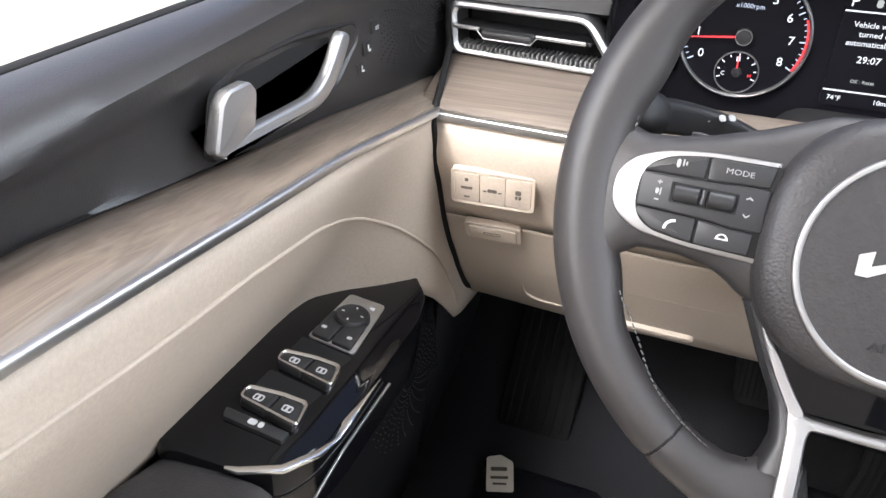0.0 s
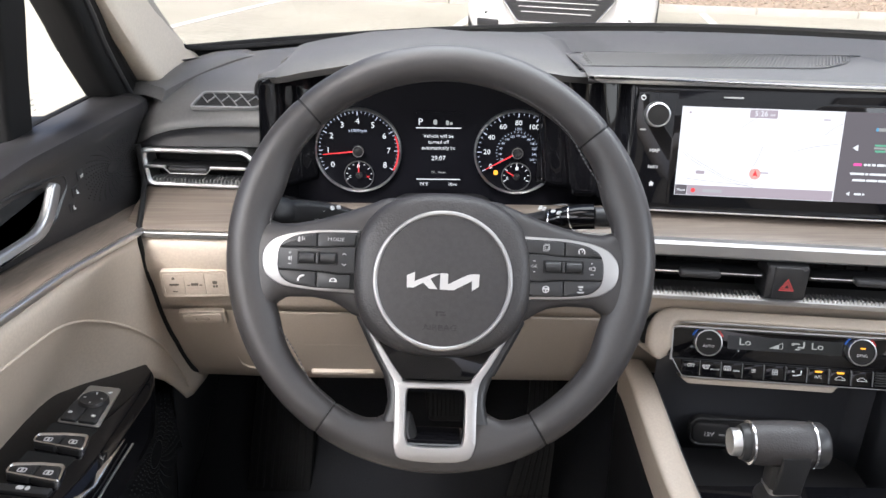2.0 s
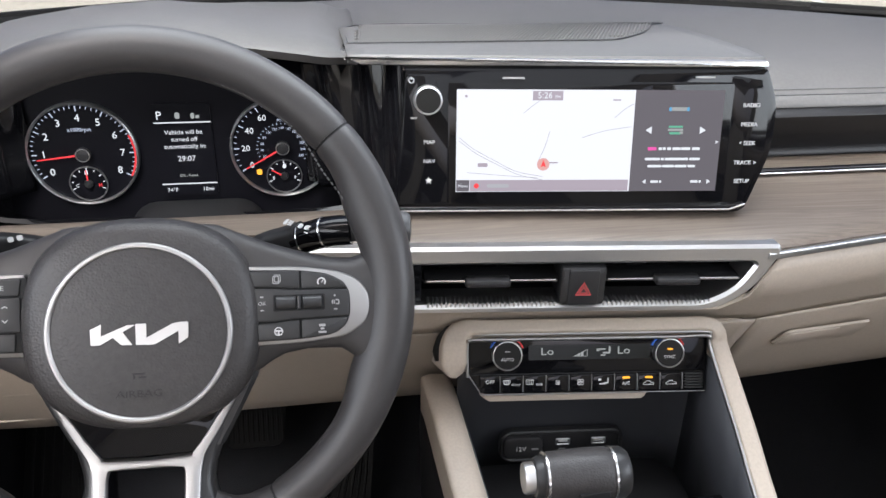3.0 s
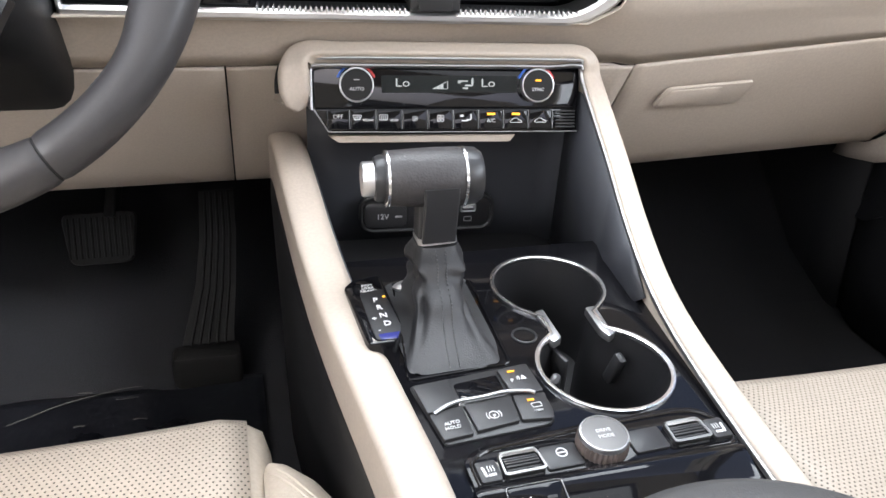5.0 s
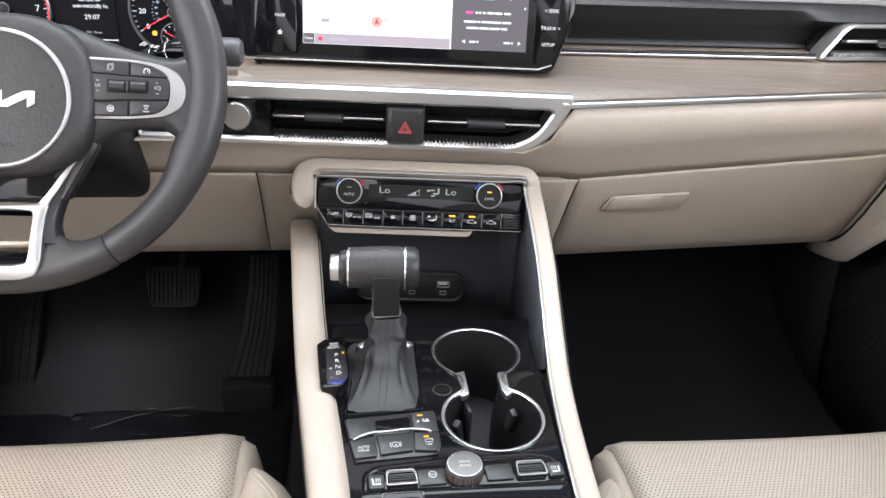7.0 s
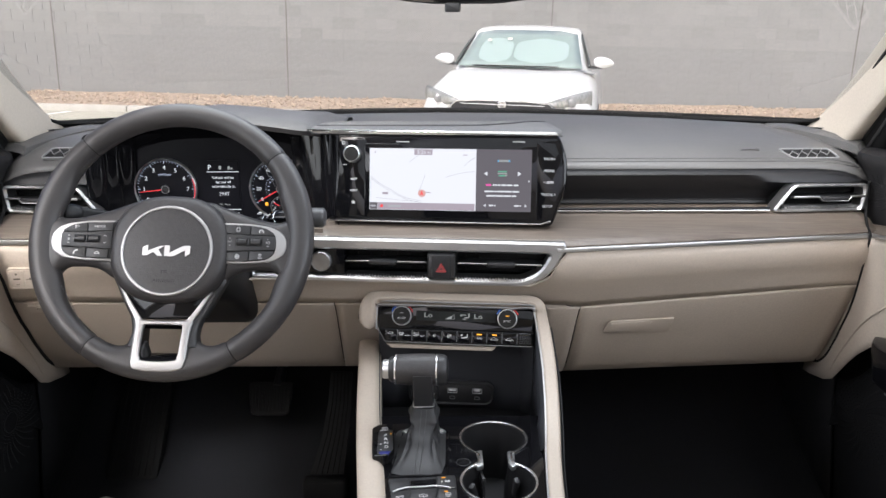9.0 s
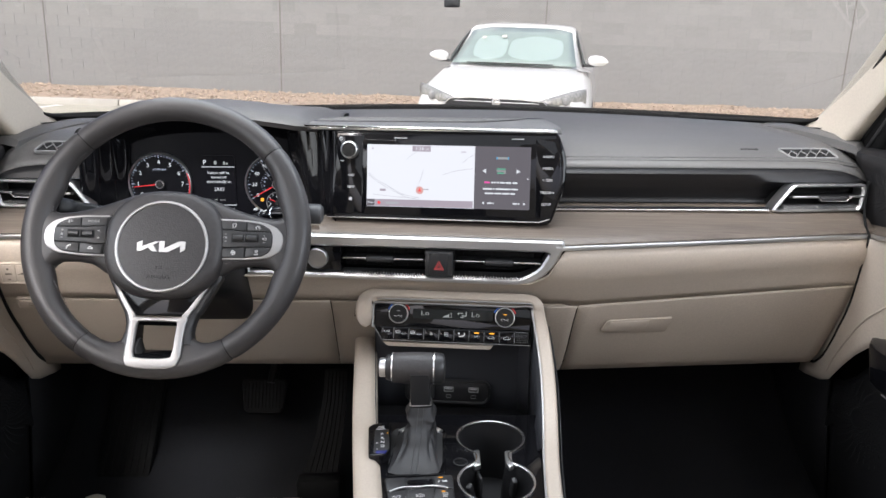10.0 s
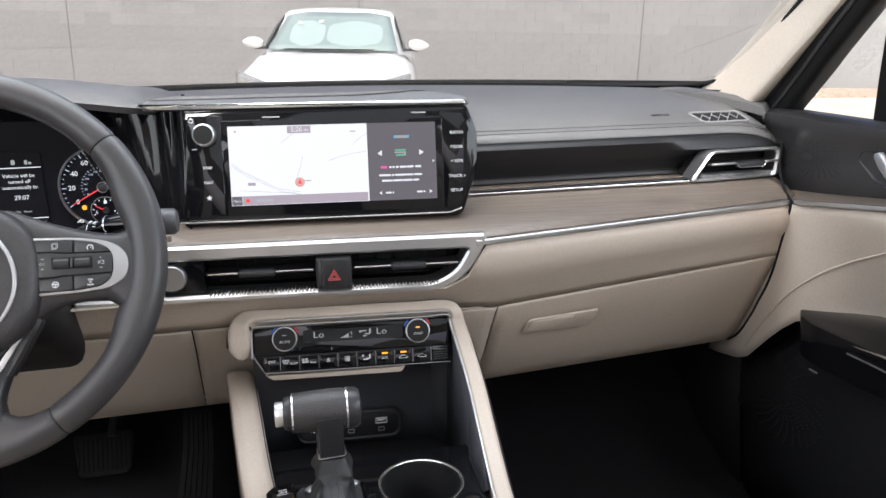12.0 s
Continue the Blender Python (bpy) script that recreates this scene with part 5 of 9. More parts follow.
def dial(name, cx, values, span, needle, steps, redline, big):
    G = K @ Matrix.Translation((cx, 0, 0))
    bm = bmesh.new()
    prism(bm, circle(0.050, 64), -0.002, 0.0002, G)
    d = part(name, bm, DIAL_BLACK, cluster, "black dial with white numerals and a red needle")
    bm = bmesh.new()
    loft(bm, [[G @ Vector((r * math.cos(2 * math.pi * k / 72), r * math.sin(2 * math.pi * k / 72), z)) for k in range(72)] for r, z in ((0.0522, -0.002), (0.0520, 0.004), (0.0508, 0.0052), (0.0498, 0.004), (0.0496, 0.0))])
    part("rim", bm, SILVER, d, "thin bright dial rim")
    bm = bmesh.new()
    for k in range(steps + 1):
        a = 210 - 240 * k / steps
        major = k % big == 0
        box(bm, (0.0455 if major else 0.0468, 0, 0.0006), (0.0052 if major else 0.0026, 0.0011 if major else 0.0007, 0.0006), 0.0001, G @ Matrix.Rotation(radians(a), 4, "Z"))
    part("scale_marks", bm, GLOW_BLUE, d)
    for v in values:
        a = radians(210 - 240 * v / span)
        words(str(v), 0.0118 if span == 8 else 0.0102, G, 0.0365 * math.cos(a), 0.0360 * math.sin(a), 0.0006, GLOW_WHITE, d, "numeral")
    if redline:
        bm = bmesh.new()
        prism(bm, arc_pts(0.0474, 0.0491, -30, 22, 14), 0.0005, 0.0010, G)
        part("red_band", bm, GLOW_RED, d)
    bm = bmesh.new()
    mm = G @ Matrix.Rotation(radians(needle), 4, "Z")
    prism(bm, [(-0.004, -0.0009), (0.043, -0.0004), (0.043, 0.0004), (-0.004, 0.0009)], 0.0030, 0.0040, mm)
    part("needle", bm, GLOW_RED, d)
    bm = bmesh.new()
    lathe(bm, [(0.0068, 0.0), (0.0066, 0.004), (0.0055, 0.0055), (0.001, 0.006)], G, 28)
    part("needle_hub", bm, SATIN, d)
    bm = bmesh.new()
    ring_prism(bm, circle(0.0068, 28), circle(0.0060, 28), 0.0048, 0.0056, G)
    part("hub_ring", bm, SILVER, d)
    # small gauge inside
    S2 = G @ Matrix.Translation((0, -0.0305, 0.0012))
    bm = bmesh.new()
    prism(bm, circle(0.0175, 40), -0.001, 0.0002, S2)
    sub = part("small_gauge", bm, DIAL_BLACK, d)
    return d, G, S2, sub


tacho, G1, T1, sub1 = dial("tachometer", -0.0965, range(0, 9), 8, 186, 40, True, 5)
speedo, G2, T2, sub2 = dial("speedometer", 0.0950, range(0, 161, 20), 160, 209, 32, False, 4)
words("x1000rpm", 0.0062, G1, 0.0, 0.0245, 0.0006, GLOW_BLUE, tacho)
words("MPH", 0.0044, G2, 0.0, 0.0285, 0.0006, GLOW_BLUE, speedo)
bm = bmesh.new()
for k in range(27):
    a = 210 - 240 * k / 26
    box(bm, (0.0250, 0, 0.0006), (0.0026 if k % 3 == 0 else 0.0014, 0.0007, 0.0005), 0.0001, G2 @ Matrix.Rotation(radians(a), 4, "Z"))
part("inner_scale", bm, GLOW_BLUE, speedo)
for k in range(13):
    a = radians(206 - 232 * k / 12)
    words(str(20 + 20 * k), 0.0042, G2, 0.0205 * math.cos(a), 0.0205 * math.sin(a), 0.0006, GLOW_BLUE, speedo, "small_numeral")
for S2, sub, needle, letters in ((T1, sub1, 92, "CH"), (T2, sub2, 150, "EF")):
    bm = bmesh.new()
    ring_prism(bm, circle(0.0182, 40), circle(0.0172, 40), 0.0, 0.0014, S2)
    part("rim", bm, SILVER, sub)
    bm = bmesh.new()
    for k in range(9):
        box(bm, (0.0148, 0, 0.0006), (0.0034 if k % 2 == 0 else 0.002, 0.0009, 0.0005), 0.0001, S2 @ Matrix.Rotation(radians(200 - 220 * k / 8), 4, "Z"))
    part("scale_marks", bm, GLOW_WHITE, sub)
    bm = bmesh.new()
    prism(bm, [(-0.003, -0.0008), (0.0145, -0.0004), (0.0145, 0.0004), (-0.003, 0.0008)], 0.0016, 0.0022, S2 @ Matrix.Rotation(radians(needle), 4, "Z"))
    part("needle", bm, GLOW_RED, sub)
    bm = bmesh.new()
    lathe(bm, [(0.0042, 0.0), (0.0038, 0.0030), (0.001, 0.0034)], S2, 20)
    part("needle_hub", bm, SATIN, sub)
    words(letters[0], 0.0056, S2, -0.0108, -0.0020, 0.0008, GLOW_WHITE, sub, "numeral")
    words(letters[1], 0.0056, S2, 0.0108, -0.0020, 0.0008, GLOW_WHITE if letters == "EF" else GLOW_RED, sub, "numeral")
bars([(-0.0005, 0.0115, 0.0030, 0.0048)], T1, 0.0010, GLOW_WHITE, sub1, "temperature_symbol")
bars([(0.0005, 0.0110, 0.0036, 0.0044)], T2, 0.0010, GLOW_WHITE, sub2, "fuel_symbol")
bars([(-0.0250, -0.0255, 0.0052, 0.0056)], G2, 0.0008, GLOW_AMBER, speedo, "low_fuel_lamp")

bm = bmesh.new()
prism(bm, rrect(0.055, 0.096, 0.003, 0.0, 0.0), -0.002, 0.0002, K)
msg = part("message_display", bm, DIAL_BLACK, cluster, "lit message display reading vehicle will be turned off")
words("P", 0.0135, K, -0.0215, 0.0360, 0.0006, GLOW_WHITE, msg, "gear_letter")
bars([(-0.0040, 0.0360, 0.0046, 0.0062), (0.0105, 0.0355, 0.0036, 0.0058), (0.0150, 0.0345, 0.0036, 0.0030)], K, 0.0006, GLOW_DIM, msg, "range_print")
for q in (0.0290, -0.0350):
    bars([(0.0, q, 0.0540, 0.0011)], K, 0.0006, GLOW_WHITE, msg, "divider")
for k, line in enumerate(("Vehicle will be", "turned off", "automatically in:")):
    words(line, 0.0072, K, 0.0, 0.0190 - 0.0073 * k, 0.0006, GLOW_WHITE, msg)
words("29:07", 0.0092, K, 0.0, -0.0085, 0.0006, GLOW_WHITE, msg, "countdown")
words("OK : Reset", 0.0046, K, 0.0, -0.0262, 0.0006, GLOW_DIM, msg)
words("74°F", 0.0066, K, -0.0175, -0.0415, 0.0006, GLOW_WHITE, msg)
words("10mi", 0.0066, K, 0.0175, -0.0415, 0.0006, GLOW_WHITE, msg)

# ---- centre display ----
S = local((0.141, 0.158, 0.951), -6, 10)
display = thing("centre_display", (0.02, 0.19, 0.93), "wide touch screen in a gloss black housing, showing a pale map", "display")
house = rounded([(-0.302, -0.0225), (0.0320, -0.0225), (0.0525, 0.036), (0.0535, 0.080), (0.0400, 0.1150), (-0.297, 0.1150)], [0.004, 0.010, 0.014, 0.014, 0.008, 0.004], 5)
bm = bmesh.new()
prism(bm, house, -0.040, -0.0012, S, 0.006)
part("housing", bm, PIANO, display, "gloss black housing")
bm = bmesh.new()
prism(bm, rounded([(-0.330, 0.1135), (0.0385, 0.1135), (0.0360, 0.1195), (-0.345, 0.1195)], 0.001, 2), -0.030, 0.0010, S, 0.0015)
part("top_trim", bm, CHROME, display, "bright silver top edge")
bm = bmesh.new()
sweep(bm, [S @ Vector((x, -0.0178 if x < 0.02 else -0.0178 + (x - 0.02) * 0.5, 0.0004)) for x in spread(-0.31, 0.030, 24)], rrect(0.0022, 0.0022, 0.0008, 0, 0, 2))
part("lower_bright_line", bm, CHROME, display)
for pts in ([(-0.300, -0.0120), (-0.2520, -0.0120), (-0.2500, 0.1060), (-0.2900, 0.1060)], [(0.0080, -0.0120), (0.0280, -0.0120), (0.0440, 0.0350), (0.0440, 0.0780), (0.0350, 0.1020), (0.0060, 0.1060)]):
    bm = bmesh.new()
    prism(bm, rounded(pts, 0.003, 3), -0.004, -0.0004, S, 0.0005)
    part("key_panel", bm, PIANO, display, "smoked gloss key panel")
bm = bmesh.new()
prism(bm, rrect(0.262, 0.112, 0.004, -0.1225, 0.044), -0.003, -0.0002, S, 0.0003)
part("screen_border", bm, PIANO, display)


def flat(name, x0, y0, x1, y1, z, material, parent=display):
    bm = bmesh.new()
    prism(bm, [(x0, y0), (x1, y0), (x1, y1), (x0, y1)], z - 0.0004, z, S)
    return part(name, bm, material, parent)


mapv = flat("map_view", -0.2455, 0.0, -0.0830, 0.0930, 0.0004, SCREEN_WHITE)
side = flat("radio_view", -0.0830, 0.0, 0.0, 0.0930, 0.0004, SCREEN_GREY)
flat("status_bar", -0.2325, 0.0005, -0.0845, 0.0110, 0.0008, SCREEN_BAR, mapv)
flat("menu_key", -0.2450, 0.0005, -0.2330, 0.0110, 0.0008, SCREEN_GREY, mapv)
words("Menu", 0.0046, S, -0.2390, 0.0056, 0.0012, GLOW_WHITE, mapv)
bars([(-0.2065, 0.0056, 0.020, 0.0034)], S, 0.0010, SCREEN_LINE, mapv)
bm = bmesh.new()
prism(bm, circle(0.0024, 16, -0.2265, 0.0056), 0.0008, 0.0012, S)
part("pin", bm, GLOW_RED, mapv)
flat("clock_plate", -0.1770, 0.0835, -0.1495, 0.0918, 0.0008, SCREEN_BAR, mapv)
words("5:26", 0.0092, S, -0.1660, 0.0877, 0.0012, GLOW_WHITE, mapv, "clock")
words("PM", 0.0044, S, -0.1545, 0.0865, 0.0012, GLOW_WHITE, mapv, "clock")
bm = bmesh.new()
prism(bm, circle(0.0058, 24, -0.1650, 0.0255), 0.0006, 0.0010, S)
part("position_disc", bm, glow("lit_salmon_disc", (0.80, 0.42, 0.38), 1.0), mapv)
bm = bmesh.new()
prism(bm, [(-0.1676, 0.0228), (-0.1650, 0.0242), (-0.1624, 0.0228), (-0.1650, 0.0296)], 0.0011, 0.0014, S)
part("position_arrow", bm, GLOW_RED, mapv)
for w, line in ((0.0006, ((-0.2430, 0.0500), (-0.2300, 0.0400), (-0.2100, 0.0290), (-0.1900, 0.0190), (-0.1650, 0.0140))), (0.0006, ((-0.2430, 0.0470), (-0.2280, 0.0360), (-0.2080, 0.0255), (-0.1880, 0.0160), (-0.1650, 0.0110))), (0.0004, ((-0.1700, 0.0280), (-0.1640, 0.0420), (-0.1600, 0.0560))), (0.0004, ((-0.1010, 0.0680), (-0.0920, 0.0760), (-0.0830, 0.0810))), (0.0004, ((-0.1850, 0.0720), (-0.1750, 0.0800), (-0.1690, 0.0840))), (0.0004, ((-0.2350, 0.0180), (-0.2000, 0.0150), (-0.1700, 0.0130))), (0.0004, ((-0.1300, 0.0500), (-0.1100, 0.0560), (-0.0850, 0.0600)))):
    bm = bmesh.new()
    sweep(bm, smooth_path([S @ Vector((x, y, 0.0006)) for x, y in line], 5), rrect(w, 0.0004, 0.0001, 0, 0, 1))
    part("map_road", bm, SCREEN_LINE, mapv)
bars([(-0.1000, 0.0840, 0.007, 0.0012), (-0.2370, 0.0870, 0.0022, 0.0022), (-0.1555, 0.0270, 0.008, 0.0012), (-0.2210, 0.0250, 0.009, 0.0035)], S, 0.0008, SCREEN_BAR, mapv)
bars([(-0.0417, 0.0760, 0.0190, 0.0032)], S, 0.0008, GLOW_DIM, side, "station_tag")
bars([(-0.0500, 0.0760, 0.0024, 0.0036), (-0.0334, 0.0760, 0.0024, 0.0036)], S, 0.0010, SCREEN_BLUE, side, "station_edge")
bars([(-0.0435, 0.0600, 0.0130, 0.0018), (-0.0440, 0.0540, 0.0100, 0.0020)], S, 0.0008, SCREEN_GREEN, side, "station_art")
bars([(-0.0435, 0.0572, 0.0140, 0.0020), (-0.0380, 0.0545, 0.0030, 0.0024)], S, 0.0008, GLOW_DIM, side, "station_stroke")
bars([(-0.0640, 0.0398, 0.0080, 0.0028)], S, 0.0008, SCREEN_PINK, side, "band_print")
for y, h, spans in ((0.0398, 0.0024, ((-0.0578, -0.0548), (-0.0540, -0.0512), (-0.0498, -0.0462), (-0.0448, -0.0372), (-0.0366, -0.0280), (-0.0262, -0.0190))), (0.0302, 0.0023, ((-0.0700, -0.0560), (-0.0550, -0.0520), (-0.0510, -0.0290), (-0.0280, -0.0180))), (0.0236, 0.0023, ((-0.0670, -0.0540), (-0.0532, -0.0420), (-0.0412, -0.0300), (-0.0290, -0.0220))), (0.0090, 0.0022, ((-0.0630, -0.0560), (-0.0548, -0.0528), (-0.0250, -0.0180), (-0.0168, -0.0148)))):
    bars([((p + q) / 2, y, q - p, h) for p, q in spans], S, 0.0008, GLOW_WHITE, side)
for cx, cy, d, h in ((-0.0680, 0.0568, -1, 0.0034), (-0.0185, 0.0568, 1, 0.0034), (-0.0690, 0.0090, -1, 0.0022), (-0.0080, 0.0090, 1, 0.0022), (-0.0035, 0.0460, 1, 0.0016)):
    q = [(cx + d * h, cy), (cx - d * h * 0.6, cy + h), (cx - d * h * 0.6, cy - h)]
    bm = bmesh.new()
    prism(bm, q, 0.0006, 0.0010, S)
    part("arrow", bm, GLOW_WHITE, side)

KEY_PRINT = ((0.0262, 0.0795, "RADIO"), (0.0258, 0.0620, "MEDIA"), (0.0258, 0.0447, "< SEEK"), (0.0258, 0.0265, "TRACK >"), (0.0245, 0.0090, "SETUP"), (-0.2700, 0.0457, "MAP"), (-0.2700, 0.0284, "NAV"))
for x, y, t in KEY_PRINT:
    words(t, 0.0062, S, x, y, 0.0003, MARK, display, "key_lettering")
bm = bmesh.new()
prism(bm, [(-0.2705 + (0.0036 if k % 2 == 0 else 0.0015) * math.cos(radians(90 + 36 * k)), 0.0105 + (0.0036 if k % 2 == 0 else 0.0015) * math.sin(radians(90 + 36 * k))) for k in range(10)], 0.0, 0.0003, S)
part("star_symbol", bm, MARK, display)
bm = bmesh.new()
ring_prism(bm, circle(0.0026, 20, -0.2860, 0.1005), circle(0.0020, 20, -0.2860, 0.1005), 0.0, 0.0003, S)
prism(bm, rrect(0.0006, 0.0030, 0.0001, -0.2860, 0.1025, 1), 0.0, 0.0003, S)
part("power_symbol", bm, MARK, display)
bars([(-0.1950, 0.1030, 0.0200, 0.0016), (-0.0200, 0.1045, 0.0180, 0.0016)], S, 0.0003, DIM_MARK, display, "maker_print")
bars([(-0.2840, 0.0675, 0.0060, 0.0016)], S, 0.0003, DIM_MARK, display, "volume_wedge")
VK = S @ Matrix.Translation((-0.2715, 0.0838, 0))
bm = bmesh.new()
lathe(bm, [(0.0132, -0.001), (0.0130, 0.006), (0.0124, 0.0125), (0.0112, 0.0135), (0.0108, 0.0128)], VK, 40, True, False)
knob = part("volume_knob", bm, SILVER, display, "silver-rimmed volume knob")
bm = bmesh.new()
lathe(bm, [(0.0110, 0.010), (0.0108, 0.0126), (0.004, 0.0130), (0.0005, 0.0130)], VK, 40)
part("knob_face", bm, DARK_FACE, knob)

# gloss black sweep between the instruments and the display
bm = bmesh.new()
rows = []
for k in range(19):
    s = k / 18
    z = 0.926 + 0.140 * s
    row = []
    for j in range(33):
        u = j / 32
        x = lerp(u, ((0, -0.238), (0.2, -0.224), (0.4, -0.204), (0.6, -0.184), (0.8, -0.165), (1, -0.151)))
        y = lerp(u, ((0, 0.297), (0.2, 0.283), (0.4, 0.264), (0.6, 0.242), (0.8, 0.215), (1, 0.186)))
        lean = -0.014 * math.sin(math.pi * min(1.0, u * 1.6)) * s
        fold = 0.0050 * math.sin(7.0 * math.pi * u + 1.8 * s) * math.sin(math.pi * u)
        row.append(Vector((x + lean + fold, y + fold * 0.6 + 0.024 * s * u, z)))
    rows.append(row)
grid(bm, rows)
part("gloss_sweep", bm, PIANO, display, solid=0.003)

# ---- centre air vent ----
V = local((0.007, 0.127, 0.878), -6, 0)
vent = thing("centre_air_vent", (0.0, 0.13, 0.85), "wide satin silver centre air vent with dark vanes", "air vent")
bm = bmesh.new()
outer = rounded([(-0.292, -0.0300), (0.1300, -0.0300), (0.1640, -0.0080), (0.1830, 0.0300), (0.1800, 0.0385), (-0.292, 0.0385)], [0.002, 0.046, 0.020, 0.006, 0.003, 0.002], 7)
inner = rounded([(-0.288, -0.0205), (0.1200, -0.0205), (0.1460, -0.0060), (0.1600, 0.0190), (0.1560, 0.0210), (-0.288, 0.0210)], [0.002, 0.036, 0.014, 0.004, 0.002, 0.002], 7)
ring_prism(bm, outer, inner, -0.030, 0.0040, V, 0.0030)
part("silver_frame", bm, SILVER, vent, "broad satin silver frame")
bm = bmesh.new()
prism(bm, inner, -0.060, -0.045, V)
part("duct", bm, VOID, vent)
for x0, x1 in ((-0.146, -0.022), (0.022, 0.150)):
    bm = bmesh.new()
    box(bm, ((x0 + x1) / 2, 0.0025, -0.014), (x1 - x0, 0.0040, 0.026), 0.0012, V)
    vane = part("vane", bm, BLACK, vent)
    bm = bmesh.new()
    box(bm, ((x0 + x1) / 2, 0.0035, -0.0005), (x1 - x0 - 0.004, 0.0022, 0.0020), 0.0007, V)
    part("vane_edge", bm, CHROME, vane)
    bm = bmesh.new()
    box(bm, ((x0 + x1) / 2 + (-0.004 if x0 < 0 else 0.002), 0.0040, 0.0020), (0.042, 0.0080, 0.014), 0.003, V)
    part("tab", bm, SATIN, vane)
    for z in (0.0130, -0.0090):
        bm = bmesh.new()
        box(bm, ((x0 + x1) / 2, z, -0.032), (x1 - x0, 0.0024, 0.014), 0.001, V)
        part("rear_vane", bm, RUBBER, vent)
    for k in range(6):
        bm = bmesh.new()
        box(bm, (x0 + (x1 - x0) * (k + 0.5) / 6, 0, -0.042), (0.0014, 0.038, 0.006), 0.0004, V)
        part("upright_vane", bm, VOID, vent)
bm = bmesh.new()
for k in range(64):
    x = -0.142 + 0.0042 * k
    if abs(x) < 0.0215:
        continue
    prism(bm, rrect(0.0021, 0.0075, 0.0006, x, -0.0215, 1), -0.010, 0.0030, V, 0.0008)
part("ribbed_sill", bm, SILVER, vent, kind="stuff")
bm = bmesh.new()
prism(bm, rrect(0.138, 0.040, 0.002, -0.217, 0.0), -0.040, -0.004, V, 0.001)
part("gloss_blank", bm, PIANO, vent)
haz = bmesh.new()
prism(haz, rrect(0.042, 0.0385, 0.003, 0.0, -0.001), -0.030, 0.0060, V, 0.003)
hz = part("hazard_block", haz, SATIN, vent)
bm = bmesh.new()
prism(bm, rrect(0.028, 0.0365, 0.002, 0.0, -0.001), 0.004, 0.0078, V, 0.0012)
part("hazard_button", bm, BUTTON, hz, "dark hazard button with a red triangle")
bm = bmesh.new()
tri = lambda k: [(-0.0078 * k, -0.0068 * k - 0.002 + 0.0022 * (k - 1)), (0.0078 * k, -0.0068 * k - 0.002 + 0.0022 * (k - 1)), (0.0, 0.0070 * k - 0.002 + 0.0022 * (k - 1))]
ring_prism(bm, tri(1.0), tri(0.76), 0.0074, 0.0081, V)
ring_prism(bm, tri(0.58), tri(0.36), 0.0074, 0.0081, V)
part("red_triangle", bm, glow("faint_red_symbol", (0.9, 0.12, 0.12), 0.5), hz)
ST = V @ Matrix.Translation((-0.1825, 0.0015, -0.003)) @ Matrix.Diagonal((0.86, 0.86, 1.0, 1.0))
bm = bmesh.new()
lathe(bm, [(0.0185, 0.0), (0.0180, 0.0060), (0.0165, 0.0075), (0.0160, 0.0062)], ST, 40, True, False)
start = part("start_button", bm, SILVER, vent, "round silver start button")
bm = bmesh.new()
lathe(bm, [(0.0160, 0.003), (0.0158, 0.0064), (0.010, 0.0070), (0.0005, 0.0071)], ST, 40)
part("button_face", bm, SATIN_SILVER, start)

# ---- climate panel ----
C = local((0.104, 0.122, 0.793), -6, 20)
climate = thing("climate_panel", (0.03, 0.14, 0.765), "gloss black climate panel with two dials and a key row", "control panel")
bm = bmesh.new()
prism(bm, rounded([(-0.197, -0.0188), (0.0420, -0.0188), (0.0435, 0.0225), (-0.199, 0.0225)], 0.002, 3), -0.030, -0.0118, C, 0.0012)
part("panel", bm, PIANO, climate)
bm = bmesh.new()
prism(bm, rrect(0.122, 0.0150, 0.0006, -0.0770, 0.0020, 1), -0.0120, -0.0113, C)
part("readout_window", bm, surface("dark_lit_window", (0.012, 0.014, 0.014), rough=0.2, spec=0.3), climate, "slightly paler readout window")
for x in (-0.1195, -0.0425):
    words("Lo", 0.0122, C, x, 0.0030, -0.0108, GLOW_DIM, climate, "temperature_readout", wide=1.25)
bm = bmesh.new()
o = [(-0.0935, -0.0022), (-0.0790, -0.0022), (-0.0790, 0.0050)]
ring_prism(bm, o, inset(o, 0.0005), -0.0112, -0.0107, C)
part("fan_outline", bm, GLOW_DIM, climate)
for k in range(3):
    x0, x1 = -0.0925 + 0.0033 * k, -0.0897 + 0.0033 * k
    bm = bmesh.new()
    prism(bm, [(x0, -0.0020), (x1, -0.0020), (x1, -0.0022 + 0.50 * (x1 + 0.0935)), (x0, -0.0022 + 0.50 * (x0 + 0.0935))], -0.0112, -0.0107, C)
    part("fan_bar", bm, GLOW_DIM, climate)
for q in ((-0.0655, 0.0048, 0.0090, 0.0012), (-0.0685, 0.0034, 0.0030, 0.0010), (-0.0600, 0.0010, 0.0070, 0.0016), (-0.0568, 0.0046, 0.0018, 0.0066), (-0.0632, -0.0014, 0.0050, 0.0014)):
    bars([q], C, -0.0108, GLOW_DIM, climate, "airflow_symbol")
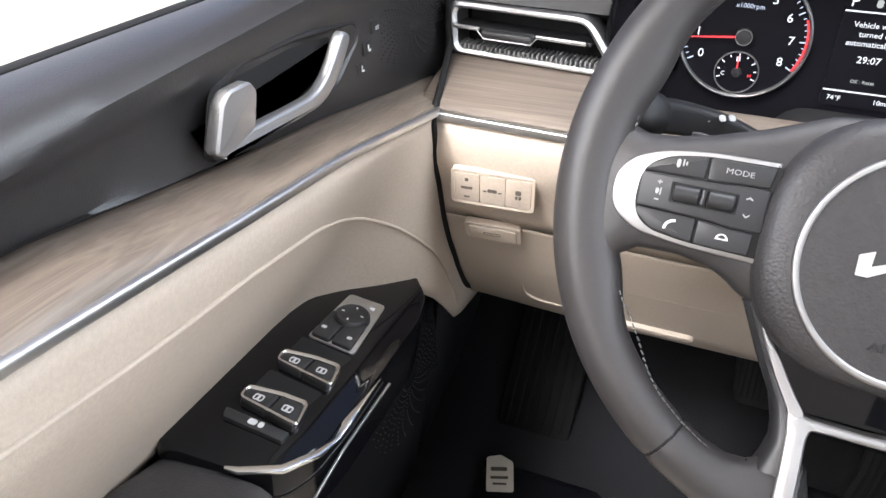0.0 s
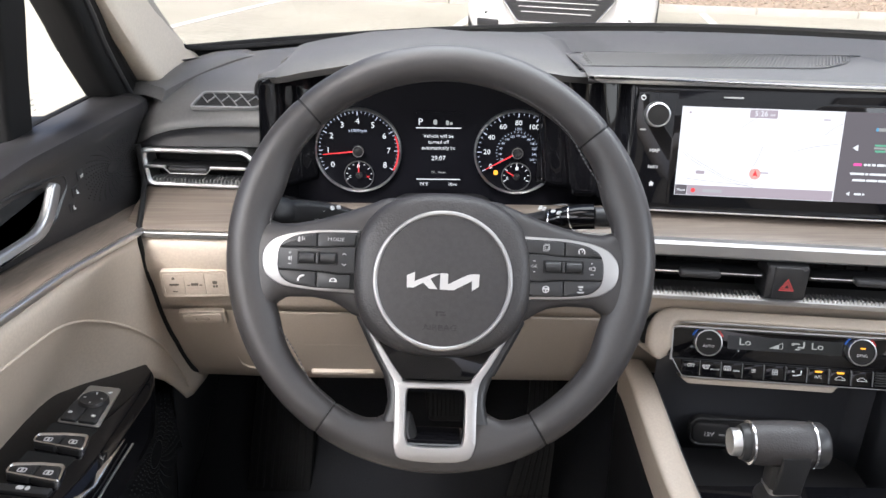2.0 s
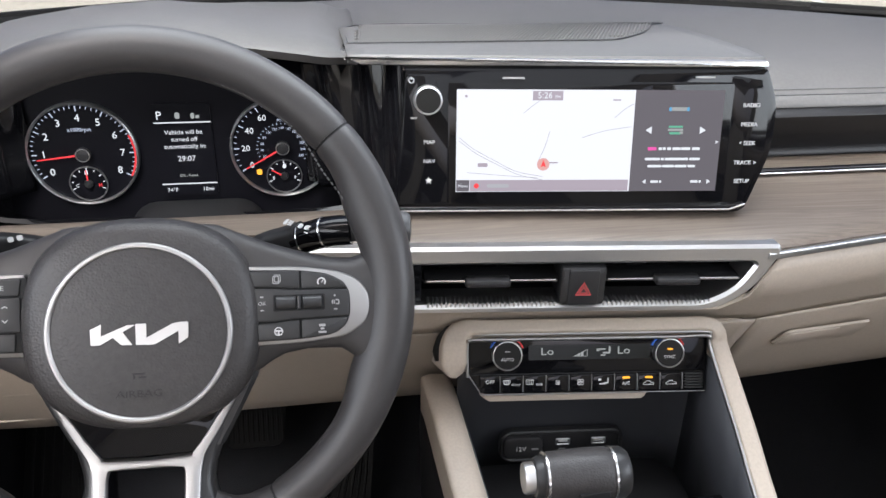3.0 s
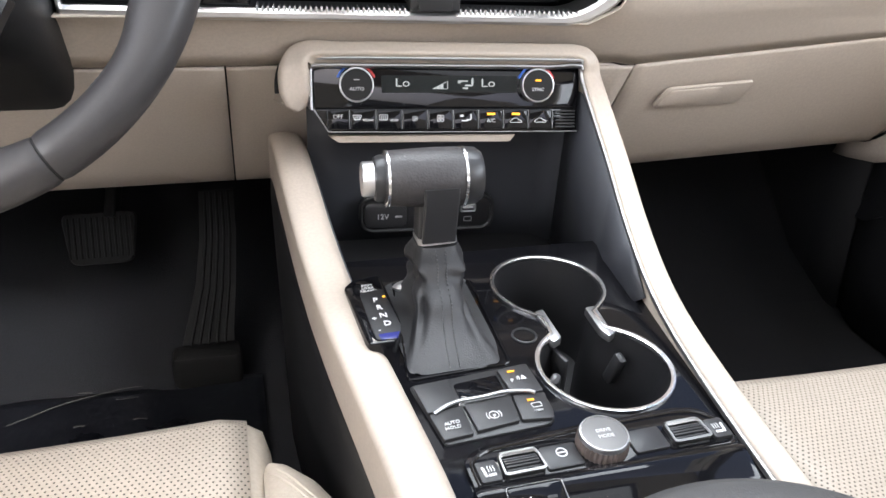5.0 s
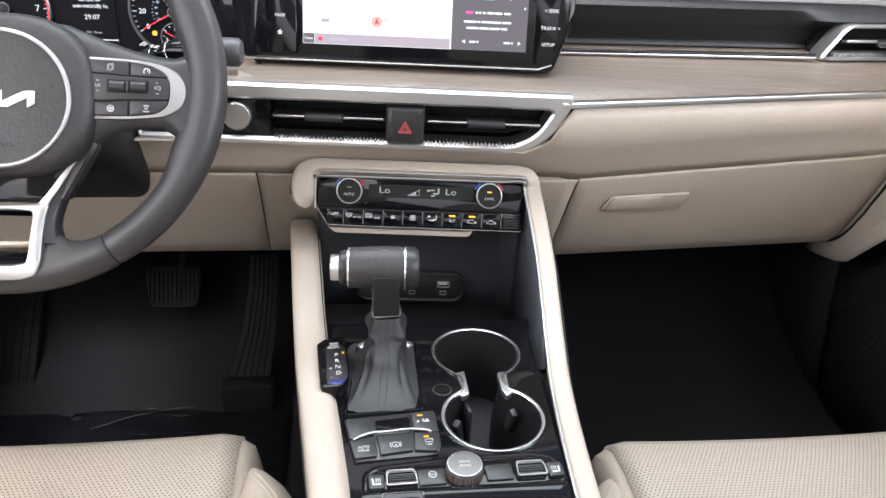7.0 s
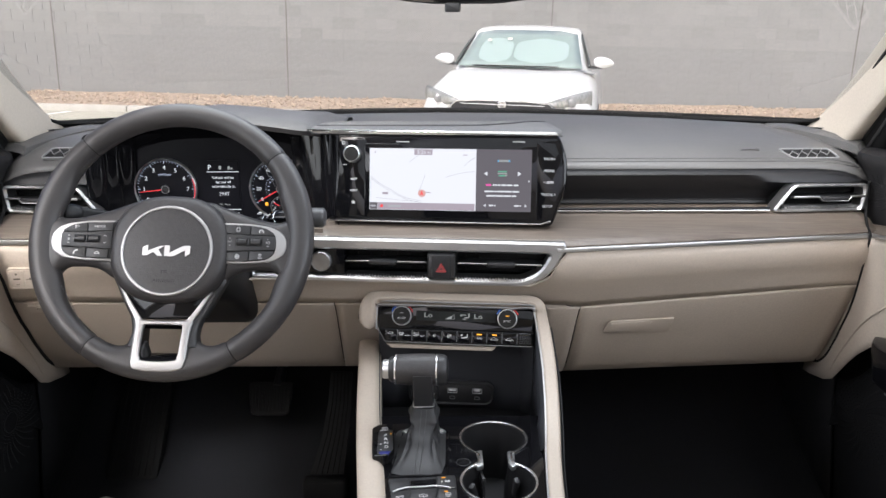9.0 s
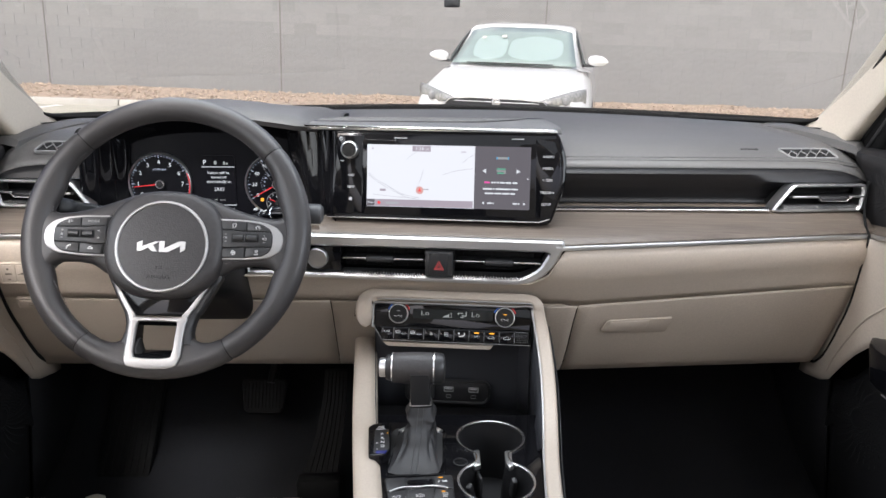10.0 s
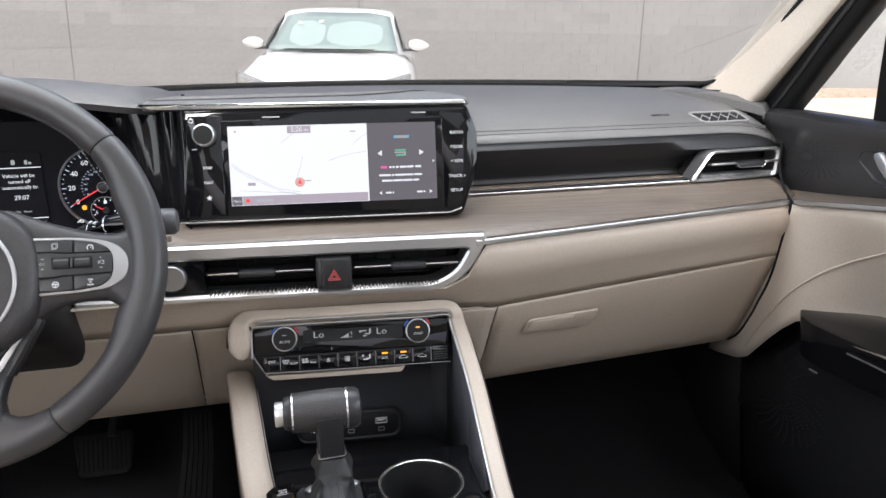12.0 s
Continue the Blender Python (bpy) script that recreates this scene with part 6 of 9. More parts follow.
for x, t in ((-0.1600, "AUTO"), (0.0020, "SYNC")):
    m = C @ Matrix.Translation((x, 0.0010, -0.0118)) @ Matrix.Diagonal((0.87, 0.87, 1.0, 1.0))
    bm = bmesh.new()
    lathe(bm, [(0.0172, 0.0), (0.0172, 0.0060), (0.0168, 0.0080), (0.0159, 0.0082), (0.0155, 0.0070)], m, 48, True, False)
    kn = part("dial", bm, SILVER, climate, "chrome-rimmed temperature dial")
    bm = bmesh.new()
    lathe(bm, [(0.0156, 0.004), (0.0155, 0.0072), (0.008, 0.0076), (0.0005, 0.0077)], m, 40)
    part("dial_face", bm, DARK_FACE, kn)
    words(t, 0.0058, m, 0, -0.0042, 0.0079, MARK, kn, "dial_lettering", wide=1.05)
    if t == "SYNC":
        bars([(0.0, 0.0050, 0.0060, 0.0018)], m, 0.0081, GLOW_AMBER, kn, "lit_lamp")
    else:
        bars([(0.0, 0.0050, 0.0060, 0.0012)], m, 0.0079, DIM_MARK, kn, "unlit_lamp")
    for a0, a1, mm in ((22, 88, RED), (92, 158, BLUE)):
        bm = bmesh.new()
        prism(bm, arc_pts(0.0188, 0.0210, a0, a1, 12), 0.0004, 0.0012, m)
        part("red_arc" if mm is RED else "blue_arc", bm, mm, climate)
bm = bmesh.new()
prism(bm, rounded([(-0.184, -0.0395), (0.0420, -0.0395), (0.0420, -0.0190), (-0.197, -0.0190)], [0.005, 0.002, 0.001, 0.003], 3), -0.030, -0.0130, C, 0.001)
part("key_row_base", bm, PIANO, climate)
for k in range(9):
    x = -0.1780 + 0.0230 * k + (0.0015 if k == 0 else 0)
    bm = bmesh.new()
    w = 0.0218 if k else 0.020
    prism(bm, rrect(w, 0.0172, 0.0012, x, -0.0288), -0.020, -0.0092, C, 0.0010)
    key = part("key", bm, PIANO, climate)
    z = -0.0088
    if k == 0:
        words("OFF", 0.0060, C, x, -0.0262, z, MARK, key, "key_lettering")
    elif k == 6:
        words("A/C", 0.0056, C, x, -0.0300, z, MARK, key, "key_lettering")
    elif k in (1, 2):
        words("FRONT" if k == 1 else "REAR", 0.0034, C, x + 0.0046, -0.0294, z, MARK, key, "key_lettering")
        bm = bmesh.new()
        o = rounded([(x - 0.0075, -0.0290), (x - 0.0025, -0.0290), (x - 0.0006, -0.0246), (x - 0.0094, -0.0246)], 0.0012, 3) if k == 1 else rrect(0.0076, 0.0050, 0.0008, x - 0.0050, -0.0268, 3)
        ring_prism(bm, o, inset(o, 0.0005), z - 0.0002, z + 0.0003, C)
        for q in (-0.0018, 0.0, 0.0018):
            prism(bm, rrect(0.0006, 0.0040, 0.0001, x - 0.0050 + q, -0.0272, 1), z - 0.0002, z + 0.0004, C)
        part("demist_symbol", bm, MARK, key)
    elif k in (3, 4):
        bm = bmesh.new()
        r = 0.0022 if k == 3 else 0.0032
        for q in range(4):
            ox, oy = x + r * 0.66 * math.cos(radians(45 + 90 * q)), -0.0278 + r * 0.66 * math.sin(radians(45 + 90 * q))
            ring_prism(bm, circle(r * 0.52, 12, ox, oy), circle(r * 0.34, 12, ox, oy), z - 0.0002, z + 0.0003 + 0.00005 * q, C)
        part("fan_symbol", bm, MARK, key)
    elif k == 5:
        bars([(x - 0.0038, -0.0256, 0.0030, 0.0020), (x - 0.0010, -0.0300, 0.0060, 0.0012), (x + 0.0026, -0.0290, 0.0040, 0.0012), (x + 0.0046, -0.0262, 0.0012, 0.0048)], C, z, MARK, key, "airflow_symbol")
    else:
        bm = bmesh.new()
        o = rounded([(x - 0.0056, -0.0318), (x + 0.0056, -0.0318), (x + 0.0052, -0.0298), (x + 0.0026, -0.0292), (x + 0.0012, -0.0276), (x - 0.0022, -0.0276), (x - 0.0038, -0.0292), (x - 0.0056, -0.0298)], 0.0008, 2)
        ring_prism(bm, o, inset(o, 0.0005), z - 0.0002, z + 0.0003, C)
        part("recirculation_symbol", bm, MARK, key)
    if k in (6, 7):
        bars([(x, -0.0240, 0.0075, 0.0020)], C, z + 0.0002, GLOW_AMBER, key, "lit_lamp")
for k in range(9):
    bm = bmesh.new()
    x = -0.1665 + 0.0230 * k
    box(bm, (x, -0.0288, -0.0102), (0.0005, 0.0165, 0.003), 0.0001, C)
    part("key_divider", bm, SLAT_GREY, climate)
bm = bmesh.new()
sweep(bm, [C @ Vector(p) for p in ((-0.1975, -0.0195, -0.011), (-0.1850, -0.0392, -0.011), (-0.120, -0.0398, -0.011), (0.0415, -0.0398, -0.011))], rrect(0.0010, 0.0010, 0.0003, 0, 0, 1))
part("key_row_line", bm, SATIN_SILVER, climate)
bm = bmesh.new()
for k in range(6):
    box(bm, (0.0295, -0.0355 + 0.0028 * k, -0.0105), (0.018, 0.0015, 0.004), 0.0005, C)
part("air_slots", bm, BUTTON, climate)

# beige frame that runs on as the console's outer rail, with a bright inner line
frame_pts = [C @ Vector(p) for p in ((-0.2085, -0.0185, -0.014), (-0.2118, -0.0105, -0.010), (-0.2132, 0.0, -0.008), (-0.2128, 0.0100, -0.007), (-0.2105, 0.0195, -0.006), (-0.2050, 0.0265, -0.005), (-0.1960, 0.0300, -0.004), (-0.1800, 0.0304, -0.003), (-0.1600, 0.0305, -0.003), (-0.0800, 0.0305, -0.003), (0.0050, 0.0305, -0.003), (0.0380, 0.0298, -0.004), (0.0500, 0.0220, -0.006), (0.0535, 0.0060, -0.008))]
rail_pts = [Vector(p) for p in ((0.1620, 0.098, 0.768), (0.1635, 0.062, 0.740), (0.1620, 0.020, 0.711), (0.1575, -0.028, 0.689), (0.1510, -0.080, 0.677), (0.1440, -0.150, 0.671), (0.1370, -0.240, 0.668), (0.1310, -0.360, 0.665))]
console = thing("centre_console", (0.03, -0.05, 0.33), "gloss black centre console with beige padded rails", "console")
full = smooth_path(frame_pts + rail_pts, 6)
widths = [lerp(i, ((0, 0.66), (4, 1.10), (9, 1.40), (18, 1.44), (26, 1.25), (36, 0.84), (42, 0.74), (66, 0.74), (76, 0.90), (82, 1.0))) for i in range(len(full))]
RAIL_UP = (-0.1, -0.62, 0.78)
bm = bmesh.new()
sweep(bm, full, rounded([(-0.0095, -0.030), (0.0095, -0.030), (0.0095, 0.006), (-0.0095, 0.006)], [0.002, 0.002, 0.0045, 0.0055], 5), up=RAIL_UP, scales=widths)
part("outer_rail", bm, RAIL, console, "beige padded frame and rail")
bm = bmesh.new()
sweep(bm, [p + Vector((0.0, 0.002, -0.001)) for p in full[9:]], rounded([(-0.0116, -0.024), (0.0080, -0.024), (0.0080, -0.005), (-0.0116, -0.005)], 0.002, 2), up=RAIL_UP, scales=[w * (1.05 if i < 42 else 1.0) for i, w in enumerate(widths)][9:])
part("frame_gap", bm, VOID, console, "dark gap round the padded frame")
bm = bmesh.new()
inn = []
for i, p in enumerate(full):
    t = (full[min(i + 1, len(full) - 1)] - full[max(i - 1, 0)]).normalized()
    sd = t.cross(Vector((-0.1, -0.62, 0.78))).normalized()
    deep = max(0.0, min(1.0, (len(smooth_path(frame_pts, 6)) - 4 - i) / 14))
    inn.append(p + sd * 0.0102 + Vector((-0.1, -0.62, 0.78)) * (0.0015 - 0.0105 * deep))
sweep(bm, inn, rrect(0.0030, 0.0050, 0.0012, 0, 0, 2), up=(-0.1, -0.62, 0.78))
part("rail_bright_line", bm, SATIN_SILVER, console, "thin satin silver inner line")
bm = bmesh.new()
sweep(bm, smooth_path([C @ Vector(p) for p in ((-0.1992, -0.0205, -0.0085), (-0.1992, 0.0, -0.0075), (-0.1990, 0.0160, -0.0070), (-0.1975, 0.0212, -0.0068), (-0.1930, 0.0230, -0.0030), (-0.1500, 0.0232, -0.0010), (-0.0500, 0.0232, -0.0010), (0.0360, 0.0230, -0.0010), (0.0415, 0.0205, -0.0030), (0.0435, 0.0150, -0.0060))], 6), rrect(0.0024, 0.0040, 0.001, 0, 0, 2), up=(0, -0.7, 0.7))
part("frame_bright_line", bm, HANDLE_SILVER, console, "satin silver edge round the climate panel")

bm = bmesh.new()
prism(bm, rounded([(-0.176, -0.0490), (-0.020, -0.0490), (-0.014, -0.0420), (-0.186, -0.0420)], 0.002, 3), -0.040, -0.0190, C, 0.001)
part("under_key_lip", bm, BEIGE_HARD, console, "beige lip under the key row")

# ---- centre console body ----
left_pts = smooth_path([(-0.1120, 0.222, 0.716), (-0.1100, 0.190, 0.716), (-0.1060, 0.130, 0.702), (-0.1020, 0.070, 0.688), (-0.0970, 0.010, 0.678), (-0.0900, -0.060, 0.673), (-0.0810, -0.140, 0.671), (-0.0730, -0.220, 0.669), (-0.0650, -0.360, 0.666)], 5)
bm = bmesh.new()
sweep(bm, left_pts, rounded([(-0.0190, -0.040), (0.0170, -0.040), (0.0170, 0.004), (0.008, 0.007), (-0.0110, 0.005), (-0.0190, -0.006)], [0.002, 0.002, 0.004, 0.006, 0.008, 0.008], 4))
part("inner_rail", bm, RAIL, console, "light beige padded rail")
for sx in (-1, 1):
    bm = bmesh.new()
    rows = []
    src = left_pts if sx < 0 else full[len(smooth_path(frame_pts, 6)):]
    for p in src:
        o = 0.014 * sx
        rows.append([Vector((p.x + o, p.y, p.z - 0.012)), Vector((p.x + o * 1.2, p.y, p.z - 0.06)), Vector((p.x + o * 0.9, p.y, 0.50)), Vector((p.x + o * 0.6, p.y, 0.33))])
    grid(bm, rows)
    part("side_panel", bm, BLACK, console, "black carpeted console side", solid=0.004)
bm = bmesh.new()
grid(bm, [[Vector((x, y, z)) for x in (-0.112, -0.05, 0.05, 0.160)] for y, z in ((0.24, 0.33), (0.235, 0.60), (0.225, 0.70))])
part("front_panel", bm, BLACK, console, solid=0.004)

# open tray in front of the gear selector
TRAY = surface("satin_blue_black_plastic", (0.036, 0.038, 0.044), rough=0.4, vary=0.08, rough_vary=0.05)
bm = bmesh.new()
prism(bm, [(-0.088, 0.045), (0.148, 0.040), (0.150, 0.180), (-0.092, 0.188)], 0.606, 0.616)
part("tray_floor", bm, BLACK, console)
bm = bmesh.new()
grid(bm, [[Vector((-0.094, 0.190, z)), Vector((-0.060, 0.196 + d, z)), Vector((0.0, 0.190 + d, z)), Vector((0.090, 0.180 + d, z)), Vector((0.135, 0.172 + d, z)), Vector((0.152, 0.150, z))] for z, d in ((0.606, 0.0), (0.66, 0.001), (0.73, 0.004), (0.775, -0.004))])
part("tray_back", bm, TRAY, console, solid=0.003)
bm = bmesh.new()
grid(bm, [[Vector((0.152, 0.152, 0.800)), Vector((0.1515, 0.125, 0.790)), Vector((0.153, 0.085, 0.757)), Vector((0.1535, 0.050, 0.729)), Vector((0.150, 0.0, 0.700)), Vector((0.143, -0.05, 0.674))],
          [Vector((0.150, 0.150, 0.60)), Vector((0.149, 0.12, 0.60)), Vector((0.148, 0.09, 0.60)), Vector((0.146, 0.05, 0.60)), Vector((0.142, 0.02, 0.66)), Vector((0.138, -0.04, 0.664))]])
part("tray_wall", bm, TRAY, console, solid=0.003)
bm = bmesh.new()
grid(bm, [[Vector((p.x + 0.0165, p.y, p.z - 0.002)) for p in left_pts[4:26]], [Vector((p.x + 0.019, p.y, 0.60)) for p in left_pts[4:26]]])
part("tray_wall", bm, TRAY, console, solid=0.003)

PORT = local((0.0225, 0.176, 0.6475), -5, 4)
port = thing("power_outlet_plate", (0.03, 0.18, 0.64), "black oblong plate with a 12V socket and two charging ports", "socket")
bm = bmesh.new()
ring_prism(bm, rrect(0.138, 0.040, 0.014), rrect(0.130, 0.032, 0.011), -0.004, 0.0050, PORT, 0.0015)
part("rim", bm, SATIN, port)
bm = bmesh.new()
prism(bm, rrect(0.131, 0.033, 0.011), -0.004, 0.0015, PORT, 0.0005)
part("plate", bm, BLACK, port)
bm = bmesh.new()
prism(bm, rrect(0.044, 0.028, 0.008, -0.043, 0.0), 0.0, 0.0070, PORT, 0.003)
cap = part("socket_cap", bm, BUTTON, port)
words("12V", 0.0090, PORT, -0.0460, -0.001, 0.0073, MARK, cap)
bars([(-0.0300, -0.001, 0.0075, 0.0020)], PORT, 0.0073, DIM_MARK, cap)
for x in (0.0020, 0.0420):
    bm = bmesh.new()
    ring_prism(bm, rrect(0.0165, 0.0085, 0.0015, x, 0.004), rrect(0.0130, 0.0055, 0.0008, x, 0.004), 0.001, 0.0030, PORT, 0.0006)
    u = part("charging_port", bm, SILVER, port)
    bm = bmesh.new()
    prism(bm, rrect(0.0110, 0.0022, 0.0004, x, 0.005, 1), 0.001, 0.0026, PORT)
    part("tongue", bm, MARK, u)
    bm = bmesh.new()
    ring_prism(bm, rrect(0.0085, 0.0055, 0.0012, x, -0.008), rrect(0.0070, 0.0040, 0.0008, x, -0.008), 0.001, 0.0020, PORT)
    part("charge_symbol", bm, DIM_MARK, u)

# gloss top plate with the cup holder cut through it
TOPZ = 0.6665


def cup_outline(grow=0.0):
    ra, rb = 0.0440 + grow, 0.0455 + grow
    ax, ay, bx, by = 0.0775, -0.0085, 0.0770, -0.1165
    pts = []
    for k in range(31):
        a = radians(-50 + 280 * k / 30)
        pts.append((ax + ra * math.cos(a), ay + ra * math.sin(a)))
    wl, wr = 0.0575 - grow, 0.0955 + grow
    pts += [(wl - 0.0005, -0.052), (wl, -0.062), (wl - 0.0015, -0.074)]
    for k in range(31):
        a = radians(126 + 288 * k / 30)
        pts.append((bx + rb * math.cos(a), by + rb * math.sin(a)))
    pts += [(wr + 0.0015, -0.074), (wr, -0.062), (wr + 0.0005, -0.052)]
    return pts


CUP = cup_outline()
n = len(CUP)
cx_, cy_ = 0.077, -0.062


def plate_edge(p):
    """The point of the plate's border that lies outwards of p."""
    dx, dy = p[0] - cx_, p[1] - cy_
    x0, x1, y0, y1 = -0.080, 0.148, -0.40, 0.058
    t = min((x1 - cx_) / dx if dx > 1e-6 else 1e9, (x0 - cx_) / dx if dx < -1e-6 else 1e9, (y1 - cy_) / dy if dy > 1e-6 else 1e9, (y0 - cy_) / dy if dy < -1e-6 else 1e9)
    x, y = cx_ + dx * t, cy_ + dy * t
    if x > 0.12:
        x = lerp(y, ((-0.40, 0.126), (-0.24, 0.131), (-0.10, 0.141), (-0.03, 0.148), (0.06, 0.158)))
    if x < -0.06:
        x = lerp(y, ((-0.40, -0.052), (-0.24, -0.060), (-0.10, -0.072), (0.06, -0.090)))
    return x, y


bm = bmesh.new()
edge = [plate_edge(p) for p in CUP]
loft(bm, [[Vector((x, y, TOPZ - 0.006)) for x, y in edge], [Vector((x, y, TOPZ)) for x, y in edge], [Vector((x, y, TOPZ)) for x, y in CUP], [Vector((x, y, TOPZ - 0.006)) for x, y in CUP]])
part("top_plate", bm, PIANO, console, "gloss black top plate")
bm = bmesh.new()
inner_cup = cup_outline(-0.006)
loft(bm, [[Vector((x, y, TOPZ - 0.001)) for x, y in CUP], [Vector((x, y, TOPZ - 0.05)) for x, y in inner_cup], [Vector((x, y, TOPZ - 0.085)) for x, y in inner_cup]], True, False, True)
part("cup_well", bm, BLACK, console, "black double cup holder well")
bm = bmesh.new()
sweep(bm, [(x, y, TOPZ + 0.0005) for x, y in cup_outline(0.0018)], rounded([(-0.0022, -0.002), (0.0022, -0.002), (0.0018, 0.0022), (-0.0018, 0.0016)], 0.0008, 2), closed=True)
part("cup_ring", bm, CHROME, console, "chrome cup holder ring")
for o in ([(0.0510, -0.0450), (0.0600, -0.0420), (0.0600, -0.0800), (0.0520, -0.0850), (0.0495, -0.0790), (0.0540, -0.0720)], [(0.0935, -0.0460), (0.1030, -0.0450), (0.1010, -0.0740), (0.1030, -0.0810), (0.0960, -0.0860), (0.0925, -0.0760)]):
    bm = bmesh.new()
    prism(bm, rounded(o[::-1], 0.002, 2), -0.004, 0.0022, pose(0, 0, TOPZ), 0.0012)
    part("ring_bridge", bm, SILVER, console, "satin silver bridge of the cup holder ring")
for x, y, z, a, b in ((0.101, -0.092, 0.024, 12, 18), (0.046, -0.108, 0.022, -35, 20)):
    bm = bmesh.new()
    box(bm, (0, 0, 0), (0.007, 0.010, 0.030), 0.0025, Matrix.Translation((x, y, TOPZ - z)) @ Matrix.Rotation(radians(a), 4, "Z") @ Matrix.Rotation(radians(b), 4, "X"))
    part("cup_grip", bm, SATIN, console)
bm = bmesh.new()
box(bm, (0.0, 0.0, 0.0), (0.004, 0.018, 0.05), 0.0015, Matrix.Translation((0.058, -0.086, TOPZ - 0.034)) @ Matrix.Rotation(radians(12), 4, "Z"))
part("cup_divider", bm, SATIN, console)
bm = bmesh.new()
lathe(bm, [(0.0098, -0.001), (0.0096, 0.001), (0.0084, 0.0012), (0.0080, 0.0002)], Matrix.Translation((0.034, -0.071, TOPZ)), 28, False, False)
part("lock_ring", bm, SATIN, console)

# gear selector: boot, shaft, grip, button, position plate
gear = thing("gear_selector", (-0.02, -0.04, TOPZ), "automatic gear selector with a cylindrical leather grip and soft boot", "gear selector")
base = rounded([(-0.0620, -0.1060), (0.0140, -0.1010), (0.0180, 0.0120), (-0.0480, 0.0200)], 0.006, 3)
bm = bmesh.new()
ring_prism(bm, base, inset(base, 0.0026), TOPZ - 0.001, TOPZ + 0.0016, IDENT, 0.0006)
part("boot_frame", bm, PIANO, gear)
bm = bmesh.new()
rings = []
NB = 72
shaft_c = Vector((-0.0178, 0.000, 0.7150))
for k in range(31):
    s = (k / 30) ** 1.8
    ring = []
    for j in range(NB):
        a = 2 * math.pi * j / NB
        c, q = math.cos(a), math.sin(a)
        deg = math.degrees(a)
        bx = -0.0245 + 0.0355 * math.copysign(abs(c) ** 0.28, c) + 0.003 * q
        by = -0.0430 + 0.0600 * math.copysign(abs(q) ** 0.28, q)
        tx = shaft_c.x + 0.0162 * math.copysign(abs(c) ** 0.62, c)
        ty = shaft_c.y + 0.0150 * math.copysign(abs(q) ** 0.62, q)
        # taut along the back seam and its two corners, sunken at the sides
        g = lerp(deg, ((0, 0.13), (60, 0.2), (90, 0.25), (130, 0.18), (180, 0.10), (208, 0.16), (228, 0.36), (240, 0.36), (252, 0.42), (268, 0.52), (285, 0.44), (300, 0.36), (310, 0.32), (330, 0.16), (360, 0.13)))
        f = s ** g
        # sleeve hangs a little loose, with one fold under the collar and slack creases lower down
        w = 0.0034 * math.exp(-((s - 0.78 - 0.03 * math.sin(a)) / 0.11) ** 2)
        w -= 0.0030 * math.exp(-((s - 0.585 + 0.06 * math.cos(a - radians(200))) / 0.050) ** 2) * (0.45 + 0.55 * max(0.0, math.cos(a - radians(215))))
        w += 0.0026 * math.exp(-((s - 0.42) / 0.10) ** 2) * (0.5 + 0.5 * math.cos(2 * (a - radians(240))))
        w += 0.0062 * noise.noise((c * 1.7 + 4.0, q * 1.7, s * 3.6)) * math.sin(math.pi * min(1.0, s * 1.1))
        # hollows beside the taut corners, where the leather tucks in
        for d0, dw, dd in ((247, 9, 0.0075), (290, 8, 0.0065), (196, 14, 0.0075), (338, 14, 0.0060)):
            w -= dd * math.exp(-((deg - d0) / dw) ** 2) * math.exp(-((s - 0.20) / 0.17) ** 2)
        w += 0.0016 * math.sin(5 * a + 9 * s) * math.sin(math.pi * s) ** 2
        lift = 0.0030 * (1 - f) * f * 4 * max(0.0, math.cos(a - radians(236))) ** 6 + 0.0026 * (1 - f) * f * 4 * max(0.0, math.cos(a - radians(304))) ** 8
        ring.append(Vector((bx + (tx - bx) * f + w * c, by + (ty - by) * f + w * q, TOPZ + 0.0015 + 0.0470 * s + lift)))
    rings.append(ring)
loft(bm, rings, True, True, True)
part("boot", bm, BOOT, gear, "soft grey leather boot with folds")
bm = bmesh.new()
sweep(bm, smooth_path([(-0.0470, 0.0050, TOPZ + 0.0020), (-0.0400, 0.0105, TOPZ + 0.0028), (-0.0240, 0.0140, TOPZ + 0.0028)], 5), rrect(0.0085, 0.0030, 0.0012, 0, 0, 2))
part("bright_arc", bm, SILVER, gear)
bm = bmesh.new()
sweep(bm, smooth_path([(-0.0060, 0.0130, TOPZ + 0.0028), (0.0040, 0.0100, TOPZ + 0.0028), (0.0090, 0.0050, TOPZ + 0.0020)], 5), rrect(0.0085, 0.0030, 0.0012, 0, 0, 2))
part("bright_arc", bm, SILVER, gear)
bm = bmesh.new()
for off in (-0.0035, 0.0035):
    for k in range(34):
        s = 0.04 + 0.94 * k / 33
        i = min(len(rings) - 2, int(s * (len(rings) - 1)))
        f = s * (len(rings) - 1) - i
        a, b = rings[i], rings[i + 1]
        p = a[54].lerp(b[54], f) + Vector((off, 0.0002, 0))
        nn = Vector((0, -1, 0.5)).normalized()
        box(bm, (0, 0, 0), (0.0009, 0.0014, 0.0014), 0.0003, Matrix.Translation(p + nn * 0.0004))
part("boot_stitching", bm, DARK_THREAD, gear, kind="stuff")
bm = bmesh.new()
sweep(bm, [(-0.0182, 0.0000, 0.7140), (-0.0184, 0.0010, 0.7190)], rrect(0.0305, 0.027, 0.006), up=(0, 1, 0))
part("collar", bm, SILVER, gear, "silver collar")
bm = bmesh.new()
sweep(bm, [(-0.0186, 0.0010, 0.7185), (-0.0192, 0.0020, 0.736), (-0.0200, 0.0020, 0.760)], rrect(0.0285, 0.027, 0.006), up=(0, 1, 0), scales=[1.0, 0.96, 0.92])
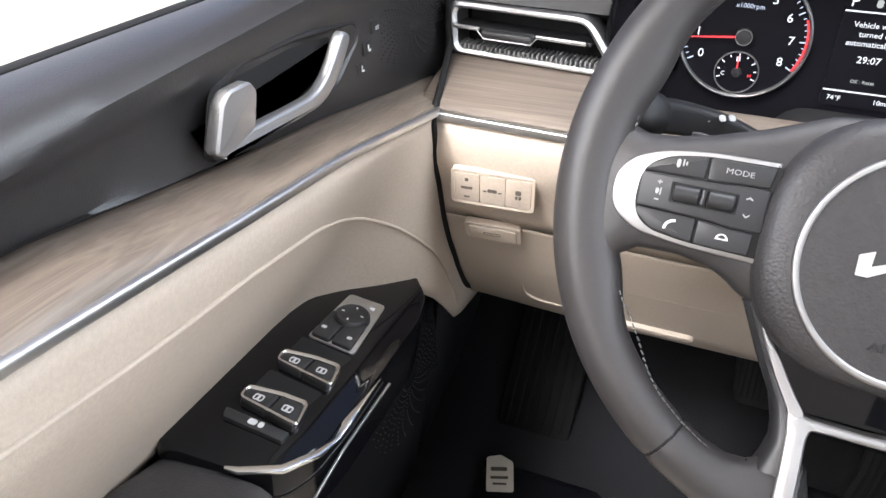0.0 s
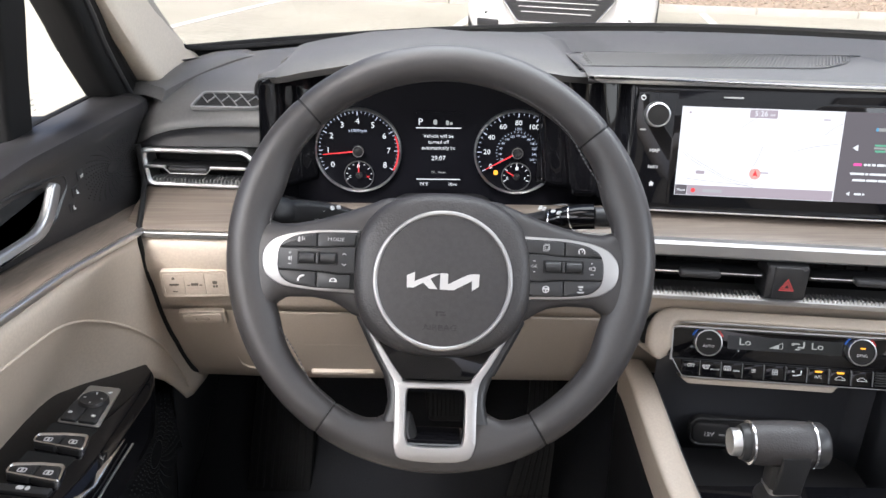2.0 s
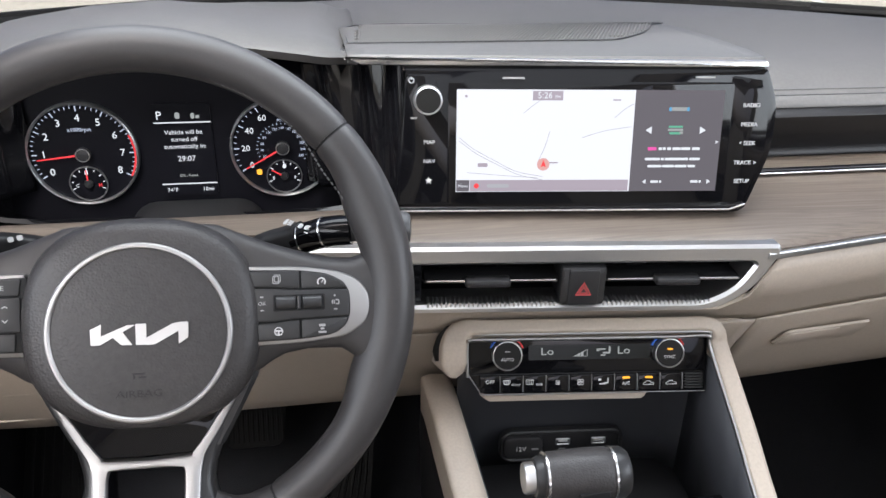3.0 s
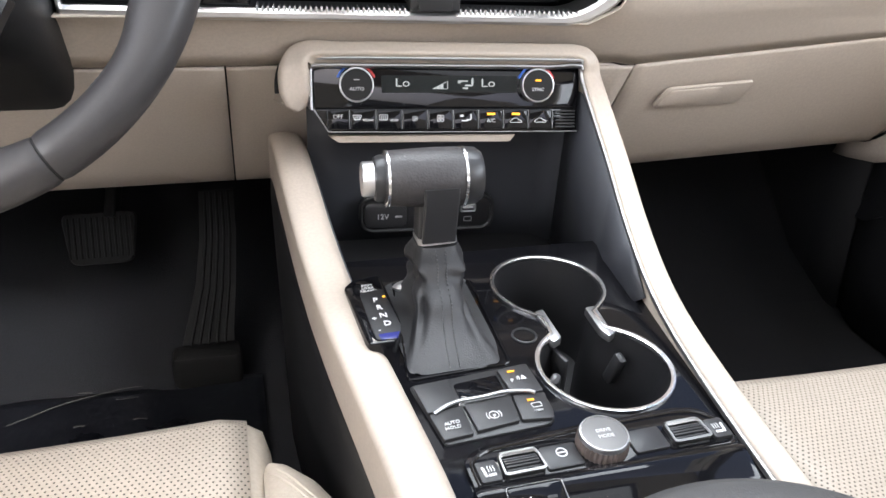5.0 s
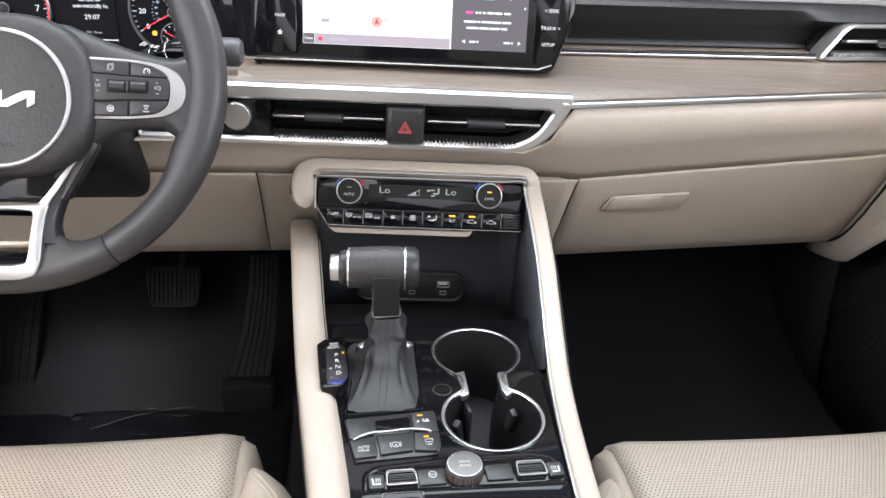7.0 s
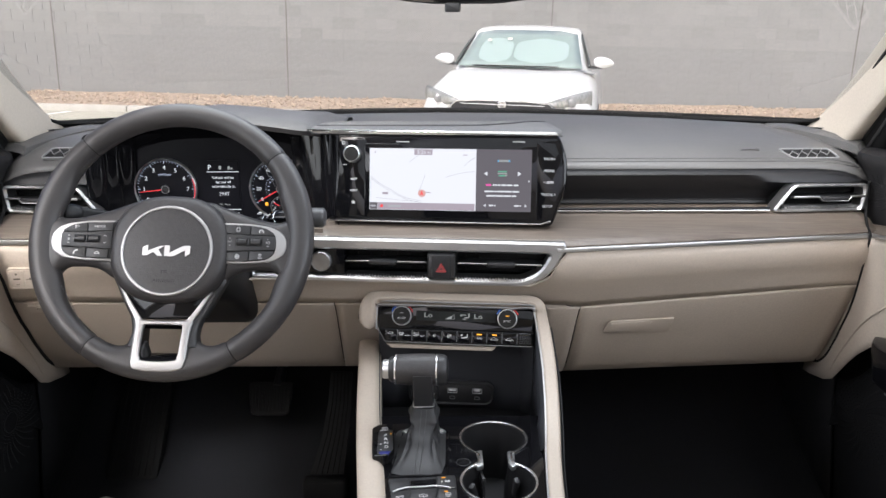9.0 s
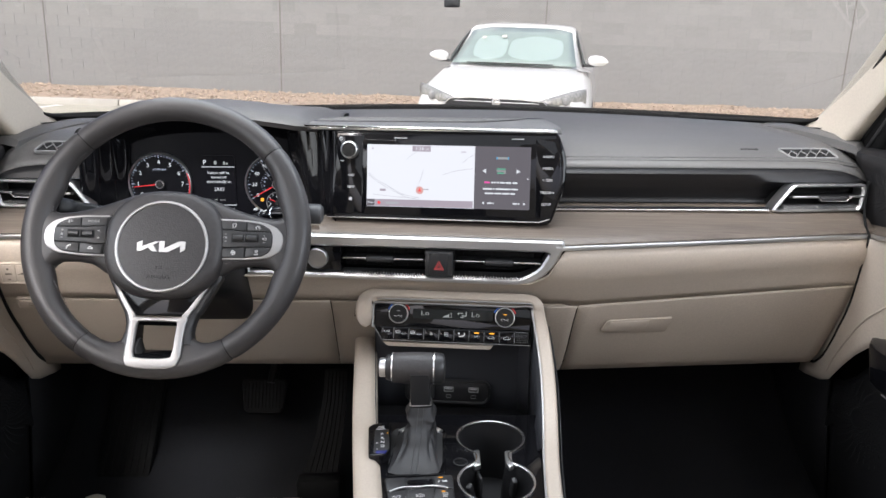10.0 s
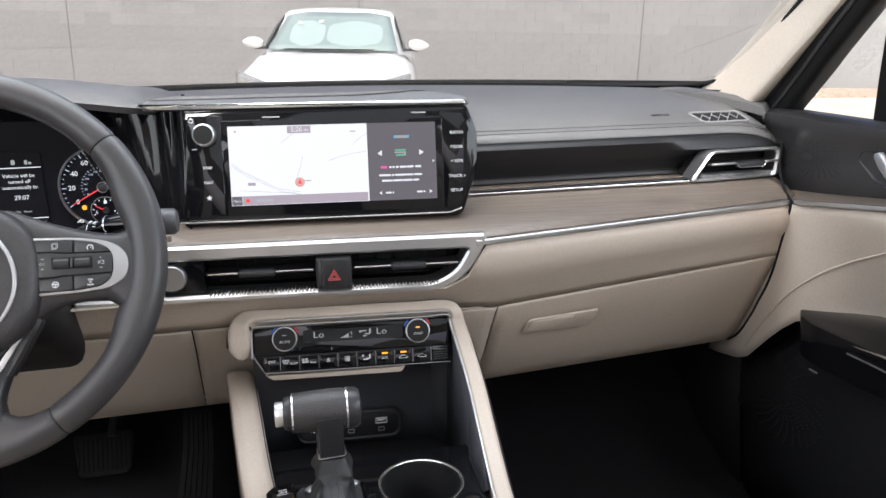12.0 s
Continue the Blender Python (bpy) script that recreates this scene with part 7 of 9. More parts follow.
part("shaft", bm, SATIN, gear)
bm = bmesh.new()
sweep(bm, [(-0.0188, -0.0135, 0.7200), (-0.0192, -0.0165, 0.7400), (-0.0198, -0.0200, 0.7560), (-0.0200, -0.0195, 0.7660)], rrect(0.026, 0.0045, 0.0015), up=(0, 1, 0))
part("shaft_tongue", bm, SATIN, gear)
GRIP = Matrix.Translation((-0.0272, 0.0020, 0.7660)) @ Matrix.Rotation(radians(-3), 4, "Z") @ Matrix.Rotation(radians(90), 4, "Y") @ Matrix.Diagonal((0.885, 0.885, 0.775, 1))
bm = bmesh.new()
lathe(bm, [(0.0205, -0.0405), (0.0228, -0.0360), (0.0242, -0.0100), (0.0248, 0.0080), (0.0246, 0.0300), (0.0225, 0.0350)], GRIP, 40)
part("grip", bm, LEATHER, gear, "grained leather grip")
bm = bmesh.new()
lathe(bm, [(0.0225, 0.0340), (0.0246, 0.0370), (0.0240, 0.0470), (0.0205, 0.0525), (0.010, 0.0545), (0.001, 0.0550)], GRIP, 40)
part("grip_end", bm, SATIN, gear)
for z in (-0.0375, 0.0350):
    bm = bmesh.new()
    r = 0.0232 if z < 0 else 0.0249
    lathe(bm, [(r - 0.003, z - 0.0022), (r + 0.0004, z - 0.0014), (r + 0.0006, z + 0.0010), (r - 0.003, z + 0.0022)], GRIP, 40)
    part("silver_band", bm, CHROME, gear)
bm = bmesh.new()
lathe(bm, [(0.0195, -0.0400), (0.0200, -0.0440), (0.0180, -0.0490), (0.0150, -0.0500)], GRIP, 36)
part("button_socket", bm, SATIN, gear)
bm = bmesh.new()
lathe(bm, [(0.0148, -0.0480), (0.0148, -0.0590), (0.0138, -0.0608), (0.0100, -0.0612), (0.0005, -0.0608)], GRIP, 36)
part("release_button", bm, SILVER, gear, "brushed silver release button")

PR = pose(0, 0, TOPZ + 0.0135)
plate_o = rounded([(-0.0850, -0.0760), (-0.0830, -0.0830), (-0.0650, -0.0820), (-0.0570, -0.0610), (-0.0590, -0.0040), (-0.0610, 0.0050), (-0.0820, 0.0010), (-0.0900, -0.0090)], 0.003, 3)
prnd = thing("gear_position_plate", (-0.072, -0.038, TOPZ), "gloss black plate with lit gear position letters", "indicator")
bm = bmesh.new()
prism(bm, plate_o, -0.022, 0.0040, PR, 0.0015)
part("plate", bm, PIANO, prnd)
bm = bmesh.new()
prism(bm, rounded([(-0.0790, -0.0640), (-0.0780, -0.0790), (-0.0650, -0.0810), (-0.0600, -0.0730), (-0.0580, -0.0640), (-0.0620, -0.0160), (-0.0800, -0.0200)], 0.002, 3), 0.003, 0.0047, PR, 0.0004)
part("window", bm, BLACK, prnd)
for k, t in enumerate("PRND"):
    words(t, 0.0092, PR, -0.0700 + 0.0010 * k, -0.0315 - 0.0102 * k, 0.0050, MARK, prnd, "gear_letter")
bm = bmesh.new()
prism(bm, circle(0.0011, 10, -0.0630, -0.0275), 0.0047, 0.0051, PR)
part("lit_dot", bm, GLOW_AMBER, prnd)
words("+", 0.0080, PR, -0.0750, -0.0550, 0.0050, MARK, prnd)
words("-", 0.0080, PR, -0.0740, -0.0690, 0.0050, MARK, prnd)
for k, t in enumerate(("SHIFT", "LOCK", "RELEASE")):
    words(t, 0.0040, PR, -0.0725, -0.0095 - 0.0038 * k, 0.0043, MARK, prnd)
bm = bmesh.new()
prism(bm, rounded([(-0.0760, -0.0735), (-0.0750, -0.0800), (-0.0640, -0.0800), (-0.0600, -0.0725)], 0.0015, 3), 0.003, 0.0050, PR, 0.0005)
part("blue_tip", bm, VIOLET, prnd)

# parking brake keys
BK = pose(0, 0, TOPZ + 0.0008)
brake_keys = thing("parking_brake_keys", (-0.0155, -0.133, TOPZ), "dark key block with parking brake and camera keys", "switch panel")
bm = bmesh.new()
prism(bm, rounded([(-0.0530, -0.1700), (0.0150, -0.1650), (0.0210, -0.1620), (0.0240, -0.1520), (0.0225, -0.1035), (-0.0625, -0.1125)], 0.003, 3), -0.008, 0.0008, BK, 0.0008)
part("base", bm, SATIN, brake_keys)
KEYS_AT = {"blank": [(-0.0575, -0.1430), (-0.0355, -0.1385), (-0.0360, -0.1125), (-0.0610, -0.1150)],
           "hold": [(-0.0535, -0.1680), (-0.0340, -0.1660), (-0.0340, -0.1395), (-0.0572, -0.1442)],
           "brake": [(-0.0310, -0.1645), (-0.0020, -0.1605), (-0.0005, -0.1362), (-0.0328, -0.1395)],
           "view": [(-0.0008, -0.1605), (0.0195, -0.1625), (0.0232, -0.1378), (0.0010, -0.1366)],
           "sensor": [(0.0010, -0.1352), (0.0232, -0.1364), (0.0215, -0.1070), (-0.0008, -0.1092)]}
for t, o in KEYS_AT.items():
    bm = bmesh.new()
    prism(bm, rounded(o, 0.0015, 3), 0.0, 0.0034, BK, 0.0007)
    key = part("key", bm, BUTTON, brake_keys)
    if t == "hold":
        words("AUTO", 0.0044, BK @ pose(-0.0450, -0.1550, 0, 0, 0, 6), 0, 0, 0.0040, MARK, key)
        words("HOLD", 0.0044, BK @ pose(-0.0453, -0.1592, 0, 0, 0, 6), 0, 0, 0.0040, MARK, key)
    elif t == "view":
        VM = BK @ pose(0.0120, -0.1500, 0, 0, 0, 3)
        words("VIEW", 0.0030, VM, 0.0005, -0.0050, 0.0040, MARK, key)
        bars([(-0.001, 0.0058, 0.0046, 0.0014)], VM, 0.0040, GLOW_AMBER, key, "lit_lamp")
        bm = bmesh.new()
        ring_prism(bm, rrect(0.0068, 0.0042, 0.0006, 0.0010, 0.0005), rrect(0.0060, 0.0034, 0.0004, 0.0010, 0.0005), 0.0035, 0.0041, VM)
        part("camera_symbol", bm, MARK, key)
    elif t == "sensor":
        VM = BK @ pose(0.0085, -0.1215, 0, 0, 0, 3)
        words("P", 0.0056, VM, -0.0030, -0.0020, 0.0040, MARK, key)
        for r0 in (0.0016, 0.0030):
            bm = bmesh.new()
            prism(bm, arc_pts(r0, r0 + 0.0006, -38, 38, 6, -0.0006, -0.0002), 0.0036, 0.0041, VM)
            part("sensor_symbol", bm, MARK, key)
        bm = bmesh.new()
        prism(bm, [(0.0034, -0.0020), (0.0072, -0.0020), (0.0060, 0.0018), (0.0048, 0.0018)], 0.0036, 0.0041, VM)
        part("cone_symbol", bm, MARK, key)
        bars([(-0.0005, 0.0075, 0.0050, 0.0014)], VM, 0.0040, GLOW_AMBER, key, "lit_lamp")
    elif t == "brake":
        VM = BK @ pose(-0.0170, -0.1530, 0, 0, 0, 5)
        words("P", 0.0046, VM, 0, -0.0014, 0.0040, MARK, key)
        bm = bmesh.new()
        ring_prism(bm, circle(0.0034, 20), circle(0.0029, 20), 0.0035, 0.0041, VM)
        part("brake_symbol", bm, MARK, key)
        for a0 in (145, -35):
            bm = bmesh.new()
            prism(bm, arc_pts(0.0045, 0.0051, a0, a0 + 70, 8), 0.0035, 0.0041, VM)
            part("brake_mark", bm, MARK, key)
bm = bmesh.new()
prism(bm, rounded([(-0.0325, -0.1365), (-0.0015, -0.1340), (-0.0020, -0.1125), (-0.0340, -0.1165)], 0.003, 3), -0.001, 0.0014, BK, 0.0003)
part("finger_well", bm, PIANO, brake_keys)
bm = bmesh.new()
sweep(bm, smooth_path([BK @ Vector(p) for p in ((-0.0540, -0.1450, 0.0040), (-0.0460, -0.1410, 0.0050), (-0.0360, -0.1380, 0.0055), (-0.0200, -0.1370, 0.0055), (-0.0040, -0.1350, 0.0055), (0.0110, -0.1365, 0.0050), (0.0160, -0.1385, 0.0042))], 6), rrect(0.0027, 0.0022, 0.001, 0, 0, 2))
part("bright_edge", bm, HANDLE_SILVER, brake_keys)

# seat heater keys and drive mode knob
HT = pose(0.0405, -0.1935, TOPZ + 0.0025, 2, 0, 2)
heater = thing("seat_heater_panel", (0.042, -0.19, TOPZ), "gloss black strip with seat heater rollers", "switch panel")
bm = bmesh.new()
prism(bm, rounded([(-0.0870, -0.0170), (0.0850, -0.0170), (0.0860, 0.0040), (0.0770, 0.0180), (0.0600, 0.0220), (-0.0100, 0.0220), (-0.0760, 0.0180), (-0.0880, 0.0100)], 0.006, 4), -0.010, 0.0012, HT, 0.001)
part("strip", bm, PIANO, heater)
bm = bmesh.new()
ring_prism(bm, rounded([(-0.0850, -0.0155), (0.0835, -0.0155), (0.0845, 0.0030), (0.0755, 0.0160), (0.0600, 0.0195), (-0.0100, 0.0195), (-0.0740, 0.0155), (-0.0855, 0.0080)], 0.006, 4), rounded([(-0.0830, -0.0140), (0.0815, -0.0140), (0.0820, 0.0020), (0.0740, 0.0135), (0.0590, 0.0170), (-0.0100, 0.0170), (-0.0725, 0.0130), (-0.0830, 0.0065)], 0.006, 4), 0.0, 0.0024, HT, 0.0008)
part("gloss_bead", bm, SMOKED, heater)
for a in (-1, 1):
    bm = bmesh.new()
    prism(bm, rrect(0.0130, 0.0160, 0.002, 0.0765 * a, -0.0030), 0.0, 0.0040, HT, 0.001)
    key = part("key", bm, BUTTON, heater)
    sx = 0.0765 * a
    for o in ([(-0.0032, -0.0075), (-0.0016, -0.0075), (-0.0024, -0.0002), (-0.0040, 0.0002)], [(-0.0012, -0.0075), (0.0036, -0.0075), (0.0036, -0.0055), (-0.0012, -0.0058)]):
        bm = bmesh.new()
        prism(bm, rounded([(sx - a * px, py) for px, py in o], 0.0005, 2), 0.0040, 0.0044, HT)
        part("seat_symbol", bm, MARK, key)
    for q in range(3):
        bm = bmesh.new()
        sweep(bm, [HT @ Vector((sx - a * (-0.0004 + 0.0017 * q + 0.0004 * (i % 2)), -0.0042 + 0.0014 * i, 0.0043)) for i in range(4)], rrect(0.0006, 0.0004, 0.0001, 0, 0, 1))
        part("heat_wave", bm, MARK, key)
    bm = bmesh.new()
    ring_prism(bm, rounded([(-0.0132, -0.0092), (0.0132, -0.0092), (0.0122, 0.0085), (-0.0122, 0.0085)], 0.003, 4), rounded([(-0.0122, -0.0088), (0.0122, -0.0088), (0.0112, 0.0048), (-0.0112, 0.0048)], 0.002, 4), 0.0, 0.0055, HT @ Matrix.Translation((0.0555 * a, 0, 0)), 0.0012)
    part("silver_hood", bm, surface("dark_satin_metal", (0.24, 0.235, 0.23), rough=0.36, metal=1.0), heater)
    for k in range(7):
        bm = bmesh.new()
        box(bm, (0.0555 * a, 0.0025 - 0.0021 * k, 0.0034 - 0.00022 * (k - 2) ** 2), (0.0215, 0.0015, 0.004), 0.0005, HT)
        part("roller_rib", bm, BUTTON, heater)
    bm = bmesh.new()
    prism(bm, rrect(0.0235, 0.0180, 0.002, 0.0287 * a - 0.0010, -0.0010), 0.0, 0.0030, HT, 0.0008)
    part("blank_key", bm, SATIN, heater)
bm = bmesh.new()
ring_prism(bm, circle(0.0036, 20, -0.0290, 0.0010), circle(0.0029, 20, -0.0290, 0.0010), 0.0028, 0.0034, HT)
prism(bm, rrect(0.0054, 0.0008, 0.0001, -0.0290, 0.0010, 1), 0.0028, 0.0034, HT)
part("wheel_heater_symbol", bm, MARK, heater)
drive = thing("drive_mode_knob", (0.0430, -0.1870, TOPZ), "round drive mode knob with a knurled silver side", "knob")
DM = Matrix.Translation((0.0385, -0.1915, TOPZ - 0.003)) @ Matrix.Rotation(radians(2), 4, "X") @ Matrix.Diagonal((0.74, 0.74, 0.88, 1))
bm = bmesh.new()
lathe(bm, [(0.0225, 0.0), (0.0225, 0.0020), (0.0210, 0.0030)], DM, 48)
part("base_ring", bm, PIANO, drive)
bm = bmesh.new()
n2 = 64
loft(bm, [[DM @ Vector(((r + (0.0013 if k % 2 else 0.0)) * math.cos(2 * math.pi * k / n2), (r + (0.0013 if k % 2 else 0.0)) * math.sin(2 * math.pi * k / n2), z)) for k in range(n2)] for r, z in ((0.0205, 0.002), (0.0205, 0.0150), (0.0195, 0.0170))], True, True, True)
part("knurled_side", bm, surface("copper_grey_knurling", (0.30, 0.245, 0.22), rough=0.42, metal=0.7), drive)
bm = bmesh.new()
loft(bm, [[DM @ Vector((r * math.cos(2 * math.pi * k / 56), r * math.sin(2 * math.pi * k / 56), z)) for k in range(56)] for r, z in ((0.0205, 0.0160), (0.0207, 0.0185), (0.0200, 0.0200), (0.0191, 0.0202), (0.0189, 0.0185))])
part("silver_rim", bm, SILVER, drive)
bm = bmesh.new()
lathe(bm, [(0.0192, 0.0150), (0.0190, 0.0194), (0.010, 0.0203), (0.0005, 0.0204)], DM, 48)
kf = part("cap", bm, surface("grey_cap_plastic", (0.15, 0.147, 0.143), rough=0.42, vary=0.05, metal=0.4), drive)
words("DRIVE", 0.0056, DM, 0, 0.0022, 0.0206, MARK, kf)
words("MODE", 0.0056, DM, 0, -0.0042, 0.0206, MARK, kf)

# lidded box with the wireless charging key, then the armrest
tray = thing("charging_box", (0.035, -0.25, TOPZ), "gloss black lidded charging box", "storage box")
bm = bmesh.new()
rings = []
for y, z, a, b in ((-0.206, 0.662, -0.046, 0.124), (-0.208, 0.671, -0.047, 0.124), (-0.213, 0.674, -0.048, 0.123), (-0.218, 0.6735, -0.048, 0.1225), (-0.232, 0.6685, -0.049, 0.122), (-0.238, 0.6655, -0.049, 0.121), (-0.240, 0.662, -0.049, 0.121), (-0.242, 0.650, -0.049, 0.120), (-0.300, 0.640, -0.050, 0.118), (-0.42, 0.630, -0.048, 0.112)):
    rings.append([Vector((a, y, z)), Vector((a + 0.004, y, z + 0.001)), Vector((b - 0.004, y, z + 0.001)), Vector((b, y, z)), Vector((b, y, 0.60)), Vector((a, y, 0.60))])
loft(bm, rings, True, True, True)
part("lid", bm, PIANO, tray, "gloss black lid")
QI = pose(-0.0150, -0.2260, 0.6702, 16, 0, 1)
bm = bmesh.new()
ring_prism(bm, rrect(0.034, 0.0230, 0.0025), rrect(0.0330, 0.0220, 0.0018), -0.004, 0.0025, QI, 0.0003)
q = part("charging_key", bm, SATIN_SILVER, tray)
bm = bmesh.new()
prism(bm, rrect(0.0322, 0.0212, 0.002), -0.004, 0.0022, QI, 0.0005)
part("key_face", bm, PIANO, q)
bm = bmesh.new()
ring_prism(bm, circle(0.0026, 18, -0.0055, 0.0), circle(0.0016, 18, -0.0055, 0.0), 0.0020, 0.0027, QI)
prism(bm, rrect(0.0010, 0.0085, 0.0003, -0.0045, -0.0008, 1), 0.0020, 0.0027, QI)
part("charging_symbol", bm, MARK, q)
bars([(0.0080, 0.0015, 0.0060, 0.0018)], QI, 0.0024, SATIN, q, "unlit_lamp")

arm = thing("armrest", (0.045, -0.40, 0.60), "charcoal leather armrest lid between the seats", "armrest")
bm = bmesh.new()
rings = []
outl = []
for k in range(41):
    a = math.pi * k / 40
    outl.append((0.054 + 0.124 * math.cos(a), -0.400 + 0.146 * math.sin(a) ** 0.8))
outl += [(-0.070, -0.80), (0.178, -0.80)]
for d, z in ((0.012, 0.6500), (0.004, 0.6560), (0.003, 0.6740)):
    rings.append([Vector((x, y, z)) for x, y in inset(outl, d)])
loft(bm, rings, True, True, True)
part("storage_box", bm, SATIN, arm)
bm = bmesh.new()
rings = []
for d, z in ((0.006, 0.6745), (0.0, 0.680), (0.0, 0.690), (0.004, 0.704), (0.014, 0.712), (0.03, 0.715)):
    rings.append([Vector((x, y, z)) for x, y in inset(outl, d)])
loft(bm, rings, True, True, True)
part("armrest_pad", bm, surface("grey_armrest_leather", (0.062, 0.061, 0.060), rough=0.5, vary=0.06, grain=0.15, grain_scale=900, cells=True, bump=0.25), arm, "dark grey leather pad")


# ---- seats ----
def seat(cx, front, label):
    s = thing("front_seat", (cx, front - 0.25, 0.33), label, "seat", "front seats")
    hw = 0.205
    bm = bmesh.new()
    rows = []
    for y, z in ((0.006, 0.470), (0.014, 0.505), (0.012, 0.545), (0.0, 0.570), (-0.018, 0.581), (-0.05, 0.585), (-0.12, 0.582), (-0.22, 0.574), (-0.32, 0.566), (-0.42, 0.560), (-0.50, 0.558)):
        rows.append([Vector((cx + x, front + y, z + 0.006 * (x / hw) ** 2 - 0.006 * max(0, abs(x) / hw - 0.9) * 10)) for x in spread(-hw, hw, 21)])
        p, q = rows[-1][0], rows[-1][-1]
        rows[-1] = [p + Vector((-0.017, -0.004, -0.075)), p + Vector((-0.016, -0.003, -0.030)), p + Vector((-0.011, 0, -0.009))] + rows[-1] + [q + Vector((0.011, 0, -0.009)), q + Vector((0.016, -0.003, -0.030)), q + Vector((0.017, -0.004, -0.075))]
    grid(bm, [r[3:-3] for r in rows])
    part("cushion_insert", bm, SEAT_PERF, s, "perforated ivory leather cushion", solid=0.02)
    for side in (slice(0, 4), slice(-4, None)):
        bm = bmesh.new()
        grid(bm, [[p + Vector((0, 0, 0.0006)) for p in r[side]] for r in rows])
        part("cushion_side", bm, SEAT, s, "plain leather side flap", solid=0.006)
    for a in (-1, 1):
        xi = cx + a * (hw + 0.010)

        def crown(w, u):
            """Height of the bolster's skin below its crest, u outwards of its inner edge."""
            c = 0.28 * w
            return -0.010 * (1 - u / c) ** 2 if u < c else -0.060 * (1 - math.sqrt(max(0.0, 1 - ((u - c) / (w - c)) ** 2)))

        line = ((-0.050, 0.572, 0.008), (-0.055, 0.582, 0.020), (-0.064, 0.589, 0.034), (-0.080, 0.595, 0.049), (-0.11, 0.602, 0.063), (-0.15, 0.606, 0.073), (-0.24, 0.606, 0.079), (-0.36, 0.600, 0.081), (-0.50, 0.598, 0.081))
        bm = bmesh.new()
        rings = []
        for y, z, w in line:
            us = [w * (0.5 - 0.5 * math.cos(math.pi * k / 16)) for k in range(17)]
            rings.append([Vector((xi, front + y, z - 0.11))] + [Vector((xi + a * u, front + y, z + crown(w, u))) for u in us] + [Vector((xi + a * w, front + y, z - 0.11))])
        loft(bm, rings, True, True, True)
        part("bolster", bm, SEAT, s, "ivory leather side bolster")
        for off in (0.0, 0.006):
            path = []
            for y in spread(-0.072, -0.48, 40):
                z, w = lerp(-y, [(-p, q) for p, q, _ in line]), lerp(-y, [(-p, q) for p, _, q in line])
                u = lerp(-y, ((0.072, 0.004), (0.095, 0.018), (0.14, 0.044), (0.20, 0.052), (0.48, 0.054))) + off
                path.append((xi + a * u, front + y, z + crown(w, u) + 0.0003))
            bm = bmesh.new()
            sweep(bm, path, rrect(0.0016, 0.0012, 0.0004, 0, 0, 1))
            part("bolster_stitching", bm, THREAD, s)
    bm = bmesh.new()
    box(bm, (cx, front - 0.26, 0.46), (2 * hw + 0.12, 0.46, 0.16), 0.03)
    part("cushion_base", bm, SEAT, s)
    bm = bmesh.new()
    rings = []
    for y, z, w, d in ((-0.50, 0.54, 0.23, 0.06), (-0.56, 0.62, 0.245, 0.07), (-0.65, 0.75, 0.25, 0.07), (-0.76, 0.90, 0.235, 0.065), (-0.86, 1.00, 0.17, 0.045)):
        rings.append([Vector((cx + x, front + y + q * 0.85, z + q * 0.5)) for x, q in rrect(2 * w, 2 * d, 0.055)])
    loft(bm, rings, True, True, True)
    part("backrest", bm, SEAT, s, "reclined ivory leather backrest")
    return s


seat(-0.375, -0.020, "ivory leather driver's seat with perforated cushion")
seat(0.425, -0.060, "ivory leather passenger seat with perforated cushion")


# ---- pedals, mats, floor clutter ----
acc = thing("accelerator_pedal", (-0.215, 0.34, 0.335), "black ribbed floor-hinged accelerator pedal", "pedal")
bm = bmesh.new()
rows = []
A = [(-0.189, 0.425, 0.572, 0.021), (-0.191, 0.40, 0.520, 0.0225), (-0.199, 0.372, 0.462, 0.025), (-0.211, 0.350, 0.410, 0.030), (-0.214, 0.344, 0.395, 0.032)]
loft(bm, [[Vector((x - w, y, z)), Vector((x + w, y, z)), Vector((x + w, y + 0.014, z - 0.004)), Vector((x - w, y + 0.014, z - 0.004))] for x, y, z, w in A], True, True, True)
pad = part("pad", bm, VOID, acc)
for k in range(5):
    bm = bmesh.new()
    f = -0.66 + 0.33 * k
    sweep(bm, [(x + w * f, y - 0.0012, z) for x, y, z, w in A], rrect(0.003, 0.003, 0.001, 0, 0, 2))
    part("rib", bm, RUBBER, pad)
bm = bmesh.new()
box(bm, (-0.217, 0.342, 0.362), (0.086, 0.035, 0.050), 0.008)
part("hinge_block", bm, RUBBER, acc)
brk = thing("brake_pedal", (-0.333, 0.47, 0.50), "black ribbed rubber brake pedal", "pedal")
PB = local((-0.333, 0.428, 0.515), 0, 28)
bm = bmesh.new()
prism(bm, rounded([(-0.038, -0.034), (0.036, -0.034), (0.044, 0.032), (-0.046, 0.032)], 0.012, 4), -0.014, 0.0, PB, 0.004)
pd = part("pad", bm, VOID, brk)
for k in range(12):
    bm = bmesh.new()
    box(bm, (-0.0375 + 0.0068 * k, 0.0, 0.0005), (0.0028, 0.052, 0.003), 0.001, PB)
    part("rib", bm, RUBBER, pd)
bm = bmesh.new()
sweep(bm, [(-0.320, 0.445, 0.53), (-0.310, 0.52, 0.60), (-0.310, 0.60, 0.70)], rrect(0.014, 0.03, 0.004))
part("lever", bm, BLACK, brk)
rest = thing("foot_rest", (-0.62, 0.46, 0.335), "black ribbed foot rest beside the pedals", "foot rest")
bm = bmesh.new()
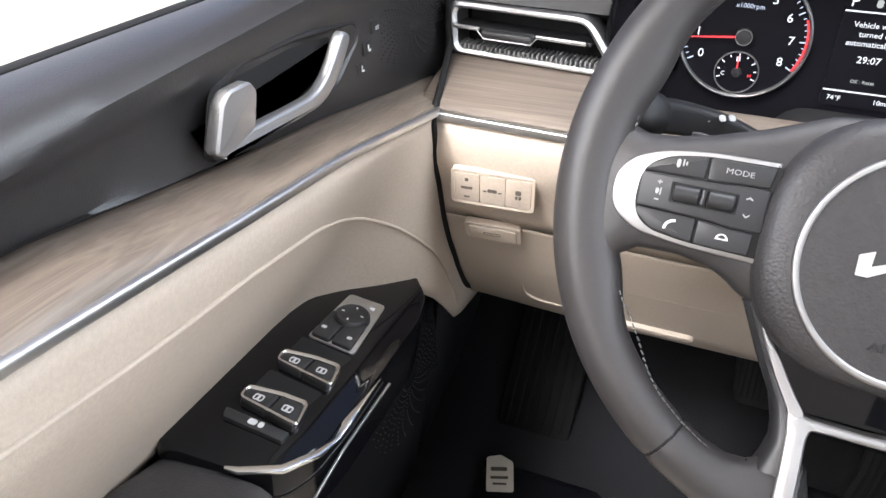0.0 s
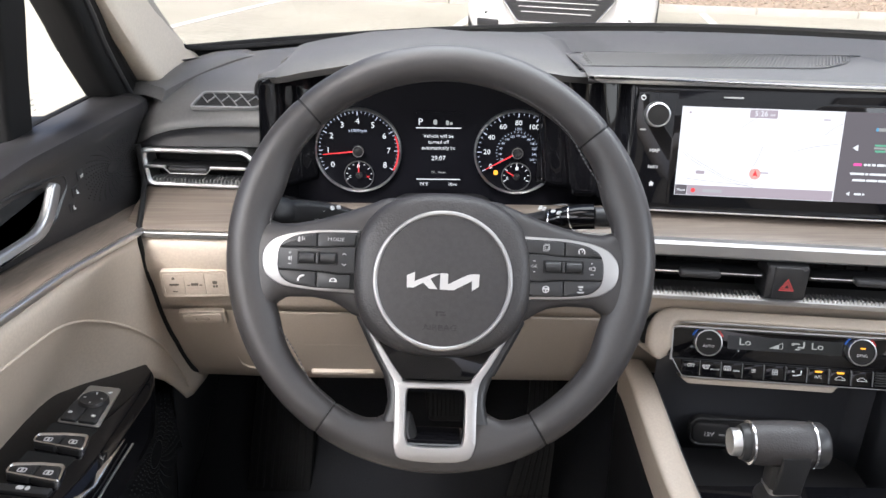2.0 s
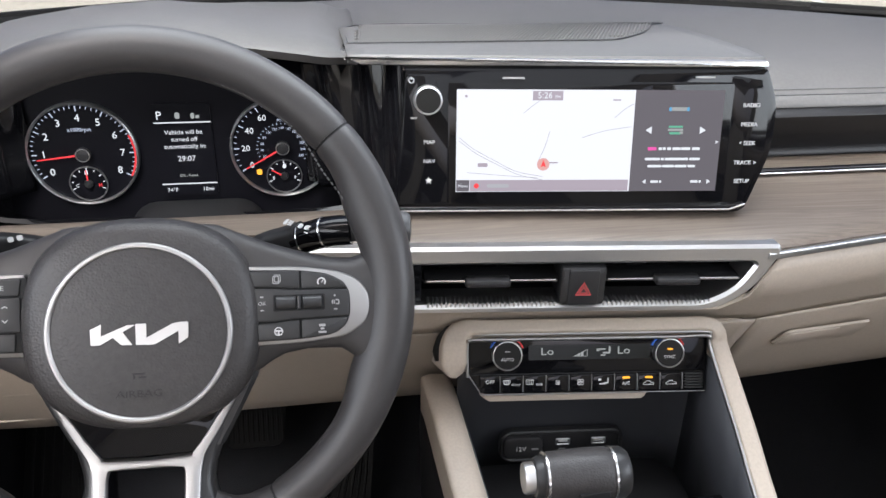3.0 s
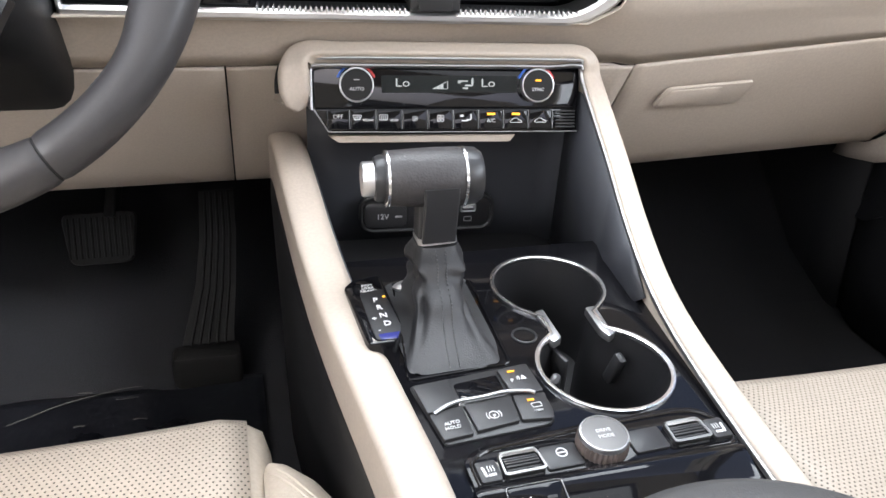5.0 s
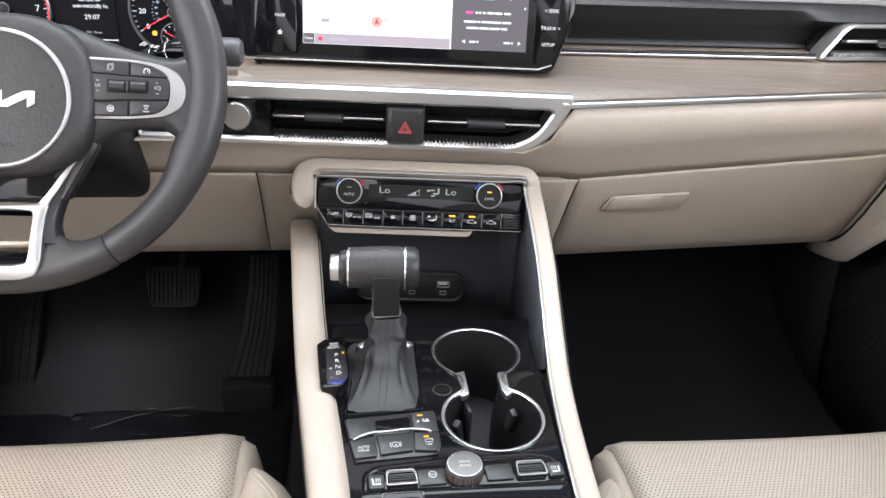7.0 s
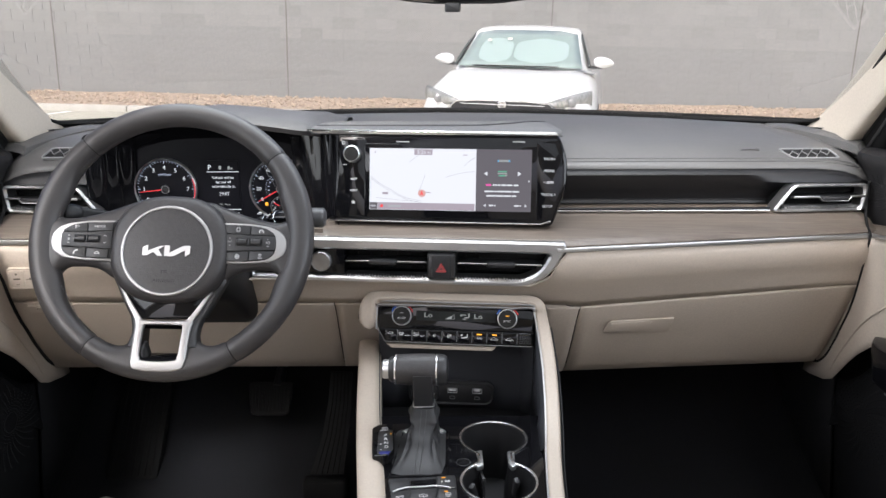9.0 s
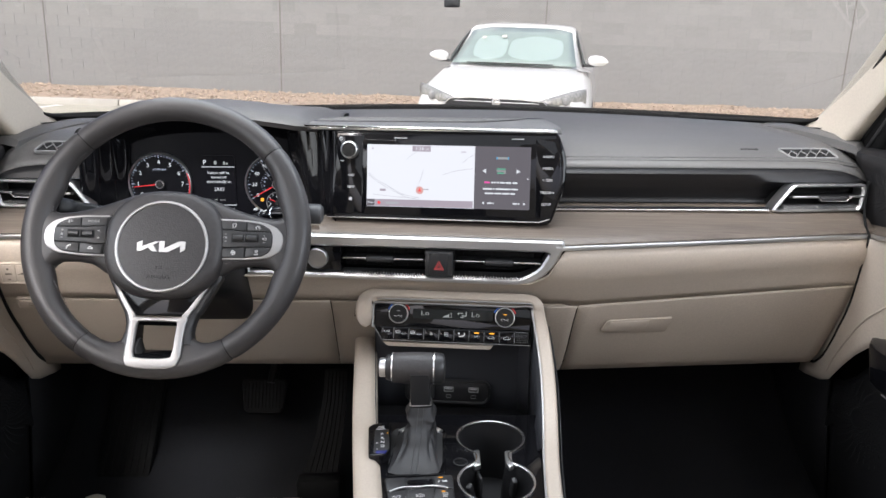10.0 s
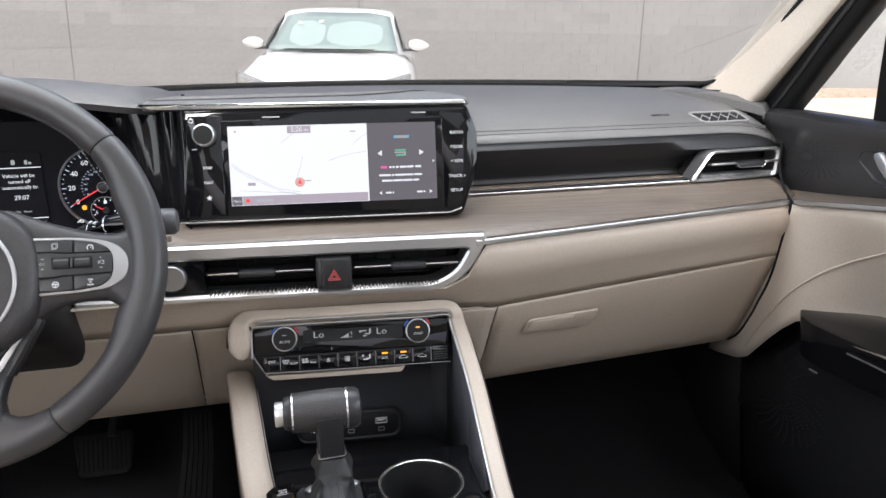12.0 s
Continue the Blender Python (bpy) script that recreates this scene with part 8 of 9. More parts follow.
box(bm, (0, 0, 0), (0.105, 0.22, 0.02), 0.006, Matrix.Translation((-0.615, 0.475, 0.425)) @ Matrix.Rotation(radians(47), 4, "X"))
part("pad", bm, RUBBER, rest)
for k in range(7):
    bm = bmesh.new()
    box(bm, (-0.039 + 0.013 * k, 0, 0.011), (0.004, 0.20, 0.004), 0.0015, Matrix.Translation((-0.615, 0.475, 0.425)) @ Matrix.Rotation(radians(47), 4, "X"))
    part("rib", bm, RUBBER, rest)

mat_thing = thing("floor_cover", (-0.42, 0.1, 0.333), "crumpled clear protective film over the driver's floor", "floor cover")
bm = bmesh.new()
rows = []
for y in spread(-0.10, 0.34, 40):
    rows.append([Vector((x, y, 0.3365 + 0.004 * noise.noise((x * 9, y * 9, 1.0)) + 0.004 * abs(noise.noise((x * 3 + 5, y * 22 + x * 14, 2.0))))) for x in spread(-0.66, -0.15, 46)])
grid(bm, rows)
part("film", bm, FILM_PLASTIC, mat_thing, solid=0.001)
for w, line in ((0.0016, ((-0.448, 0.290), (-0.420, 0.304), (-0.397, 0.316), (-0.360, 0.327), (-0.321, 0.335), (-0.301, 0.335))), (0.0018, ((-0.329, 0.315), (-0.316, 0.314), (-0.303, 0.316))), (0.0020, ((-0.376, 0.336), (-0.366, 0.335), (-0.359, 0.334))), (0.0024, ((-0.306, 0.273), (-0.298, 0.274), (-0.290, 0.272))), (0.0022, ((-0.236, 0.331), (-0.230, 0.332), (-0.225, 0.335))), (0.0030, ((-0.373, 0.273), (-0.366, 0.274), (-0.360, 0.272)))):
    bm = bmesh.new()
    sweep(bm, smooth_path([(x, y, 0.3455) for x, y in line], 5), rrect(w, 0.0006, 0.0002, 0, 0, 1))
    part("scuff", bm, SCUFF, mat_thing, "pale dusty scuff")
tag = thing("paper_tag", (-0.636, 0.312, 0.345), "small pale paper tag lying on the floor cover", "paper tag")
bm = bmesh.new()
TG = pose(-0.636, 0.312, 0.349, 4, 0, 20)
prism(bm, rounded([(-0.018, -0.03), (0.018, -0.03), (0.020, 0.018), (0.004, 0.03), (-0.016, 0.026)], 0.003, 2), -0.0006, 0.0006, TG)
pt = part("sheet", bm, PAPER, tag)
bars([(0.0, 0.006, 0.022, 0.006), (0.0, -0.008, 0.024, 0.004), (0.0, -0.018, 0.018, 0.003)], TG, 0.0008, BEIGE_MARK, pt)


# ---- front doors ----
def door(a):
    """a: -1 for the driver's door, 1 for the passenger's."""
    d = thing("door_1" if a < 0 else "door_2", (0.74 * a, 0.0, 0.35), "closed front door, dark upper trim, wood strip and beige panel" if a < 0 else "closed passenger door, dark upper trim, wood strip and beige panel", "door", kind="structure")

    def v(x, y, z):
        return Vector((x * a, y, z))
    ys = spread(0.292, -0.80, 60)

    def wood_top(y):
        return lerp(-y, ((-0.28, 0.908), (-0.166, 0.920), (-0.057, 0.934), (0.012, 0.9425), (0.05, 0.948), (0.10, 0.9545), (0.193, 0.969), (0.8, 0.992)))

    def chrome_z(y):
        return lerp(-y, ((-0.20, 0.9045), (-0.165, 0.908), (-0.08, 0.922), (-0.01, 0.933), (0.10, 0.943), (0.24, 0.957), (0.8, 0.975)))

    def chrome_x(y):
        return lerp(-y, ((-0.20, 0.684), (-0.16, 0.674), (0.0, 0.676), (0.25, 0.680), (0.8, 0.685)))

    def front_edge(s):
        """Where the door panel ends against the dashboard, from the chrome strip down."""
        return lerp(s, ((0.0, 0.192), (0.05, 0.199), (0.22, 0.217), (0.47, 0.261), (0.72, 0.314), (0.91, 0.360), (1.0, 0.372)))

    def panel_x(y, z):
        """How far out the beige panel lies: hollow along the armrest, flush with the dashboard in front."""
        x = chrome_x(y) + 0.001 + 0.078 * min(1.0, (0.915 - min(z, 0.915)) / 0.15) ** 1.1
        fw = max(0.0, min(1.0, (y - 0.05) / 0.12))
        fw = fw * fw * (3 - 2 * fw)
        front = lerp(-z, ((-0.92, 0.6755), (-0.885, 0.6755), (-0.833, 0.6770), (-0.758, 0.6780), (-0.683, 0.6815), (-0.626, 0.6900), (-0.58, 0.697)))
        return x * (1 - fw) + front * fw

    # sill and upper trim
    bm = bmesh.new()
    rows = []
    for y in ys:
        f = 0.016 * max(0.0, min(1.0, (y - 0.05) / 0.22))
        g = 0.006 * max(-1.0, min(1.0, (y + 0.08) / 0.14))
        rows.append([v(0.772, y, 1.018), v(0.756, y, 1.0245), v(0.736 - f, y, 1.0265 + g * 0.3), v(0.722 - f, y, 1.0235 + g * 0.6), v(0.7135 - f, y, 1.0155 + g), v(0.7130 - f, y, 1.008 + g * 0.7), v(0.718 - f, y, 0.999 + g * 0.3), v(0.7225 - f, y, 0.988), v(0.7225 - f, y, 0.965), v(0.720 - f, y, wood_top(y) + 0.002), v(0.724 - f, y, wood_top(y) - 0.006)])
    grid(bm, rows)
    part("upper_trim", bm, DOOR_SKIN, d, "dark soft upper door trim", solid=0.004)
    bm = bmesh.new()
    sweep(bm, [v(0.7175 - 0.016 * max(0.0, min(1.0, (y - 0.05) / 0.22)), y, 1.0045 - 0.012 * max(0, (-0.02 - y) / 0.1 if y < -0.02 else 0) ** 2) for y in spread(0.28, 0.03, 24)], rrect(0.0022, 0.0014, 0.0004, 0, 0, 2))
    part("trim_line", bm, DOOR_SKIN, d)
    # wood strip
    bm = bmesh.new()
    rows = []
    for y in spread(0.234, -0.80, 50):
        t, c, x = wood_top(y), chrome_z(y), chrome_x(y)
        q = max(0.0, (y - 0.05) / 0.18)
        rows.append([v(0.722 - 0.014 * q, y, t), v(0.714 - 0.010 * q, y, t - 0.0005), v(0.700 - 0.002 * q, y, t - 0.0020), v(0.690 - 0.002 * q, y, max(c + 0.005, t - 0.0040)), v(x + 0.0045, y, max(c + 0.0048, t - 0.0058)), v(x + 0.0020, y, max(c + 0.0046, t - 0.0085)), v(x + 0.0005, y, c + 0.0045), v(x - 0.001, y, c + 0.002), v(x + 0.004, y, c - 0.004)])
    grid(bm, rows)
    part("wood_trim", bm, WOOD_Y, d, "grey-brown open-pore wood strip", solid=0.003)
    bm = bmesh.new()
    sweep(bm, [v(chrome_x(y) - 0.0012, y, chrome_z(y) + 0.001) for y in spread(0.178, -0.80, 50)], rounded([(-0.0035, -0.0032), (0.0035, -0.0032), (0.0035, 0.0032), (-0.0035, 0.0032)], 0.002, 3))
    part("chrome_strip", bm, SILVER, d, "bright chrome strip")
    # beige panel with its forward tongue
    bm = bmesh.new()
    rows = []
    for k in range(15):
        s = k / 14
        row = []
        for y0 in spread(0.0, 1.0, 44):
            # front edge runs from the chrome's end down to the footwell
            fy = front_edge(s)
            y = fy + (-0.80 - fy) * y0
            c = chrome_z(y) - 0.003
            low = lerp(-y, ((-0.36, 0.598), (-0.282, 0.617), (-0.265, 0.626), (-0.165, 0.725), (-0.14, 0.742), (0.02, 0.756), (0.8, 0.78)))
            z = c + (low - c) * s
            row.append(v(panel_x(y, z), y, z))
        rows.append(row)
    grid(bm, rows)
    part("beige_panel", bm, BEIGE, d, "soft beige door panel with an arched seam", solid=0.004)
    bm = bmesh.new()
    arch = [(-0.80, 0.955), (-0.35, 0.932), (-0.17, 0.913), (-0.10, 0.904), (-0.043, 0.8935), (0.0, 0.883), (0.05, 0.861), (0.092, 0.839), (0.128, 0.813), (0.164, 0.776), (0.20, 0.734), (0.24, 0.680), (0.265, 0.645)]
    pth = []
    for y, z in arch:
        pth.append(v(panel_x(y, z) - 0.0015, y, z))
    sweep(bm, smooth_path(pth, 8), rrect(0.0030, 0.0026, 0.001, 0, 0, 2))
    part("arched_seam", bm, BEIGE_HARD, d)
    # dark rubber gap where the door meets the dashboard
    bm = bmesh.new()
    deep = 0.0 if a < 0 else 0.024
    path = [v(0.6945, 0.243, 0.982), v(0.6940, 0.243, 0.955), v(0.6900, 0.234, 0.940), v(0.6820, 0.203 + deep * 0.6, 0.930), v(0.6770, 0.176 + deep, 0.917)]
    for z, y in ((0.905, 0.161), (0.885, 0.164), (0.860, 0.169), (0.833, 0.179), (0.800, 0.191), (0.765, 0.208), (0.735, 0.228), (0.710, 0.244), (0.668, 0.278), (0.642, 0.310), (0.634, 0.330)):
        path.append(v(panel_x(0.2, z) - 0.0010, y + deep * max(0.0, min(1.0, (z - 0.66) / 0.20)) - 0.0015, z))
    sw = 0.0055 if a < 0 else 0.0038
    sweep(bm, smooth_path(path, 3), rrect(sw, sw, 0.0014, 0, 0, 2), up=(0, 1, 0.3))
    part("front_seal", bm, RUBBER, d, "black rubber seal along the dashboard")
    # lower door
    bm = bmesh.new()
    rows = []
    for y in spread(0.37, -0.80, 36):
        t = lerp(-y, ((-0.37, 0.575), (-0.29, 0.60), (-0.165, 0.725), (-0.10, 0.745), (0.8, 0.76)))
        e = 0.040 * max(0.0, (y - 0.29) / 0.08)
        rows.append([v(0.745, y, t + 0.01), v(0.722 + e, y, t - 0.02), v(0.716 + e, y, t - 0.08), v(0.722 + e, y, 0.54), v(0.735 + e, y, 0.44), v(0.745 + e, y, 0.34)])
    grid(bm, rows)
    part("lower_panel", bm, BLACK, d, "black moulded lower door panel", solid=0.004)
    bm = bmesh.new()
    prism(bm, [(0.780 * a - 0.012, -0.80), (0.780 * a + 0.012, -0.80), (0.780 * a + 0.012, 0.70), (0.780 * a - 0.012, 0.70)], 0.30, 1.0)
    part("door_core", bm, BLACK, d)
    # hidden cap, added to stop light leaking down the door's cavity
    bm = bmesh.new()
    prism(bm, [(0.752 * a - 0.040, 0.285), (0.752 * a + 0.040, 0.285), (0.752 * a + 0.040, 0.70), (0.752 * a - 0.040, 0.70)], 0.985, 1.0)
    part("cavity_light_stop", bm, BLACK, d)
    bm = bmesh.new()
    grid(bm, [[v(0.773, y, 1.016), v(0.800, y, 1.008), v(0.850, y, 0.965), v(0.885, y, 0.86), v(0.89, y, 0.5), v(0.86, y, 0.30)] for y in spread(0.42, -0.80, 24)])
    part("outer_skin", bm, PAINT, d, "dark brown painted outer skin", solid=0.003)
    # arm pod
    bm = bmesh.new()
    pod = [(0.752, -0.126), (0.758, 0.0), (0.750, 0.090), (0.730, 0.140), (0.7075, 0.165), (0.690, 0.158), (0.666, 0.128), (0.657, 0.090), (0.6545, 0.030), (0.6530, -0.045), (0.656, -0.080), (0.668, -0.107), (0.692, -0.120)]
    pod = [(x * a, y) for x, y in pod]
    if a > 0:
        pod = pod[::-1]
    pod = rounded(pod, 0.012, 4)
    area = sum(p[0] * q[1] - q[0] * p[1] for p, q in zip(pod, pod[1:] + pod[:1]))
    if area < 0:
        pod = pod[::-1]
    POD = pose(0, 0, 0.7615, 0, 0, 0)
    tilt = Matrix.Translation((0.70 * a, 0, 0.7615)) @ Matrix.Rotation(radians(-4), 4, "X") @ Matrix.Rotation(radians(-6 * a), 4, "Y") @ Matrix.Translation((-0.70 * a, 0, 0))
    prism(bm, pod, -0.055, 0.004, tilt, 0.005)
    pd = part("arm_pod", bm, PIANO, d, "gloss black switch pod")
    # reflections on the pod's gloss edge, modelled as a bright strip
    bm = bmesh.new()
    sweep(bm, [tilt @ Vector((x * a, y, z)) for x, y, z in ((0.700, -0.1205, 0.0030), (0.691, -0.1190, 0.0035), (0.668, -0.105, 0.0035), (0.6555, -0.0810, 0.0020), (0.6530, -0.0600, -0.0020), (0.6525, -0.0480, 0.0020), (0.6535, -0.0300, 0.0010), (0.6555, 0.0200, -0.0020))], rrect(0.0060, 0.0036, 0.0015, 0, 0, 2), scales=[0.4, 0.9, 1.1, 1.0, 0.6, 1.2, 0.9, 0.3])
    part("pod_glints", bm, CHROME, pd, "glints on the pod's edge, put in as a bright strip")
    bm = bmesh.new()
    sweep(bm, smooth_path([v(0.6525, 0.020, 0.7420), v(0.6525, -0.045, 0.7440), v(0.653, -0.070, 0.7410), v(0.655, -0.110, 0.7320), v(0.660, -0.16, 0.722)], 5), rrect(0.0022, 0.0022, 0.0006, 0, 0, 2))
    part("grip_line", bm, SILVER, pd)
    bm = bmesh.new()
    rings = []
    for y, z, x0, x1, h in ((-0.112, 0.756, 0.672, 0.750, 0.05), (-0.121, 0.768, 0.662, 0.752, 0.055), (-0.16, 0.778, 0.660, 0.755, 0.06), (-0.25, 0.788, 0.658, 0.755, 0.07), (-0.45, 0.795, 0.660, 0.755, 0.08), (-0.60, 0.795, 0.67, 0.755, 0.08)):
        sec = rounded([(x0, z - h), (x1, z - h), (x1, z), (x0, z)], 0.018, 4)
        rings.append([v(x, y, zz) for x, zz in sec])
    loft(bm, rings, True, True, True)
    part("armrest_pad", bm, LEATHER, d, "charcoal leather door armrest")
    # door handle over its cup, with a near-black sheet for the shade inside
    bm = bmesh.new()
    cup = [(-0.066, 0.9575), (-0.046, 0.9540), (0.054, 0.9500), (0.082, 0.9530), (0.116, 0.9765), (0.112, 0.9890), (0.030, 0.9985), (-0.030, 1.0000), (-0.054, 0.9900)]
    rings = []
    for dx, gr in ((-0.004, -0.004), (-0.0075, -0.002), (-0.0075, 0.000), (-0.003, 0.004), (0.006, 0.007)):
        o = inset(rounded(cup, 0.006, 3), gr)
        rings.append([v(0.7235 + dx, y, z) for y, z in o])
    loft(bm, rings, True, False, True)
    cupo = part("handle_cup", bm, SATIN, d)
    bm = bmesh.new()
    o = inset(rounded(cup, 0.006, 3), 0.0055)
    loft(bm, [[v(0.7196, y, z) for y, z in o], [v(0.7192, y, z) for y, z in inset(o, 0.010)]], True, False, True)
    part("cup_shade", bm, VOID, cupo)
    bm = bmesh.new()
    L = [(-0.0740, 0.9620), (-0.0560, 0.9590), (-0.0360, 0.9585), (0.0080, 0.9550), (0.0300, 0.9545), (0.0430, 0.9570), (0.0560, 0.9635), (0.0680, 0.9735), (0.0790, 0.9870), (0.0775, 0.9920), (0.0700, 0.9950), (0.0650, 0.9930), (0.0570, 0.9840), (0.0440, 0.9720), (0.0340, 0.9670), (0.0220, 0.9650), (-0.0060, 0.9665), (-0.0420, 0.9690), (-0.0600, 0.9680)]
    o = rounded(L, 0.003, 3)
    if a > 0:
        o = o[::-1]
    rings = [[v(0.7235 + dx, y, z) for y, z in inset(o, g if a < 0 else -g)] for dx, g in ((-0.0125, 0.0015), (-0.0140, 0.0), (-0.0180, 0.0), (-0.0200, 0.0010), (-0.0208, 0.0026))]
    loft(bm, rings, True, True, True)
    part("handle_bow", bm, HANDLE_SILVER, d, "satin silver handle bow")
    bm = bmesh.new()
    o = rounded([(-0.0790, 0.9670), (-0.0720, 0.9625), (-0.0420, 0.9685), (-0.0365, 0.9900), (-0.0420, 0.9965), (-0.0620, 0.9970), (-0.0690, 0.9915)], 0.003, 3)
    if a > 0:
        o = o[::-1]
    rings = [[v(0.7235 + dx, y, z) for y, z in inset(o, g if a < 0 else -g)] for dx, g in ((-0.0125, 0.0015), (-0.0145, 0.0), (-0.0205, 0.0), (-0.0220, 0.0012), (-0.0224, 0.0035))]
    loft(bm, rings, True, True, True)
    part("handle_lever", bm, HANDLE_SILVER, d, "satin silver release lever")
    # speaker grilles of fine raised dots
    for cy, cz, rr, x0 in ((0.205, 0.968, 0.055, 0.7200), (0.20, 0.585, 0.075, 0.7140)):
        bm = bmesh.new()
        for k in range(30):
            for q in range(3, 15):
                r = rr * q / 14
                t = radians(12 * k + 2.2 * q)
                y, z = cy + r * math.cos(t) * 1.25, cz + r * math.sin(t) * (0.55 if cz > 0.8 else 1.0)
                if cz > 0.8 and (z < wood_top(y) + 0.006 or z > 1.002 or y > 0.285 or y < 0.145):
                    continue
                if cz < 0.8 and y > 0.285:
                    continue
                s = 0.0009 if cz > 0.8 else 0.0014
                c = v(x0 - (0.016 * max(0.0, min(1.0, (y - 0.05) / 0.22)) if cz > 0.8 else 0.0), y, z)
                vs = [bm.verts.new(c + v(*o)) for o in ((0, s, 0), (0, 0, s), (0, -s, 0), (0, 0, -s), (-0.0012, 0, 0))]
                for i in range(4):
                    bm.faces.new((vs[i], vs[(i + 1) % 4], vs[4]))
        part("speaker_grille", bm, VOID, d, "radiating dotted speaker grille", kind="stuff")
    if a < 0:
        for k, (y, z) in enumerate(((0.140, 0.980), (0.127, 0.9665), (0.117, 0.9535))):
            m = Matrix.Translation((-0.7209 + 0.0727 * (y - 0.05), y, z)) @ Matrix.Rotation(radians(90), 4, "Z") @ Matrix.Rotation(radians(90), 4, "X")
            bm = bmesh.new()
            prism(bm, rrect(0.013, 0.0105, 0.001), -0.003, 0.0004, m, 0.0003)
            kk = part("memory_key", bm, DOOR_SKIN, d)
            if k == 0:
                words("SET", 0.0046, m, 0, -0.0015, 0.0015, MARK, kk)
            else:
                bars([(-0.001, 0.0, 0.0016, 0.0048), (0.001, -0.002, 0.0036, 0.0014)], m, 0.0015, MARK, kk, "seat_symbol")
        # mirror and window switches
        Z = tilt @ Matrix.Translation((0, 0, 0.004))
        bm = bmesh.new()
        prism(bm, rounded([(-0.7235, 0.0200), (-0.6815, 0.0180), (-0.6885, 0.0900), (-0.7220, 0.0900)], 0.004, 3), -0.002, 0.0015, Z, 0.0008)
        part("mirror_plate", bm, SILVER, pd)
        for o in ([(-0.7215, 0.0215), (-0.7045, 0.0205), (-0.7045, 0.0560), (-0.7215, 0.0575)], [(-0.7035, 0.0205), (-0.6855, 0.0195), (-0.6885, 0.0540), (-0.7035, 0.0560)]):
            bm = bmesh.new()
            prism(bm, rounded(o, 0.003, 3), 0.0, 0.0045, Z, 0.0012)
            part("mirror_key", bm, BUTTON, pd)
        m = Z @ Matrix.Translation((-0.7035, 0.0570, 0.001))
        bm = bmesh.new()
        lathe(bm, [(0.0150, 0.0), (0.0146, 0.005), (0.0130, 0.0068), (0.0105, 0.0060), (0.004, 0.0058), (0.0005, 0.0058)], m, 32)
        kn = part("mirror_pad", bm, SATIN, pd)
        bars([(0.0, 0.0085, 0.0012, 0.0024), (0.0, -0.0085, 0.0012, 0.0024), (0.0085, 0.0, 0.0024, 0.0012), (-0.0085, 0.0, 0.0024, 0.0012)], m, 0.0066, MARK, kn, "arrow_marks")
        for x, y in ((-0.7160, 0.0330), (-0.6920, 0.0300), (-0.6960, 0.0790)):
            bars([(x, y, 0.0040, 0.0034)], Z, 0.0048 if y < 0.07 else 0.0018, MARK, pd, "mirror_symbol")
        for y in (0.0, -0.0465):
            bm = bmesh.new()
            prism(bm, rounded([(-0.7262, y - 0.008), (-0.6830, y - 0.002), (-0.6805, y + 0.0150), (-0.7262, y + 0.0185)], 0.003, 4), -0.006, 0.0006, Z)
            part("finger_well", bm, VOID, pd)
            bm = bmesh.new()
            ring_prism(bm, rounded([(-0.7250, y - 0.0215), (-0.6765, y - 0.0270), (-0.6815, y - 0.0025), (-0.7020, y - 0.0030), (-0.7270, y - 0.0080)], 0.004, 4), rounded([(-0.7238, y - 0.0212), (-0.6792, y - 0.0265), (-0.6835, y - 0.0062), (-0.7020, y - 0.0068), (-0.7250, y - 0.0115)], 0.003, 4), 0.0, 0.0070, Z, 0.0012)
            part("switch_hood", bm, CHROME, pd, "chrome switch hood")
            for o, x in (([(-0.7240, y - 0.0235), (-0.7022, y - 0.0260), (-0.7018, y - 0.0070), (-0.7250, y - 0.0115)], -0.7130), ([(-0.7014, y - 0.0260), (-0.6785, y - 0.0290), (-0.6835, y - 0.0065), (-0.7012, y - 0.0070)], -0.6905)):
                bm = bmesh.new()
                prism(bm, rounded(o, 0.0025, 3), 0.0, 0.0062, Z, 0.0018)
                ks = part("window_switch", bm, BUTTON, pd)
                yy = y - 0.0165
                bm = bmesh.new()
                ring_prism(bm, rrect(0.0075, 0.0062, 0.0016, x, yy), rrect(0.0056, 0.0042, 0.001, x, yy), 0.0058, 0.0066, Z)
                prism(bm, rrect(0.0018, 0.0045, 0.0005, x, yy, 1), 0.0058, 0.0066, Z)
                part("window_symbol", bm, MARK, ks)
        bm = bmesh.new()
        prism(bm, rounded([(-0.7255, -0.0870), (-0.6790, -0.0880), (-0.6790, -0.0785), (-0.7285, -0.0780)], 0.002, 3), 0.0, 0.0035, Z, 0.001)
        lk = part("lock_switch", bm, BUTTON, pd)
        bars([(-0.7050, -0.0825, 0.0060, 0.0048)], Z, 0.0038, MARK, lk, "lock_symbol")
        bars([(-0.6985, -0.0825, 0.0036, 0.0048)], Z, 0.0038, MARK, lk, "lock_symbol")
    else:
        Z = tilt @ Matrix.Translation((0, 0, 0.004))
        bm = bmesh.new()
        ring_prism(bm, rrect(0.034, 0.034, 0.005, 0.708, -0.02), rrect(0.028, 0.028, 0.004, 0.708, -0.02), 0.0, 0.006, Z, 0.0015)
        part("switch_hood", bm, CHROME, pd)
        bm = bmesh.new()
        prism(bm, rrect(0.027, 0.027, 0.003, 0.708, -0.02), 0.0, 0.005, Z, 0.0015)
        part("window_switch", bm, BUTTON, pd)
        bars([(0.720 * a, 0.14, 0.004, 0.018)], pose(-0.006, 0, 0.655, 0, 0, 0), 0.0, MARK, d, "maker_print")
    # window frame, quarter glass and division bar
    bm = bmesh.new()
